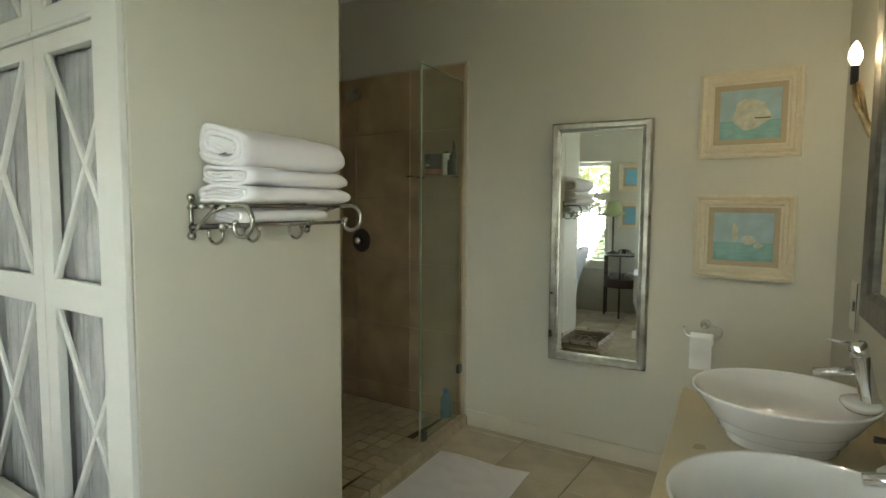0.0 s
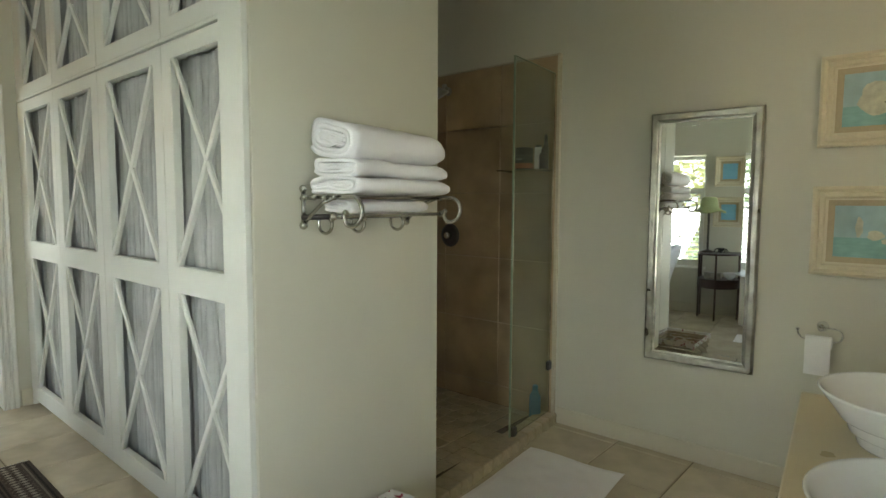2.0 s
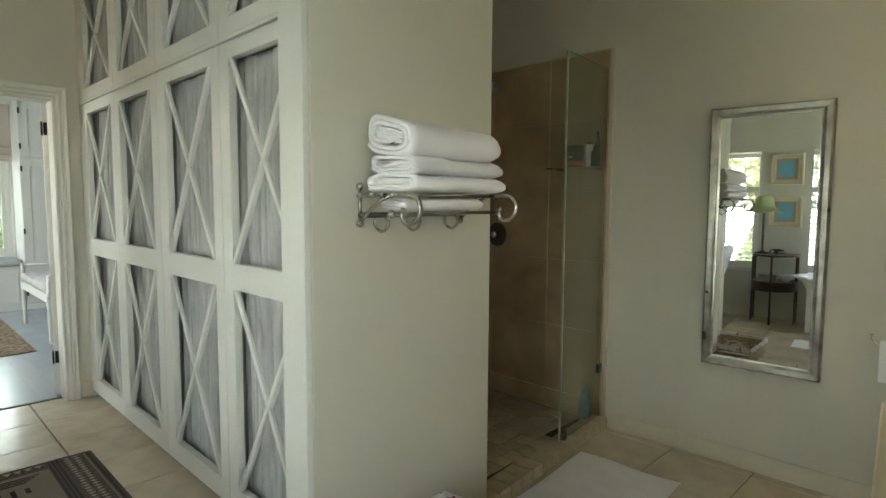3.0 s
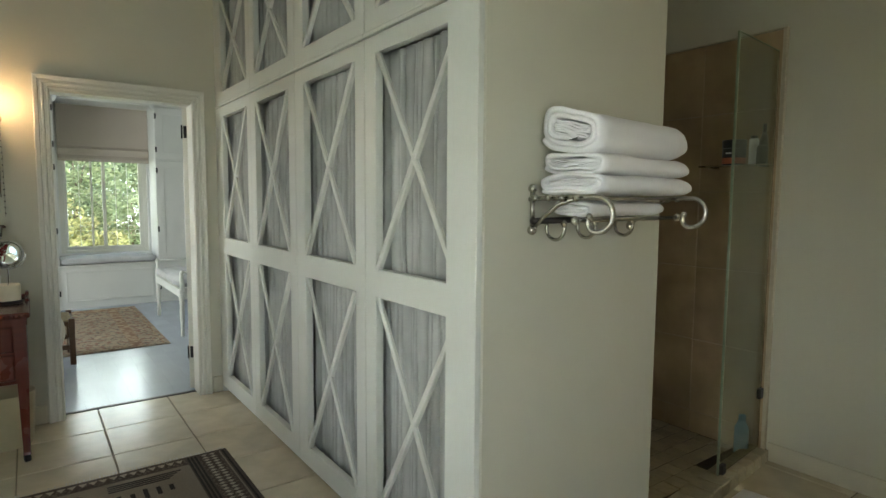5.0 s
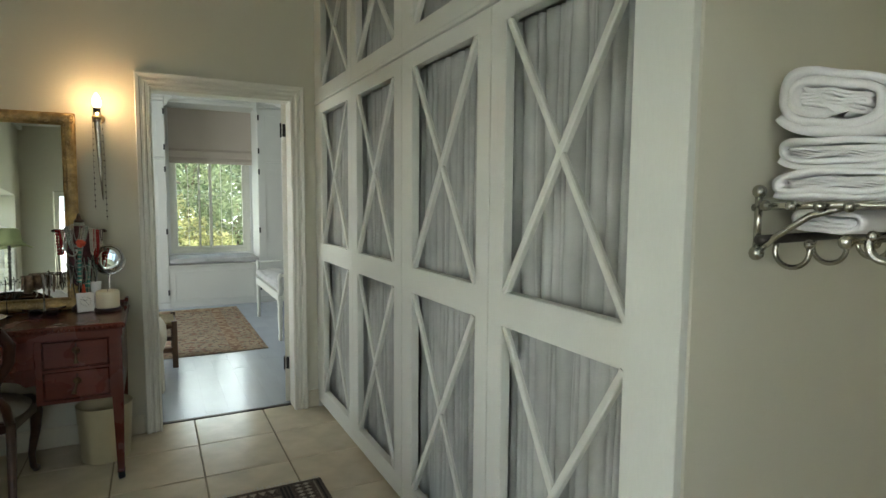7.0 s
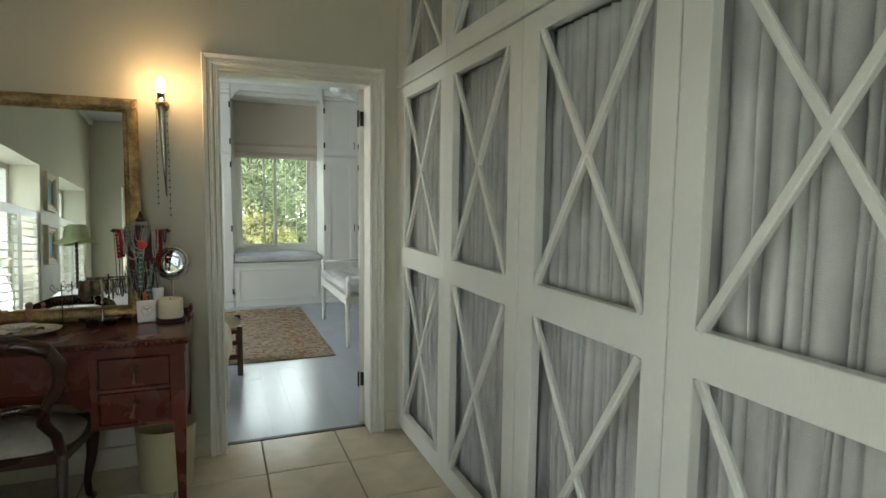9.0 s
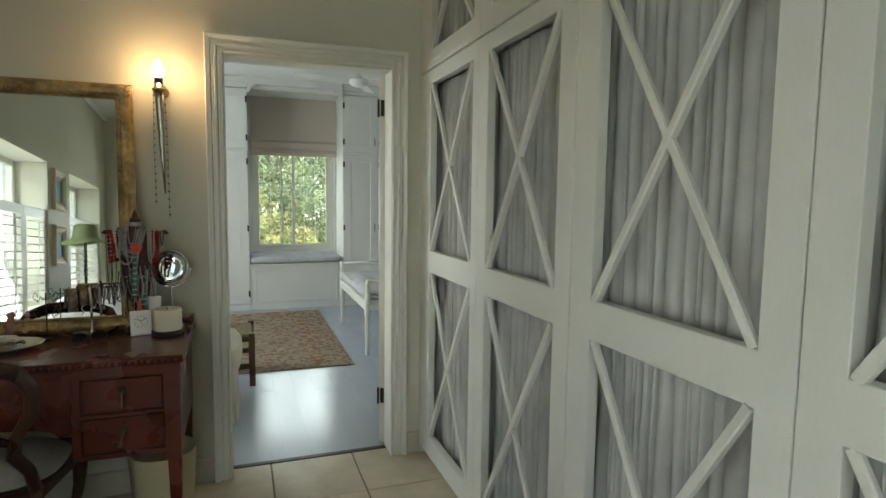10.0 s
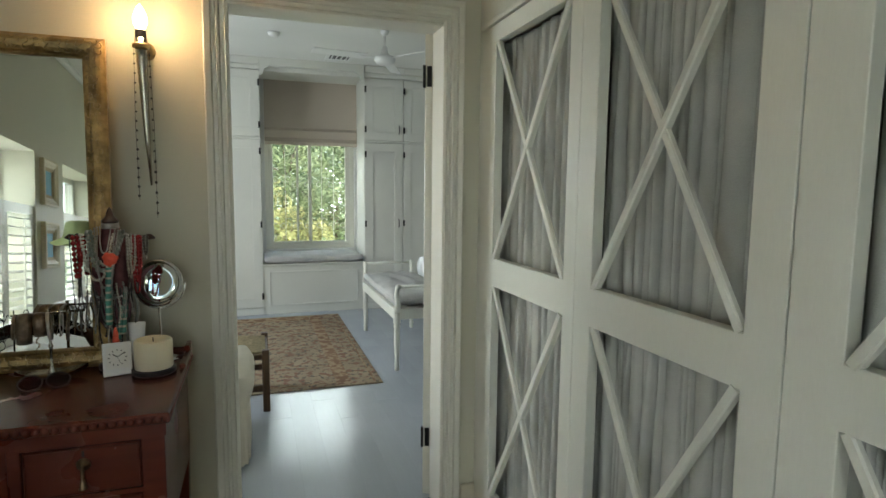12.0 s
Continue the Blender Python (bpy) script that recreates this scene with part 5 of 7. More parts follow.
bm = B(((TX0 + 0.005, TY1 - 0.022, TZ + 0.0005), (TX0 + 0.22, TY1 - 0.004, TZ + 0.018)), ((TX0 + 0.005, TY1 - 0.022, TZ + 0.018), (TX0 + 0.08, TY1 - 0.004, TZ + 0.040)), ((TX0 + 0.005, TY0 + 0.01, TZ + 0.0005), (TX0 + 0.018, TY1 - 0.022, TZ + 0.020)), bev=0.004)
part("gallery", bm, MAHOG, dt, "low raised gallery at the back of the top")

# ---- gilt mirror on the table ----
gm = thing("gilt_mirror", "large mirror in a carved antique gilt frame leaning on the wall", "mirror", pose(0.85, -0.315, TZ + 0.002, -3.2, 0, 90.2))
GW, GH = 0.90, 1.05
m0 = pose(0, 0, GH / 2)
bm = ring_frame(bmesh.new(), GW - 0.13, GH - 0.13, [(0, 0.0), (0, 0.016), (0.006, 0.022), (0.014, 0.018), (0.024, 0.032), (0.040, 0.036), (0.052, 0.030), (0.060, 0.020), (0.065, 0.016), (0.065, 0.0)])
part("frame", bm, GILT, gm, "", m0)
bm = bmesh.new()
rnd = random.Random(11)
for side in range(4):
    ln = GW if side % 2 == 0 else GH
    n = int(ln / 0.028)
    for k in range(n):
        s = -ln / 2 + (k + 0.5) * ln / n
        for off in (-0.012, 0.008):
            r = rnd.uniform(0.008, 0.013)
            e = (GH / 2 if side % 2 == 0 else GW / 2) - 0.033 + off
            c = {0: (s, -0.034, -e), 1: (e, -0.034, s), 2: (s, -0.034, e), 3: (-e, -0.034, s)}[side]
            a0 = rnd.uniform(0, 360)
            tube(bm, [(c[0] + r * math.cos(radians(a0 + q * 40)) * (1 - q * 0.08), c[1] - 0.002, c[2] + r * math.sin(radians(a0 + q * 40)) * (1 - q * 0.08)) for q in range(6)], 0.0032, 4)
part("carving", bm, GILT, gm, "carved gilt leaf scrolls", m0)
part("mirror_glass", B(((-(GW - 0.13) / 2, -0.010, -(GH - 0.13) / 2), ((GW - 0.13) / 2, -0.006, (GH - 0.13) / 2))), MIRROR, gm, "", m0)
part("backing", B(((-(GW - 0.13) / 2, -0.004, -(GH - 0.13) / 2), ((GW - 0.13) / 2, -0.0005, (GH - 0.13) / 2))), DARKWOOD, gm, "", m0)

# ---- wall sconce with chains ----
ws = thing("wall_sconce", "silvered horn wall light with hanging bead chains and a lit bulb", "wall light", pose(0.722, 0.238, 1.84))
part("back_plate", lathe(bmesh.new(), [(0.032, 0), (0.030, 0.01), (0.012, 0.02)], pose(0, 0, 0, 0, 90, 0), 18), BRASS, ws, "", None, True)
part("arm", tube(bmesh.new(), [(0.015, 0, 0), (0.05, 0, -0.012), (0.08, 0, 0.0)], 0.007, 8), BRASS, ws, "", None, True)
part("horn", tube(bmesh.new(), [(0.08, 0, 0.025), (0.078, 0.0, -0.04), (0.072, 0.002, -0.16), (0.066, 0.005, -0.30), (0.060, 0.010, -0.45)], [0.019, 0.017, 0.013, 0.009, 0.003], 12), CHROME, ws, "tapered silver horn", None, True)
part("collar", lathe(bmesh.new(), [(0.026, -0.006), (0.027, 0.004), (0.021, 0.008)], pose(0.08, 0, 0.0), 18), BRASS, ws, "", None, True)
part("candle_sleeve", lathe(bmesh.new(), [(0.017, 0.018), (0.017, 0.050)], pose(0.08, 0, 0), 14), BLACKPL, ws)
part("bulb", lathe(bmesh.new(), [(0.011, 0.051), (0.021, 0.072), (0.021, 0.092), (0.011, 0.118), (0.002, 0.13)], pose(0.08, 0, 0), 14), BULB, ws, "glowing candle bulb", None, True)
for s, ln in ((-1, 0.50), (1, 0.56)):
    bm = tube(bmesh.new(), [(0.08, s * 0.022, -0.01), (0.075, s * 0.028, -0.25), (0.07, s * 0.026, -ln)], 0.0009, 4)
    for k in range(16):
        v = (k + 0.5) / 16
        ball(bm, (0.08 - 0.010 * v, s * (0.022 + 0.005 * v), -0.01 - (ln - 0.01) * v), 0.0035 if k < 10 else 0.0045, 6)
    part("bead_chain", bm, DARKMETAL, ws, "fine chain with dark beads")

# ---- things on the dressing table ----
jb = thing("jewellery_bust", "plum fabric jewellery bust hung thickly with bead necklaces", "jewellery stand", pose(0.875, 0.138, TZ) @ Matrix.Diagonal((1.0, 0.82, 1.0, 1.0)))
part("stand", lathe(bmesh.new(), [(0.062, 0), (0.064, 0.012), (0.04, 0.03), (0.020, 0.05), (0.016, 0.09), (0.026, 0.11), (0.016, 0.13)], seg=20), DARKWOOD, jb, "dark turned wooden foot", None, True)
TORSO = [(0.034, 0.13), (0.056, 0.16), (0.062, 0.20), (0.066, 0.27), (0.070, 0.33), (0.068, 0.375), (0.054, 0.415), (0.034, 0.440), (0.028, 0.47)]
part("torso", lathe(bmesh.new(), TORSO, seg=24, squash=(0.68, 1.0)), BUST, jb, "", None, True)
part("headband", lathe(bmesh.new(), [(0.030, 0.452), (0.0315, 0.456), (0.0315, 0.466), (0.030, 0.470)], seg=20, squash=(0.8, 1.0)), SILVERB, jb, "silver beaded band", None, True)
part("finial", lathe(bmesh.new(), [(0.029, 0.470), (0.030, 0.478), (0.018, 0.488), (0.014, 0.494), (0.012, 0.505), (0.004, 0.518), (0.0, 0.520)], seg=14), DARKWOOD, jb, "", None, True)
bm = tube(bmesh.new(), [(0.0, -0.155, 0.425), (0.0, -0.140, 0.427), (0.0, -0.127, 0.426), (0.0, -0.122, 0.425), (0.0, 0.122, 0.425), (0.0, 0.127, 0.425), (0.0, 0.140, 0.424), (0.0, 0.155, 0.420)], [0.003, 0.010, 0.009, 0.006, 0.006, 0.009, 0.010, 0.003], 8)
part("cross_bar", bm, DARKWOOD, jb, "", None, True)


def front(y, z, off):
    """How far the bust's front stands out at a height, a little in front of the bar beyond its sides."""
    r = 0.034
    for (r0, z0), (r1, z1) in zip(TORSO, TORSO[1:]):
        if z0 <= z <= z1:
            r = r0 + (r1 - r0) * (z - z0) / (z1 - z0)
    return max(0.012, 0.68 * math.sqrt(max(0.0, r * r - y * y))) + off


def beads(name, mat, pts, r, label):
    """One string of beads along a line: swelling and narrowing, in one piece."""
    pts = [Vector(p) for p in pts]
    run = [0.0]
    for a, b in zip(pts, pts[1:]):
        run.append(run[-1] + (b - a).length)
    n = max(2, int(run[-1] / (1.9 * r)))
    line, rad = [], []
    i = 0
    for k in range(n * 4 + 1):
        d = run[-1] * k / (n * 4)
        while i < len(run) - 2 and run[i + 1] < d:
            i += 1
        line.append(pts[i].lerp(pts[i + 1], (d - run[i]) / max(1e-9, run[i + 1] - run[i])))
        rad.append(r * (0.30, 0.86, 1.0, 0.86)[k % 4] * (1 + 0.12 * math.sin((k // 4) * 2.1)))
    part(name, tube(bmesh.new(), line, rad, 6), mat, jb, label, None, True)


def strand(mat, ya, yb, z0, z1, r, label, off=0.004, round_=0.5):
    """A necklace hung between two sides, falling to a height, lying against the bust."""
    pts = []
    for k in range(33):
        t = -1 + 2 * k / 32
        y = (ya + yb) / 2 + (yb - ya) / 2 * (abs(t) ** 0.55) * (1 if t > 0 else -1)
        z = z1 + (z0 - z1) * abs(t) ** (1 / round_ * 0.8)
        pts.append((front(y, z, off + r), y, z))
    beads("necklace", mat, pts, r, label)


GREENB = material("pale green stone beads", (0.25, 0.28, 0.24), 0.3, var=0.15, grain=60, bump=0)
strand(RED, -0.122, -0.098, 0.434, 0.300, 0.0085, "red coral disc strand", 0.002)
strand(RED, -0.108, -0.088, 0.436, 0.345, 0.0065, "red coral bead strand", 0.006)
strand(PEARL, -0.096, 0.018, 0.440, 0.295, 0.0060, "cream pearl necklace", 0.010)
strand(PEARL, -0.088, -0.070, 0.440, 0.320, 0.0058, "cream pearl strand", 0.008)
strand(GREENB, -0.074, 0.040, 0.450, 0.325, 0.0092, "pale green stone bead necklace", 0.004)
strand(GREENB, -0.060, 0.052, 0.452, 0.345, 0.0080, "pale green stone bead necklace", 0.014)
strand(SILVERB, -0.046, 0.034, 0.458, 0.270, 0.0040, "silver bead necklace", 0.018)
strand(SILVERB, -0.036, 0.026, 0.462, 0.235, 0.0034, "long silver bead chain", 0.022)
strand(SILVERB, -0.030, 0.010, 0.462, 0.380, 0.0030, "fine silver chain", 0.012)
strand(PEARL, 0.060, 0.076, 0.440, 0.296, 0.0058, "cream pearl strand", 0.008)
strand(PEARL, 0.066, 0.090, 0.436, 0.320, 0.0045, "small pearl strand", 0.012)
strand(RED, 0.082, 0.102, 0.434, 0.285, 0.0075, "red bead strand", 0.002)
strand(RED, 0.096, 0.110, 0.430, 0.310, 0.0060, "dark red bead strand", 0.008)
strand(RED, 0.076, 0.106, 0.380, 0.245, 0.0040, "dark red bead strand", 0.010)
strand(SILVERB, 0.112, 0.128, 0.430, 0.355, 0.0055, "silver shell bracelet", 0.0)
strand(DARKMETAL, 0.118, 0.132, 0.430, 0.370, 0.0048, "dark bead bracelet", 0.004)
strand(BLACKPL, -0.136, -0.108, 0.430, 0.190, 0.0022, "black bead cord", 0.0)
strand(DARKMETAL, -0.066, 0.070, 0.330, 0.150, 0.0036, "dark bead chain", 0.014)
strand(SILVERB, -0.080, 0.074, 0.250, 0.232, 0.0042, "silver belt chain", 0.006, 1.2)
for y, z1, z2, w in ((0.006, 0.335, 0.155, 0.0125), (0.052, 0.26, 0.12, 0.0085), (0.036, 0.21, 0.105, 0.007)):
    pts = [(front(y, z1, 0.016), y, z1), (front(y, (z1 + z2) / 2, 0.020), y - 0.006, (z1 + z2) / 2), (0.060, y - 0.010, z2)]
    part("ribbon_necklace", tube(bmesh.new(), [Vector(pts[0]).lerp(Vector(pts[1]), k / 8) if k <= 8 else Vector(pts[1]).lerp(Vector(pts[2]), (k - 8) / 8) for k in range(17)], [w * (1 + 0.10 * math.sin(k * 2.2)) for k in range(17)], 8), TEAL, jb, "teal striped fabric necklace", None, True)
bm = lathe(bmesh.new(), [(0.0, 0.012), (0.009, 0.010), (0.016, 0.004), (0.026, 0.006), (0.030, 0.0), (0.020, -0.005), (0.0, -0.006)], pose(front(0.012, 0.362, 0.026), 0.012, 0.362, 0, 90, 0), 20)
for v in bm.verts:
    a = math.atan2(v.co.z - 0.362, v.co.y - 0.012)
    k = 0.9 + 0.09 * math.sin(7 * a) + 0.10 * math.sin(3 * a + 1)
    v.co.y, v.co.z = 0.012 + (v.co.y - 0.012) * k, 0.362 + (v.co.z - 0.362) * k * 0.8
part("flower_brooch", bm, CORAL, jb, "orange coral flower", None, True)
part("tassel", lathe(bmesh.new(), [(0.003, 0.145), (0.008, 0.132), (0.013, 0.095), (0.011, 0.090)], pose(0.064, 0.016, 0.0), 10), CORAL, jb, "red tassel", None, True)
rnd = random.Random(3)
for k in range(26):
    y = -0.092 + k * 0.0072
    z1, z2 = rnd.uniform(0.225, 0.29), rnd.uniform(0.075, 0.17)
    pts = [(front(y, z1, 0.008 + 0.006 * (k % 3)) + 0.006 * math.sin(3 * q / 8 + k), y + 0.006 * math.sin(5 * q / 8 + k), z1 + (z2 - z1) * q / 8) for q in range(9)]
    beads("bead_string", (SILVERB, DARKMETAL, PEARL, BLACKPL, GREENB)[k % 5], pts, rnd.uniform(0.0026, 0.0042), "hanging bead string")

sm = thing("shaving_mirror", "round chrome swivel mirror on a thin stem", "mirror", pose(0.800, 0.268, TZ, 0, 0, -12))
part("rim", lathe(bmesh.new(), [(0.072, -0.010), (0.079, -0.008), (0.080, 0.008), (0.072, 0.011)], pose(0.03, 0, 0.265, 0, 79, 0), 40, cap=False), BRIGHT, sm, "", None, True)
part("mirror_glass", lathe(bmesh.new(), [(0.0, 0.0035), (0.02, 0.0038), (0.045, 0.005), (0.073, 0.008), (0.073, 0.0), (0.0, 0.0)], pose(0.03, 0, 0.265, 0, 79, 0), 40), MIRROR, sm, "", None, True)
part("yoke", tube(bmesh.new(), arc((0.028, 0, 0.265), 0.086, 180, 360, 24, "yz"), 0.0035, 8), BRIGHT, sm, "", None, True)
part("stem", tube(bmesh.new(), [(0.028, 0, 0.180), (0.02, 0, 0.010)], 0.004, 8), BRIGHT, sm)
part("base", lathe(bmesh.new(), [(0.065, 0), (0.066, 0.004), (0.02, 0.010), (0.0, 0.011)], pose(0.01, 0, 0), 28), BRIGHT, sm, "", None, True)
cn = thing("candle", "thick cream pillar candle on a black dish", "candle", pose(0.975, 0.262, TZ) @ Matrix.Diagonal((1.0, 1.0, 0.97, 1.0)))
part("dish", lathe(bmesh.new(), [(0.058, 0), (0.064, 0.006), (0.064, 0.018), (0.056, 0.020)], seg=32), BLACKPL, cn, "black dish")
part("wax", lathe(bmesh.new(), [(0.054, 0.019), (0.056, 0.025), (0.055, 0.108), (0.050, 0.113), (0.043, 0.108), (0.0, 0.103)], seg=32), WAX, cn, "", None, True)
part("wick", tube(bmesh.new(), [(0, 0, 0.103), (0.002, 0, 0.118)], 0.0015, 5), BLACKPL, cn)
ck = thing("travel_clock", "small white folding alarm clock with dark hands", "clock", pose(0.985, 0.163, TZ, 0, -18, 14))
part("case", B(((-0.006, -0.040, 0.004), (0.006, 0.040, 0.105)), bev=0.003), WHITEPL, ck)
part("lid", B(((-0.050, -0.040, -0.002), (-0.010, 0.040, 0.006)), bev=0.002), WHITEPL, ck)
part("dial", B(((0.0062, -0.029, 0.024), (0.0070, 0.029, 0.092))), PAPER, ck)
bm = bmesh.new()
for a, ln, wd_ in ((55, 0.016, 0.003), (-60, 0.024, 0.002), (200, 0.020, 0.001)):
    box(bm, (0.0072, -wd_ / 2, 0), (0.0078, wd_ / 2, ln), 0, pose(0, 0, 0.060, a, 0, 0))
part("hand", bm, BLACKPL, ck)
bm = bmesh.new()
for k in range(12):
    box(bm, (0.0071, -0.0012, 0.021), (0.0075, 0.0012, 0.026), 0, pose(0, 0, 0.058, 30 * k, 0, 0))
tagged(part("dial_mark", bm, BLACKPL, ck), kind="stuff")
cr = thing("cream_tube", "small white tube of hand cream standing on its cap", "tube", pose(0.905, 0.205, TZ))
part("body", lathe(bmesh.new(), [(0.014, 0.03), (0.018, 0.06), (0.024, 0.150)], seg=16, squash=(0.5, 1.1)), WHITEPL, cr, "", None, True)
part("cap", lathe(bmesh.new(), [(0.014, 0), (0.014, 0.03)], seg=14), WHITEPL, cr)
tr = thing("trinket_tree", "silver T-bar jewellery stand hung with bracelets on a leaf dish", "jewellery stand", pose(0.94, -0.025, TZ, 0, 0, 12) @ Matrix.Diagonal((1.0, 0.86, 1.0, 1.0)))
part("dish", sheet(bmesh.new(), 18, 10, lambda u, v: (0.045 * (2 * v - 1) * (1 - abs(2 * u - 1) ** 2.2), 0.11 * (2 * u - 1), 0.004 + 0.018 * abs(2 * u - 1) ** 2 + 0.012 * abs(2 * v - 1) ** 2)), CHROME, tr, "", None, True)
part("post", lathe(bmesh.new(), [(0.018, 0.004), (0.012, 0.02), (0.005, 0.04), (0.005, 0.09), (0.008, 0.10), (0.0035, 0.11), (0.0035, 0.205), (0.007, 0.213), (0, 0.218)], seg=12), CHROME, tr, "", None, True)
part("cross_bar", tube(bmesh.new(), [(0, -0.108, 0.202), (0, 0.108, 0.202)], 0.0035, 8), CHROME, tr, "", None, True)
rnd = random.Random(8)
BANGLE = material("worn brown silver bangle", (0.22, 0.17, 0.12), 0.35, 0.6, var=0.35, grain=70, bump=0.2, stain=0.2, stain_scale=30)
for k in range(9):
    y = (-0.100, -0.072, -0.028, 0.000, 0.018, 0.036, 0.054, 0.076, 0.095)[k]
    rr = rnd.uniform(0.034, 0.046)
    wide = (0.005, 0.020, 0.019, 0.006, 0.0022, 0.0022, 0.003, 0.0022, 0.003)[k]
    bm = bmesh.new()
    ring = [[bm.verts.new(((rr + o) * math.cos(2 * math.pi * q / 28), y + w + 0.003 * math.sin(k + 2 * math.pi * q / 28), 0.204 - rr + (rr + o) * math.sin(2 * math.pi * q / 28))) for q in range(28)] for w, o in ((-wide, 0), (-wide * 0.4, 0.002), (wide * 0.4, 0.002), (wide, 0), (wide * 0.4, -0.0018), (-wide * 0.4, -0.0018))]
    for a, b in zip(ring, ring[1:] + ring[:1]):
        for q in range(28):
            bm.faces.new((a[q], a[(q + 1) % 28], b[(q + 1) % 28], b[q]))
    part("bracelet", bm, (BANGLE, BANGLE, BANGLE, SILVERB, CHROME, SILVERB, BANGLE, CHROME, DARKMETAL)[k], tr, "bracelet", None, True)
part("bead_chain", tube(bmesh.new(), [(0.012 + 0.004 * math.sin(k), -0.035 + 0.004 * math.sin(k * 0.4), 0.200 - 0.0018 * k) for k in range(60)], [0.0034 if k % 4 in (1, 2) else 0.0012 for k in range(60)], 6), PEARL, tr, "bead chain")
sg = thing("sunglasses", "dark-framed violet-lensed sunglasses folded on the table", "sunglasses", pose(1.045, -0.015, TZ, 0, 0, 14))
for s in (-1, 1):
    part("lens", lathe(bmesh.new(), [(0.0, 0), (0.024, 0), (0.024, 0.002), (0, 0.002)], pose(0, s * 0.034, 0.022, 0, 70, 0), 20, (0.8, 1.15)), LENS, sg, "violet tinted lens")
    part("rim", tube(bmesh.new(), [(0.004 - 0.006 * math.sin(a), s * 0.034 + 0.029 * math.cos(a), 0.022 + 0.021 * math.sin(a)) for a in [2 * math.pi * k / 20 for k in range(20)]], 0.0022, 6, True), BLACKPL, sg)
    part("temple", tube(bmesh.new(), [(0.0, s * 0.063, 0.028), (-0.05, s * 0.055, 0.02), (-0.10, s * 0.02, 0.004)], 0.002, 6), BLACKPL, sg)
part("bridge", tube(bmesh.new(), [(0.0, -0.007, 0.028), (0.002, 0, 0.031), (0.0, 0.007, 0.028)], 0.002, 6), BLACKPL, sg)


def plate(x, y, r, label):
    p = thing("trinket_plate", label, "plate", pose(x, y, TZ))
    bm = bmesh.new()
    seg = 48
    prof = [(0.55, 0.001), (0.60, 0.004), (0.85, 0.012), (1.0, 0.022), (1.0, 0.024), (0.84, 0.015), (0.58, 0.008), (0.0, 0.007)]
    rings = []
    for q, z in prof:
        rings.append([bm.verts.new((r * q * (1 + 0.035 * (q > 0.9) * abs(math.sin(6 * 2 * math.pi * k / seg))) * math.cos(2 * math.pi * k / seg) * 0.8,
                                    r * q * (1 + 0.035 * (q > 0.9) * abs(math.sin(6 * 2 * math.pi * k / seg))) * math.sin(2 * math.pi * k / seg), z)) for k in range(seg)])
    for a, b in zip(rings, rings[1:]):
        for k in range(seg):
            bm.faces.new((a[k], a[(k + 1) % seg], b[(k + 1) % seg], b[k]))
    bm.faces.new(rings[0])
    part("dish", bm, CERAMIC, p, "", None, True)
    rnd = random.Random(int(r * 1000))
    for k in range(7):
        cx, cy = rnd.uniform(-0.5, 0.5) * r * 0.7, rnd.uniform(-0.5, 0.5) * r
        bm = tube(bmesh.new(), [(cx + 0.018 * math.cos(a) * (1 + 0.3 * math.sin(2 * a + k)), cy + 0.026 * math.sin(a), 0.014 + 0.003 * math.sin(3 * a)) for a in [2 * math.pi * q / 18 for q in range(18)]], 0.0028, 6, True)
        part("bangle", bm, (SILVERB, DARKMETAL, BRASS)[k % 3], p, "tangled silver bangle", None, True)


plate(1.075, -0.285, 0.125, "white scalloped china plate piled with bangles")
plate(0.985, -0.34, 0.07, "small white china dish with rings")
cs = thing("jewellery_stand", "black wire scroll jewellery stand", "jewellery stand", pose(0.95, -0.180, TZ) @ Matrix.Diagonal((0.8, 0.6, 1.0, 1.0)))
part("base", lathe(bmesh.new(), [(0.035, 0), (0.034, 0.004), (0.008, 0.009)], seg=20), BLACKIRON, cs)
part("post", tube(bmesh.new(), [(0, 0, 0.006), (0, 0, 0.19)], 0.0035, 7), BLACKIRON, cs)
for z in (0.10, 0.165):
    for s in (-1, 1):
        bm = tube(bmesh.new(), [(0, 0, z)] + [(0, s * (0.02 + 0.006 * k), z + 0.012 * math.sin(k * 1.2)) for k in range(6)] + arc((0, s * 0.058, z + 0.012), 0.013, 270, 270 - s * -300, 12, "yz"), 0.0017, 6)
        part("scroll", bm, BLACKIRON, cs, "", None, True)
for k, (x, y) in enumerate(((0.845, -0.275), (0.860, -0.330))):
    v = thing("perfume_bottle", "small rose glass perfume bottle", "bottle", pose(x, y, TZ), "perfume bottles")
    part("body", lathe(bmesh.new(), [(0.022, 0), (0.027, 0.01), (0.028, 0.035), (0.018, 0.055), (0.010, 0.06), (0.016, 0.075)], seg=18), PINKGL, v, "", None, True)
    part("stopper", ball(bmesh.new(), (0, 0, 0.088), 0.015, 10), PINKGL, v)
bw_ = thing("bowl", "small pale turquoise bowl", "bowl", pose(1.02, -0.60, TZ))
part("body", lathe(bmesh.new(), [(0.025, 0), (0.05, 0.02), (0.065, 0.045), (0.062, 0.046), (0.046, 0.024), (0, 0.010)], seg=28), material("pale turquoise glaze", (0.35, 0.52, 0.50), 0.15, var=0.03, bump=0), bw_, "", None, True)

bn = thing("waste_bin", "round cream painted waste bin under the dressing table", "bin", pose(0.975, 0.225, 0))
part("body", lathe(bmesh.new(), [(0.112, 0), (0.116, 0.004), (0.133, 0.298), (0.135, 0.30), (0.130, 0.300), (0.113, 0.008), (0, 0.008)], seg=36), BIN, bn, "", None, True)

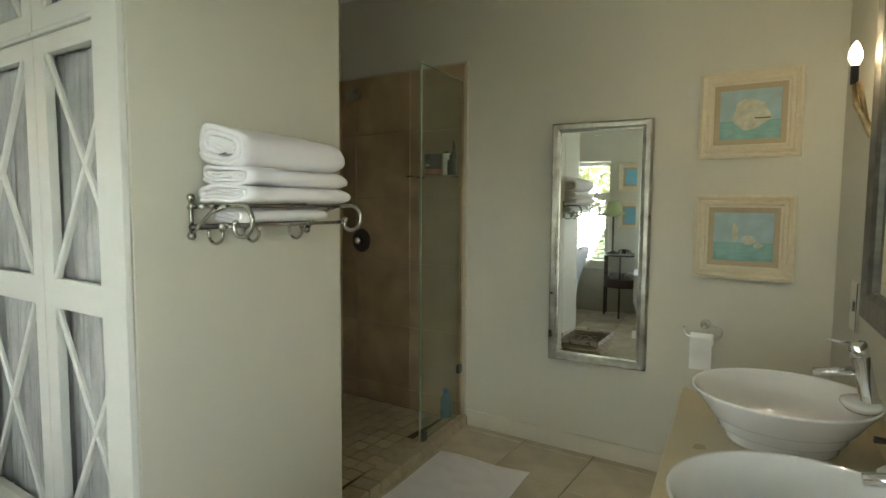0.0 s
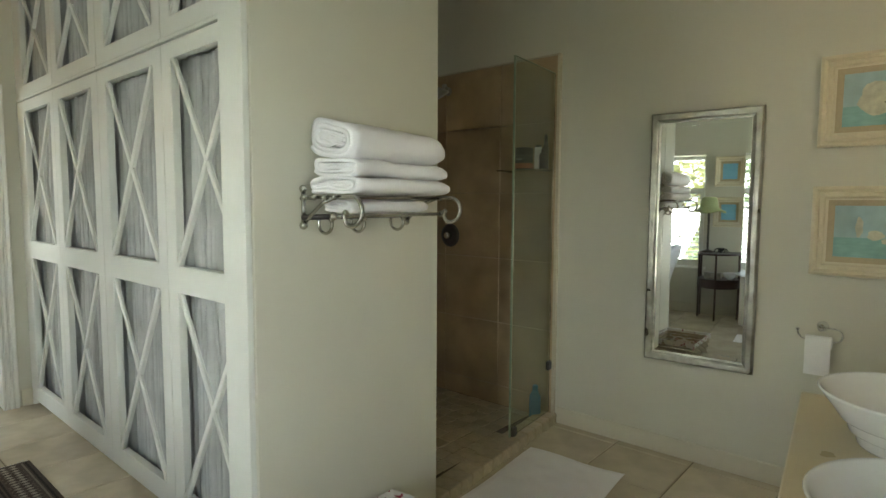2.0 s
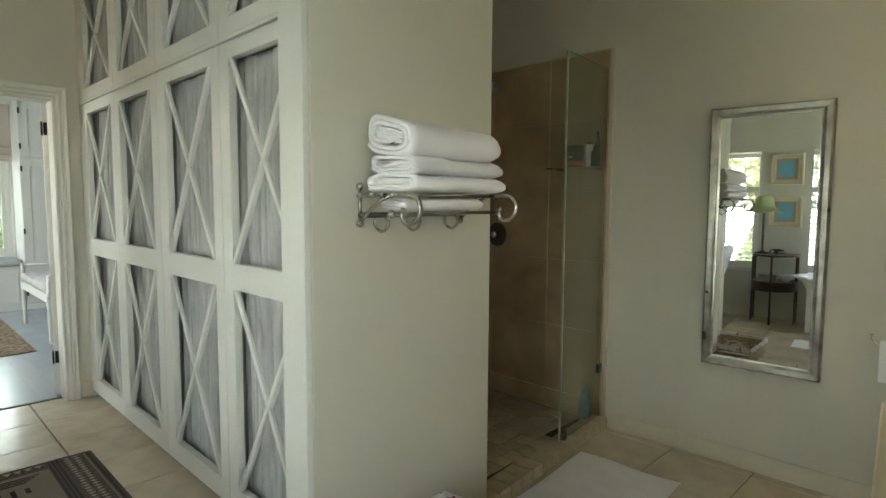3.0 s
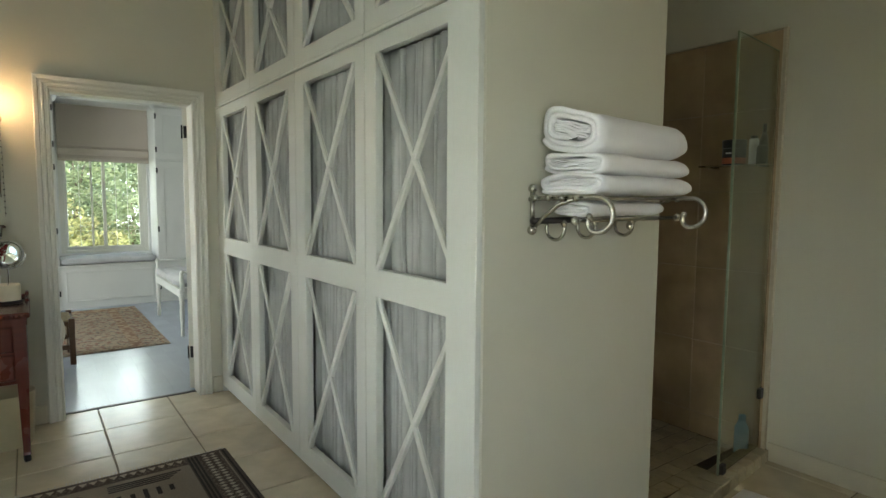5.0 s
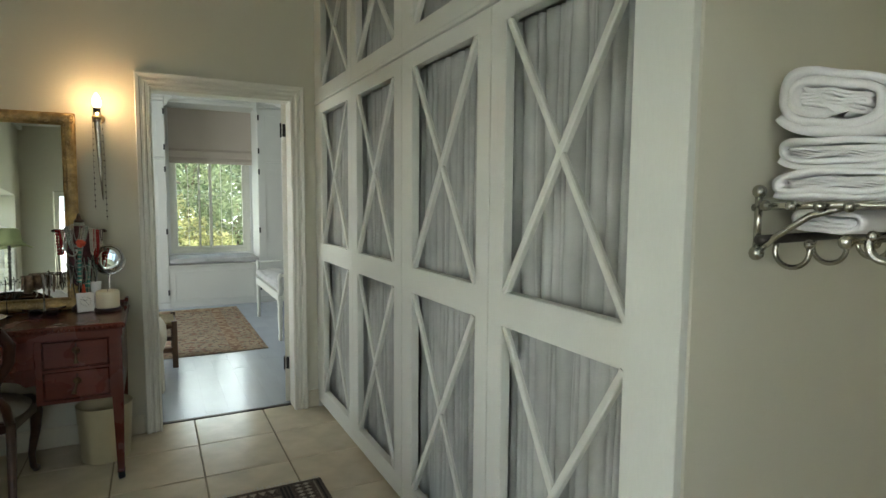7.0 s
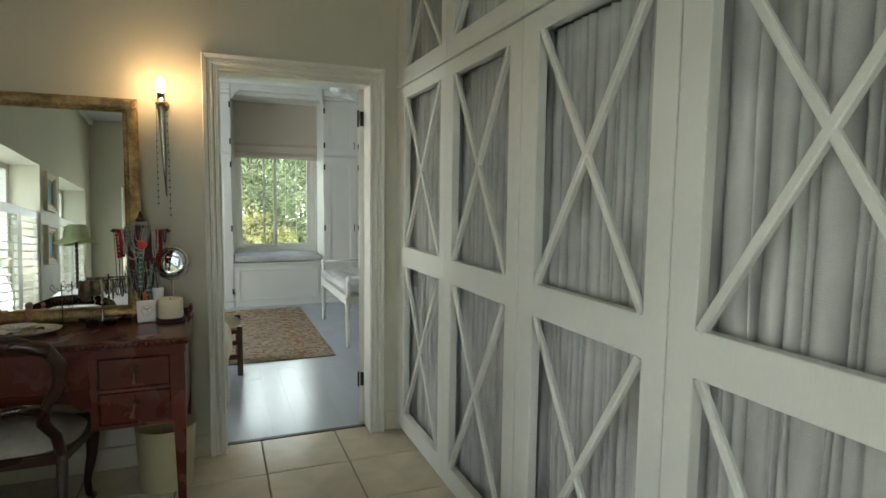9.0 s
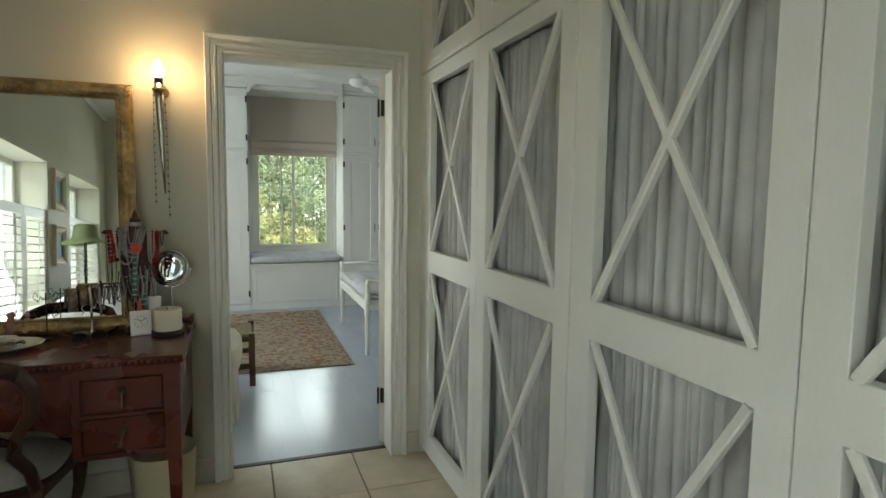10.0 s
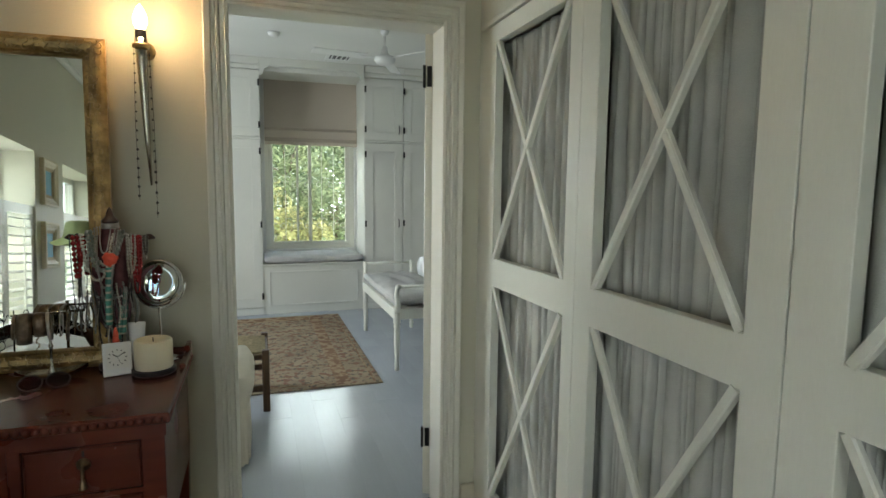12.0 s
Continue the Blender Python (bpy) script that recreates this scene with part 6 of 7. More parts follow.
# ---- balloon-back chair at the dressing table ----
ch = thing("dressing_chair", "dark carved balloon-back chair with a cream upholstered seat", "chair", pose(1.245, -0.285, 0, 0, 0, 90) @ Matrix.Diagonal((1.0, 1.0, 0.965, 1.0)))
# local: y towards the back is negative x of the table, so the chair faces the table along +y
prism_pts = [(-0.21, 0.24), (0.21, 0.24), (0.245, 0.05), (0.20, -0.20), (-0.20, -0.20), (-0.245, 0.05)]
bm = bmesh.new()
prism(bm, prism_pts, 0.375, 0.425)
bmesh.ops.bevel(bm, geom=list(bm.edges), offset=0.008, segments=2, affect="EDGES")
part("seat_rail", bm, DARKWOOD, ch)


def pad_top(u, v):
    a = 2 * math.pi * u
    rx, ry = 0.225, 0.215
    k = v
    c, s = math.cos(a), math.sin(a)
    x = rx * k * (abs(c) ** 0.7) * (1 if c > 0 else -1)
    y = 0.02 + ry * k * (abs(s) ** 0.7) * (1 if s > 0 else -1)
    return (x, y, 0.426 + 0.055 * (1 - k ** 4) + (0.0 if v < 1 else 0.0))


part("seat", sheet(bmesh.new(), 40, 10, pad_top), UPHOL, ch, "cream damask seat pad", None, True)
for s in (-1, 1):
    bm = tube(bmesh.new(), [(s * 0.195, 0.215, 0.40), (s * 0.212, 0.235, 0.33), (s * 0.205, 0.232, 0.22), (s * 0.188, 0.205, 0.11), (s * 0.190, 0.215, 0.04), (s * 0.200, 0.240, 0.012)], [0.028, 0.030, 0.022, 0.016, 0.015, 0.019], 10)
    part("front_leg", bm, DARKWOOD, ch, "", None, True)
    bm = tube(bmesh.new(), [(s * 0.185, -0.185, 0.42), (s * 0.185, -0.20, 0.25), (s * 0.19, -0.25, 0.10), (s * 0.195, -0.30, 0.012)], [0.021, 0.019, 0.016, 0.014], 10)
    part("back_leg", bm, DARKWOOD, ch, "", None, True)
    bm = tube(bmesh.new(), [(s * 0.185, -0.185, 0.41), (s * 0.175, -0.21, 0.50), (s * 0.140, -0.225, 0.56), (s * 0.150, -0.235, 0.62), (s * 0.205, -0.255, 0.72), (s * 0.215, -0.275, 0.80), (s * 0.18, -0.295, 0.865), (s * 0.10, -0.305, 0.895), (0, -0.308, 0.90)],
              [0.020, 0.020, 0.023, 0.020, 0.022, 0.024, 0.027, 0.030, 0.032], 10)
    part("back_frame", bm, DARKWOOD, ch, "curved balloon back", None, True)
part("back_splat", tube(bmesh.new(), [(-0.15, -0.232, 0.605), (-0.07, -0.24, 0.63), (0, -0.242, 0.62), (0.07, -0.24, 0.63), (0.15, -0.232, 0.605)], [0.012, 0.020, 0.026, 0.020, 0.012], 8), DARKWOOD, ch, "", None, True)

# ---- lamp table and armchair by the south windows ----
lt = thing("washstand", "dark wood bow-fronted washstand with a lower drawer", "table", pose(3.93, -0.62, 0) @ Matrix.Diagonal((0.76, 0.9, 1.0, 1.0)))
half = [(0.30 * math.cos(a), 0.30 * math.sin(a)) for a in [math.pi * k / 16 for k in range(17)]]
part("top", prism(bmesh.new(), [(x * 1.03, y * 0.95 - 0.10) for x, y in half] + [(-0.31, -0.29), (0.31, -0.29)], 0.765, 0.785), DARKWOOD, lt)
part("drawer_case", prism(bmesh.new(), [(x, y * 0.9 - 0.10) for x, y in half] + [(-0.30, -0.28), (0.30, -0.28)], 0.375, 0.48), DARKWOOD, lt)
for x, y in ((-0.285, -0.10), (0.285, -0.10), (0.0, 0.158), (-0.285, -0.265), (0.285, -0.265)):
    part("leg", B(((x - 0.014, y - 0.014, 0.0), (x + 0.014, y + 0.014, 0.764)), bev=0.003), DARKWOOD, lt)
lp = thing("table_lamp", "table lamp with a green hat-shaped shade on a twisted dark stem", "lamp", pose(3.80, -0.70, 0.785))
bm = lathe(bmesh.new(), [(0.075, 0), (0.075, 0.012), (0.03, 0.025), (0.012, 0.04)], seg=20)
part("base", bm, DARKMETAL, lp, "", None, True)
bm = bmesh.new()
for o in (0, math.pi):
    tube(bm, [(0.007 * math.cos(k * 0.55 + o), 0.007 * math.sin(k * 0.55 + o), 0.03 + 0.43 * k / 60) for k in range(61)], 0.008, 6)
part("stem", bm, DARKMETAL, lp, "twisted dark stem", None, True)
bm = bmesh.new()
seg = 40
rings = []
for r, z in ((0.0, 0.655), (0.06, 0.652), (0.082, 0.635), (0.095, 0.55), (0.105, 0.525), (0.155, 0.490), (0.185, 0.480)):
    rings.append([bm.verts.new((r * math.cos(2 * math.pi * k / seg), r * math.sin(2 * math.pi * k / seg), z + (0.015 * math.sin(3 * 2 * math.pi * k / seg) if r > 0.12 else 0))) for k in range(seg)])
for a, b in zip(rings, rings[1:]):
    for k in range(seg):
        bm.faces.new((a[k], a[(k + 1) % seg], b[(k + 1) % seg], b[k]))
bmesh.ops.remove_doubles(bm, verts=bm.verts, dist=1e-5)
bmesh.ops.solidify(bm, geom=bm.faces[:], thickness=0.004)
part("shade", bm, HAT, lp, "sage green brimmed hat shade", None, True)
part("sleeve", lathe(bmesh.new(), [(0.012, 0.45), (0.012, 0.64)], seg=10), DARKMETAL, lp)
pl = thing("pot_plant", "small dark spiky ornament on the washstand", "ornament", pose(3.95, -0.66, 0.785))
bm = bmesh.new()
for k in range(7):
    a = 2 * math.pi * k / 7
    tube(bm, [(0, 0, 0.005), (0.03 * math.cos(a), 0.03 * math.sin(a), 0.055), (0.065 * math.cos(a), 0.065 * math.sin(a), 0.045), (0.08 * math.cos(a), 0.08 * math.sin(a), 0.01)], [0.012, 0.008, 0.006, 0.003], 6)
part("frond", bm, BLACKIRON, pl, "", None, True)
bx = thing("trinket_box", "small silver box on the drawer shelf of the washstand", "box", pose(3.88, -0.62, 0.48))
part("body", B(((-0.09, -0.05, 0), (0.09, 0.05, 0.055)), bev=0.006), SILVERLEAF, bx)
part("lid", B(((-0.092, -0.052, 0.056), (0.092, 0.052, 0.075)), bev=0.006), SILVERLEAF, bx)
wb_ = thing("bowl", "white china bowl on the washstand shelf", "bowl", pose(4.06, -0.64, 0.48) @ Matrix.Diagonal((0.7, 0.7, 1.0, 1.0)))
part("body", lathe(bmesh.new(), [(0.04, 0), (0.08, 0.03), (0.115, 0.075), (0.112, 0.077), (0.07, 0.03), (0, 0.015)], seg=28), CERAMIC, wb_, "", None, True)
ac = thing("slipper_chair", "armchair in a loose white cotton cover with dark turned feet", "armchair", pose(3.02, -0.52, 0, 0, 0, 0))
part("seat", cushion(bmesh.new(), (-0.40, -0.36, 0.14), (0.28, 0.36, 0.46), 0.25, 8, 1.0), WHITECLOTH, ac, "", None, True)
bm = bmesh.new()


def backshape(u, v):
    a = 2 * math.pi * u
    z = 0.16 + 0.72 * v
    th = 0.075 - 0.02 * v
    w = 0.36 - 0.02 * (v ** 6) - 0.10 * max(0, v - 0.8) / 0.2
    c, s = math.cos(a), math.sin(a)
    end = 1.0 if v < 0.92 else math.sqrt(max(0.02, 1 - ((v - 0.92) / 0.08) ** 2))
    return (0.24 + 0.22 * v ** 1.3 + th * end * (abs(c) ** 0.6) * (1 if c > 0 else -1), w * end * (abs(s) ** 0.6) * (1 if s > 0 else -1), z)


part("backrest", sheet(bm, 32, 20, backshape), WHITECLOTH, ac, "", None, True)
for s in (-1, 1):
    part("arm", cushion(bmesh.new(), (-0.36, s * 0.30 - 0.07, 0.16), (0.26, s * 0.30 + 0.07, 0.60), 0.15, 6, s), WHITECLOTH, ac, "", None, True)
    for x in (-0.33, 0.24):
        part("foot", lathe(bmesh.new(), [(0.014, 0), (0.022, 0.03), (0.02, 0.08), (0.028, 0.16)], pose(x, s * 0.30, 0), 12), DARKWOOD, ac, "dark turned foot", None, True)

tub = thing("bathtub", "white freestanding oval bathtub below the shuttered window", "bathtub", pose(4.93, -0.46, 0))
part("shell", lathe(bmesh.new(), [(0.60, 0.0), (0.62, 0.012), (0.70, 0.20), (0.80, 0.40), (0.90, 0.535), (0.975, 0.565), (1.0, 0.575), (1.0, 0.588), (0.975, 0.594), (0.90, 0.580), (0.80, 0.42), (0.66, 0.20), (0.52, 0.13), (0.0, 0.12)], seg=64, squash=(0.80, 0.36)), CERAMIC, tub, "", None, True)
part("waste", lathe(bmesh.new(), [(0.030, 0.121), (0.028, 0.127), (0.0, 0.128)], pose(0.2, 0, 0), 18), BRIGHT, tub, "chrome waste")
tmat = sheet(bmesh.new(), 20, 24, lambda u, v: (4.24 + 0.55 * u, 0.12 + 0.36 * v, 0.004 + (0.010 + 0.006 * abs(noise.noise(Vector((u * 4, v * 4, 8))))) * min(1, 12 * u, 12 * (1 - u), 12 * v, 12 * (1 - v))))
tagged(part("bath_mat", tmat, TOWEL, None, "", None, True), "small white cotton mat on the tiles beside the bathtub", "bath mat")

# ---- bedroom things ----
bed_rug = thing("bedroom_carpet", "faded tan and rust patterned wool carpet on the boards", "rug", pose(-2.1, 0.5, 0.002))
part("ground", B(((-1.15, -1.3, 0), (1.15, 0.92, 0.007)), bev=0.002), PERSIAN, bed_rug)
bm = B(((-1.12, 0.60, 0.0065), (1.12, 0.70, 0.0078)), ((-1.12, 0.86, 0.0065), (1.12, 0.875, 0.0078)), ((1.06, -1.25, 0.0065), (1.075, 0.59, 0.0078)), ((-1.075, -1.25, 0.0065), (-1.06, 0.59, 0.0078)))
part("band", bm, PERSIAN_RED, bed_rug, "rust coloured border band")
part("band", B(((-1.13, -1.25, 0.0065), (-0.95, 0.59, 0.0076))), PERSIAN_RED, bed_rug)

bench = thing("bed_bench", "white painted bench with turned legs and a grey cushion", "bench", pose(-1.83, 1.80, 0))
LEGP = [(0.014, 0), (0.020, 0.012), (0.016, 0.03), (0.022, 0.05), (0.017, 0.07), (0.024, 0.25), (0.020, 0.33), (0.028, 0.345), (0.022, 0.36), (0.028, 0.375), (0.026, 0.45)]
for x in (-0.64, 0.64):
    for y in (-0.22, 0.24):
        part("leg", lathe(bmesh.new(), LEGP, pose(x, y, 0), 14), JOINERY, bench, "", None, True)
part("seat_frame", B(((-0.66, -0.245, 0.40), (0.66, -0.205, 0.48)), ((-0.66, 0.225, 0.40), (0.66, 0.265, 0.48)), ((-0.66, -0.205, 0.40), (-0.62, 0.225, 0.48)), ((0.62, -0.205, 0.40), (0.66, 0.225, 0.48)), ((-0.62, -0.205, 0.44), (0.62, 0.225, 0.475)), bev=0.004), JOINERY, bench)
for x, s in ((-0.65, -1), (0.65, 1)):
    for y in (-0.22, 0.24):
        bm = tube(bmesh.new(), [(x, y, 0.46), (x + s * 0.01, y, 0.53), (x - s * 0.02, y, 0.60), (x + s * 0.02, y, 0.655), (x + s * 0.055, y, 0.665)], [0.026, 0.022, 0.018, 0.02, 0.014], 10)
        part("arm_post", bm, JOINERY, bench, "", None, True)
    part("arm_rail", tube(bmesh.new(), [(x + s * 0.03, -0.22, 0.655), (x + s * 0.03, 0.24, 0.655)], 0.013, 8), JOINERY, bench, "", None, True)
bc = tagged(part("bench_cushion", cushion(bmesh.new(), (-0.62, -0.24, 0.0), (0.62, 0.25, 0.125), 0.45, 14, 2.0, 0.012), GREYCLOTH, None, "", pose(-1.83, 1.80, 0.47), True), "grey linen cushion lying on the bench", "cushion")
bed = thing("bed", "bed with rumpled white bedding and dark feet", "bed", pose(-1.75, 3.2, 0))
part("base", B(((-0.85, -0.98, 0.16), (0.85, 1.08, 0.34)), bev=0.02), WHITECLOTH, bed)
for x in (-0.78, 0.78):
    part("foot", lathe(bmesh.new(), [(0.03, 0), (0.035, 0.02), (0.03, 0.16)], pose(x, -0.9, 0), 12), BLACKPL, bed)
part("mattress", B(((-0.85, -0.98, 0.345), (0.85, 1.08, 0.56)), bev=0.05), WHITECLOTH, bed)
part("duvet", cushion(bmesh.new(), (-0.92, -1.05, 0.42), (0.92, 0.7, 0.74), 0.35, 20, 5.0, 0.02), WHITECLOTH, bed, "rumpled white duvet", None, True)

st = thing("footstool", "walnut footstool with a woven rush seat", "stool", pose(-0.88, 0.40, 0))
for x in (-0.22, 0.22):
    for y in (-0.22, 0.22):
        part("leg", B(((x - 0.021, y - 0.021, 0), (x + 0.021, y + 0.021, 0.39)), bev=0.004), STOOLWOOD, st)
part("stretcher", B(((-0.20, -0.235, 0.10), (0.20, -0.205, 0.14)), ((-0.20, 0.205, 0.10), (0.20, 0.235, 0.14)), ((-0.235, -0.20, 0.13), (-0.205, 0.20, 0.17)), ((0.205, -0.20, 0.13), (0.235, 0.20, 0.17)), bev=0.004), STOOLWOOD, st)
part("seat_rail", B(((-0.20, -0.235, 0.33), (0.20, -0.205, 0.365)), ((-0.20, 0.205, 0.33), (0.20, 0.235, 0.365)), ((-0.235, -0.20, 0.33), (-0.205, 0.20, 0.365)), ((0.205, -0.20, 0.33), (0.235, 0.20, 0.365)), bev=0.006), STOOLWOOD, st)
bm = bmesh.new()
for k in range(24):
    x = -0.20 + 0.40 * (k + 0.5) / 24
    tube(bm, [(x, -0.22, 0.368), (x, -0.08, 0.374 + 0.004 * (k % 2)), (x, 0.08, 0.374 - 0.004 * (k % 2)), (x, 0.22, 0.368)], 0.0088, 6)
part("rush_seat", bm, RUSH, st, "woven rush seat", None, True)

arm = thing("armchair", "slipcovered armchair with rolled arms and a long skirt", "armchair", pose(-0.22, 0.105, 0) @ Matrix.Diagonal((1.0, 1.0, 0.78, 1.0)))


def rolled(u, v):
    a = 2 * math.pi * u
    if v < 0.55:
        z, r = 0.02 + v / 0.55 * 0.38, 1.0 + 0.10 * (1 - v / 0.55)
    else:
        t = (v - 0.55) / 0.45
        z, r = 0.40 + 0.20 * t, 1.0 + 0.55 * math.sin(math.pi * min(1, t * 0.75 + 0.05)) - 1.2 * max(0, t - 0.75)
    c, s = math.cos(a), math.sin(a)
    fold = 1 + 0.03 * math.sin(24 * u * math.pi) * (1 - min(1, v * 1.6))
    return (0.30 * (abs(c) ** 0.45) * (1 if c > 0 else -1) * fold, 0.365 + 0.055 * r * (abs(s) ** 0.6) * (1 if s > 0 else -1) * fold, z)


for s in (1, -1):
    bm = sheet(bmesh.new(), 72, 26, rolled)
    bmesh.ops.contextual_create(bm, geom=[e for e in bm.edges if e.is_boundary and all(v.co.z > 0.5 for v in e.verts)])
    part("arm", bm, SLIP, arm, "", pose(0, 0, 0, 0, 0, 0 if s > 0 else 180), True)
part("seat", cushion(bmesh.new(), (-0.30, -0.33, 0.02), (0.30, 0.33, 0.46), 0.15, 8, 2.0), SLIP, arm, "", None, True)

fan = thing("ceiling_fan", "white three-bladed ceiling fan", "ceiling fan", pose(-1.97, 1.66, H2))
part("canopy", lathe(bmesh.new(), [(0.035, 0), (0.035, -0.03), (0.022, -0.05), (0.012, -0.055)], seg=20), WHITEPL, fan, "", None, True)
part("rod", lathe(bmesh.new(), [(0.011, -0.05), (0.011, -0.16)], seg=12), WHITEPL, fan)
part("motor", lathe(bmesh.new(), [(0.018, -0.14), (0.028, -0.19), (0.045, -0.215), (0.088, -0.225), (0.092, -0.25), (0.078, -0.275), (0.045, -0.29), (0.0, -0.295)], seg=32), WHITEPL, fan, "", None, True)
for k in range(3):
    m = pose(0, 0, -0.235, 0, 0, 278 + 120 * k)
    bl = part("blade", B(((0.17, -0.055, -0.003), (0.62, 0.055, 0.003)), bev=0.002), WHITEPL, fan, "", m @ pose(0, 0, 0, 10, 0, 0))
    part("bracket", B(((0.07, -0.018, -0.006), (0.22, 0.018, -0.0032)), bev=0.001), WHITEPL, bl)
vt = thing("ceiling_vent", "square white ceiling air vent", "vent", pose(-3.12, 1.44, H2))
part("frame", B(((-0.14, -0.14, -0.012), (-0.10, 0.14, 0)), ((0.10, -0.14, -0.012), (0.14, 0.14, 0)), ((-0.10, -0.14, -0.012), (0.10, -0.10, 0)), ((-0.10, 0.10, -0.012), (0.10, 0.14, 0)), bev=0.003), WHITEPL, vt)
part("backing", B(((-0.10, -0.10, -0.003), (0.10, 0.10, -0.001))), BLACKPL, vt)
for k in range(4):
    part("slat", B(((-0.10, -0.012, -0.001), (0.10, 0.012, 0.001))), WHITEPL, vt, "", pose(0, -0.075 + 0.05 * k, -0.007, 25, 0, 0))
sd = thing("smoke_detector", "round white ceiling smoke detector", "smoke detector", pose(-2.39, 0.77, H2))
part("body", lathe(bmesh.new(), [(0.05, 0), (0.05, -0.016), (0.038, -0.03), (0.0, -0.032)], seg=28), WHITEPL, sd, "", None, True)

# ---- garden ----
bm = bmesh.new()
prism(bm, [(-400, -400), (400, -400), (400, 400), (-400, 400)], -0.6, -0.35)
setting("ground", bm, LAWN, "green lawn round the house")

# Emissive sheet added for bright sky and haze; also lights leaves and bedroom floor.
GLOW_WEST = material("glowing pale backdrop", (0.75, 0.80, 0.68), 1.0, var=0.05, grain=0.4, bump=0, emit=(0.84, 0.94, 1.0), power=1.55)
setting("backdrop", B(((-36.2, -40, -0.35), (-36, 45, 18))), GLOW_WEST, "glowing pale backdrop standing in for bright sky and distance beyond the garden")
# Emissive sheet added so the south windows read white behind their shutters.
GLOW_SOUTH = material("glowing white backdrop", (0.80, 0.82, 0.80), 1.0, var=0.04, grain=0.4, bump=0, emit=(0.95, 0.98, 0.97), power=2.3)
setting("backdrop_south", B(((-36, -40.2, -0.35), (45, -40, 14))), GLOW_SOUTH, "glowing white backdrop standing in for window glare beyond the south lawn")


def leaves(rnd, centre, radii, n, size):
    """A crown of many small two-faced leaves gathered into clumps."""
    vs, fs = [], []
    clumps = []
    for _ in range(max(6, n // 60)):
        d = Vector((rnd.gauss(0, 1), rnd.gauss(0, 1), rnd.gauss(0, 1))).normalized()
        clumps.append((Vector(centre) + Vector((d.x * radii[0], d.y * radii[1], d.z * radii[2])) * rnd.uniform(0.45, 1.0), rnd.uniform(0.16, 0.34) * max(radii)))
    for _ in range(n):
        c, r = rnd.choice(clumps)
        d = Vector((rnd.gauss(0, 1), rnd.gauss(0, 1), rnd.gauss(0, 1))).normalized()
        p = c + d * r * rnd.uniform(0.5, 1.0) ** 0.5
        u = Vector((rnd.gauss(0, 1), rnd.gauss(0, 1), rnd.gauss(0, 0.6))).normalized()
        w = u.orthogonal().normalized()
        s = size * rnd.uniform(0.6, 1.3)
        k = len(vs)
        vs += [tuple(p - u * s), tuple(p + w * s * 0.42), tuple(p + u * s), tuple(p - w * s * 0.42)]
        fs.append((k, k + 1, k + 2, k + 3))
    me = bpy.data.meshes.new("crown")
    me.from_pydata(vs, [], fs)
    return me


def tree(name, label, x, y, h, radii, mat, n, size, seed):
    rnd = random.Random(seed)
    t = thing(name, label, "tree" if h > 2.5 else "shrub", pose(x, y, -0.35))
    bm = tube(bmesh.new(), [(0, 0, 0), (0.05, 0.03, h * 0.3), (0.0, 0.06, h * 0.6), (0.04, 0.0, h * 0.85)], [0.05 * h / 3 + 0.02, 0.04 * h / 3 + 0.015, 0.03, 0.012], 8)
    part("trunk", bm, BARK, t, "", None, True)
    for k in range(5):
        a = rnd.uniform(0, 6.28)
        q = Vector((0.02, 0.04, h * rnd.uniform(0.3, 0.65)))
        part("limb", tube(bmesh.new(), [q, q + Vector((math.cos(a), math.sin(a), 0.7)) * radii[0] * 0.35, q + Vector((math.cos(a), math.sin(a), 0.9)) * radii[0] * 0.75], [0.025, 0.017, 0.008], 6), BARK, t, "", None, True)
    me = leaves(rnd, (0, 0, h * 0.62), radii, n, size)
    me.materials.append(mat)
    cr_ = new("crown", me)
    cr_.parent = t


GARDEN = [(-8.2, 0.2, 1.9, (0.95, 0.95, 0.9), LEAF_B, 4200, 0.05, "leafy yellow-green garden shrub beyond the window"), (-8.6, 2.1, 2.1, (0.95, 1.0, 1.0), LEAF_A, 4200, 0.055, "leafy green garden shrub beyond the window"),
          (-7.9, 1.2, 1.2, (0.7, 0.8, 0.6), LEAF_B, 3500, 0.05, "low yellow-green shrub below the window"), (-10.5, 1.2, 3.4, (1.3, 1.5, 1.4), LEAF_A, 6500, 0.065, "sunlit green garden tree"),
          (-11.0, 3.6, 3.7, (1.6, 1.6, 1.7), LEAF_A, 6000, 0.08, "leafy green garden tree"), (-11.2, -1.2, 4.0, (1.5, 1.6, 1.6), LEAF_A, 6000, 0.08, "sunlit green garden tree"),
          (-14.5, 0.9, 4.2, (2.2, 2.8, 1.6), LEAF_C, 9000, 0.09, "broad dark green garden tree"),
          (2.6, -5.0, 3.6, (1.6, 1.4, 1.5), LEAF_B, 5000, 0.075, "sunlit tree outside the south windows"), (4.6, -5.6, 3.6, (1.7, 1.4, 1.6), LEAF_A, 4500, 0.075, "green tree outside the south windows"),
          (0.6, -6.0, 4.2, (1.8, 1.5, 1.7), LEAF_A, 2400, 0.08, "green tree outside the south windows")]
for k, (x, y, h, rr, mt, n, sz, lb) in enumerate(GARDEN):
    tree("tree" if h > 2.5 else "shrub", lb, x, y, h, rr, mt, n, sz, 40 + k)

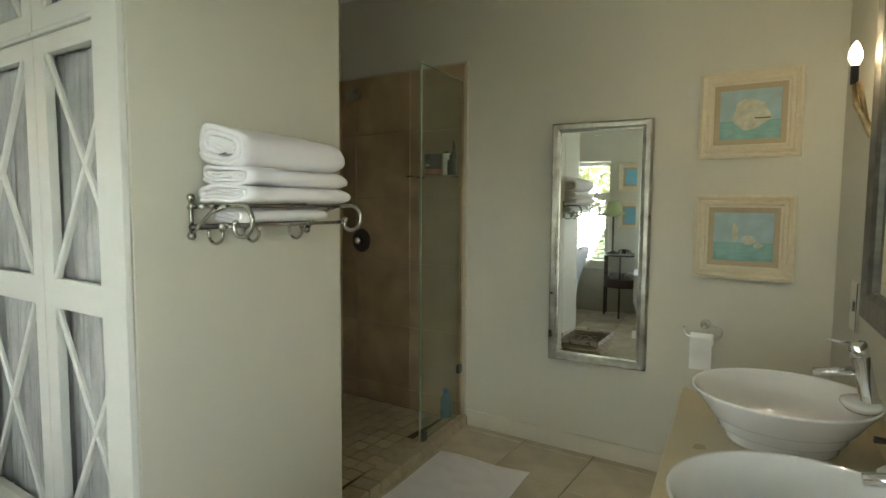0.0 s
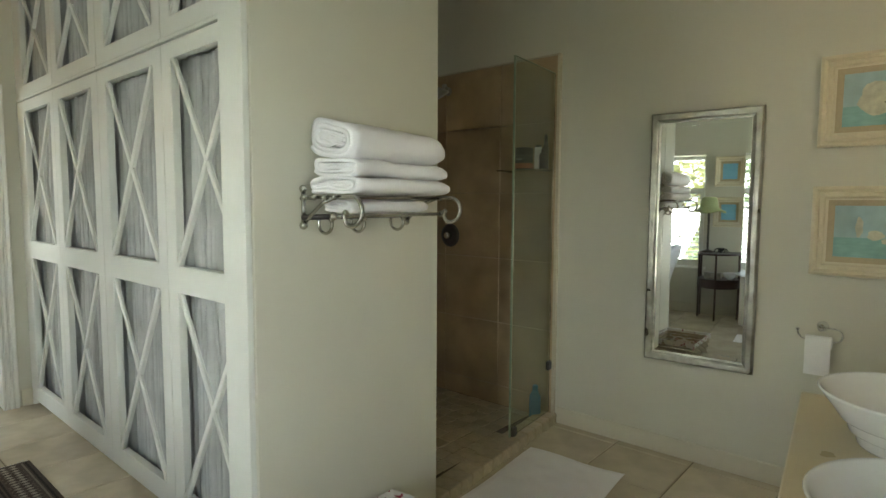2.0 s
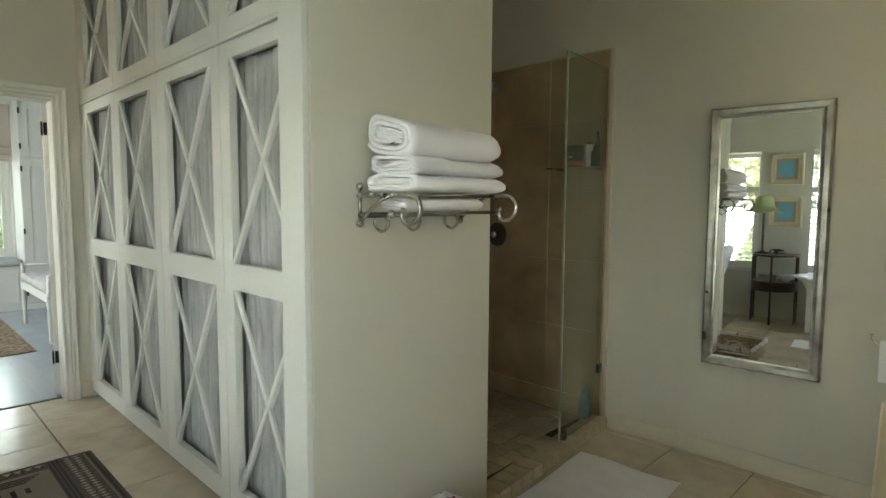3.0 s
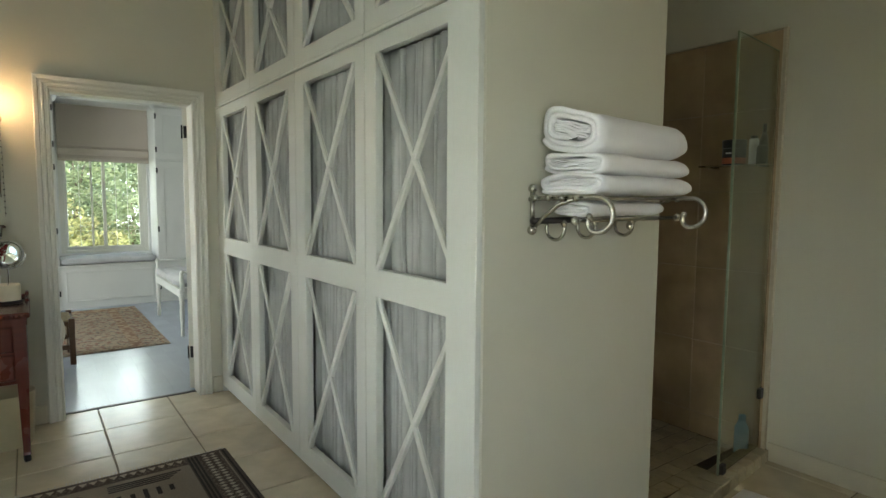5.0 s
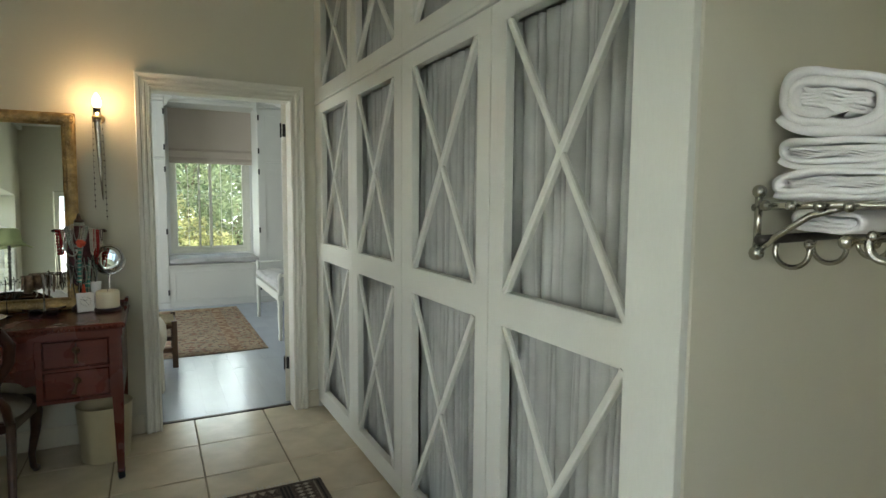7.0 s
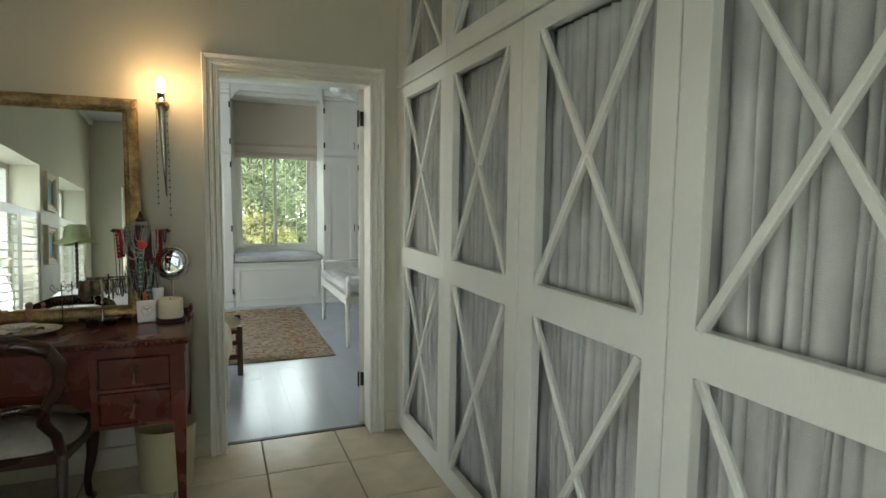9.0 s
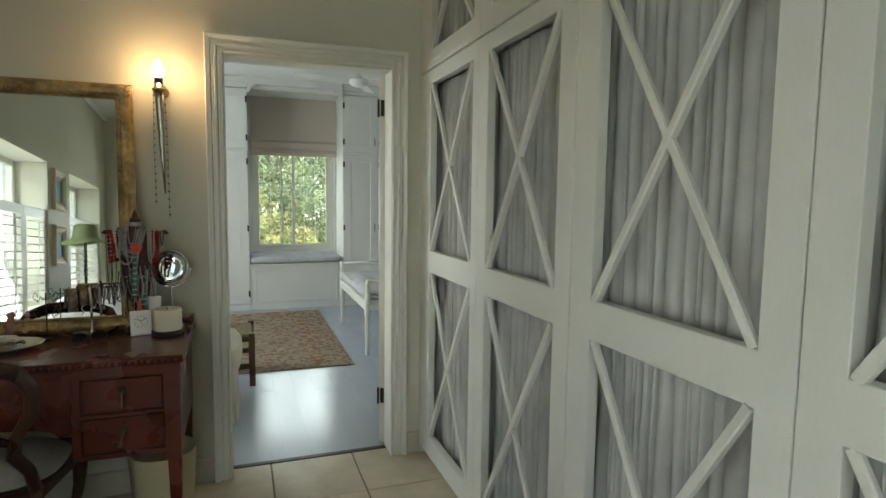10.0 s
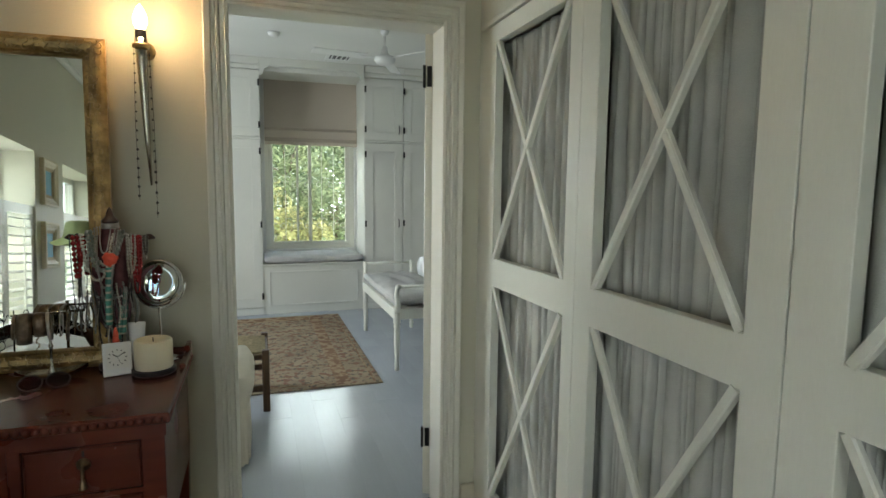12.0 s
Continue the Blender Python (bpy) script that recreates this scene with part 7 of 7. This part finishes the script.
# ---- floor and wall pieces ----
fl = setting("floor", B(((0.632, S1, -0.05), (6.0, NORTH, -0.006))), GROUT, "cream ceramic tile floor with dark joints")
XS = [0.632 + 0.418 * k for k in range(14)]
YS = sorted([0.684 - 0.42 * k for k in range(0, 5)] + [1.104 + 0.396 * k for k in range(0, 7)] + [NORTH + 0.002])
meshes = {}
for i in range(len(XS) - 1):
    for j in range(len(YS) - 1):
        w, d = XS[i + 1] - XS[i] - 0.006, YS[j + 1] - YS[j] - 0.006
        cx, cy = (XS[i] + XS[i + 1]) / 2, (YS[j] + YS[j + 1]) / 2
        if cy > 1.75 and cx < 3.5 or cx > east(cy) + 0.1:
            continue
        key = round(d, 3)
        if key not in meshes:
            ob = part("tile", B(((-w / 2, -d / 2, -0.010), (w / 2, d / 2, 0.0)), bev=0.003), TILE, fl)
            meshes[key] = ob.data
            bpy.data.objects.remove(ob)
        piece("tile", meshes[key], fl, pose(cx, cy, 0.0003 * math.sin(i * 7 + j * 3)))

flb = setting("floor_bedroom", B(((-4.2, -1.9, -0.05), (0.60, 4.4, -0.012))), PLANK, "whitewashed pale grey board floor")
ob = part("board", B(((-0.7999, -0.0692, -0.014), (0.7999, 0.0692, 0.0)), bev=0.0002), PLANK, flb)
plank = ob.data
bpy.data.objects.remove(ob)
for j in range(44):
    y = -1.80 + j * 0.1385
    for k in range(4):
        x = 0.5 - 0.8 - 1.6 * k + 0.9 * ((j * 0.37) % 1)
        if x < -4.6:
            continue
        if x + 0.798 > 0.598:
            x0 = x - 0.798
            o2 = part("board", B(((x0, -0.0692, -0.014), (0.598, 0.0692, 0.0)), bev=0.0002), PLANK, flb, "", pose(0, y, 0))
        else:
            piece("board", plank, flb, pose(x, y, 0))
            if k == 0 and x + 0.80 < 0.59:
                part("board", B(((x + 0.8003, -0.0692, -0.014), (0.598, 0.0692, 0.0)), bev=0.0002), PLANK, flb, "", pose(0, y, 0))

ob = part("tile", B(((-0.0462, -0.0462, 0.0), (0.0462, 0.0462, 0.006)), bev=0.0015), MOSAIC, curb)
stone = ob.data
bpy.data.objects.remove(ob)
rnd = random.Random(2)
for i in range(11):
    for j in range(13):
        cx, cy = 2.55 + i * 0.098, 2.30 + j * 0.098
        lim = 3.795 - 0.1016 * (cy - 1.315) - 0.125
        if cx + 0.05 > lim:
            continue
        piece("tile", stone, curb, pose(cx, cy, 0.0125 + rnd.uniform(-0.0012, 0.0012), 0, 0, rnd.uniform(-0.4, 0.4)))
ob = part("tile", B(((-0.121, -0.047, -0.056), (0.0, 0.047, 0.008)), bev=0.004), MOSAIC, kerb)
kst = ob.data
bpy.data.objects.remove(ob)
for j in range(13):
    piece("tile", kst, kerb, pose(0.002, 0.99 + j * 0.0985, 0.058 + rnd.uniform(-0.001, 0.001)))
TXS, TZS = (2.503, 2.640, 3.110, 3.527), (0.012, 0.145, 0.578, 1.012, 1.447, 1.880, 2.274)
for z0, z1 in zip(TZS, TZS[1:]):
    for x0, x1 in zip(TXS, TXS[1:]):
        part("tile", B(((x0 + 0.0015, NORTH - 0.021, z0 + 0.0015), (x1 - 0.0015, NORTH - 0.0115, z1 - 0.0015)), bev=0.0015), SHTILE, w_sh)
    for k in range(3):
        y0 = 2.25 + 0.435 * k
        part("tile", B(((2.5015, y0, z0 + 0.0015), (2.511, min(y0 + 0.432, NORTH - 0.022), z1 - 0.0015)), bev=0.0015), SHTILE, w_sh)
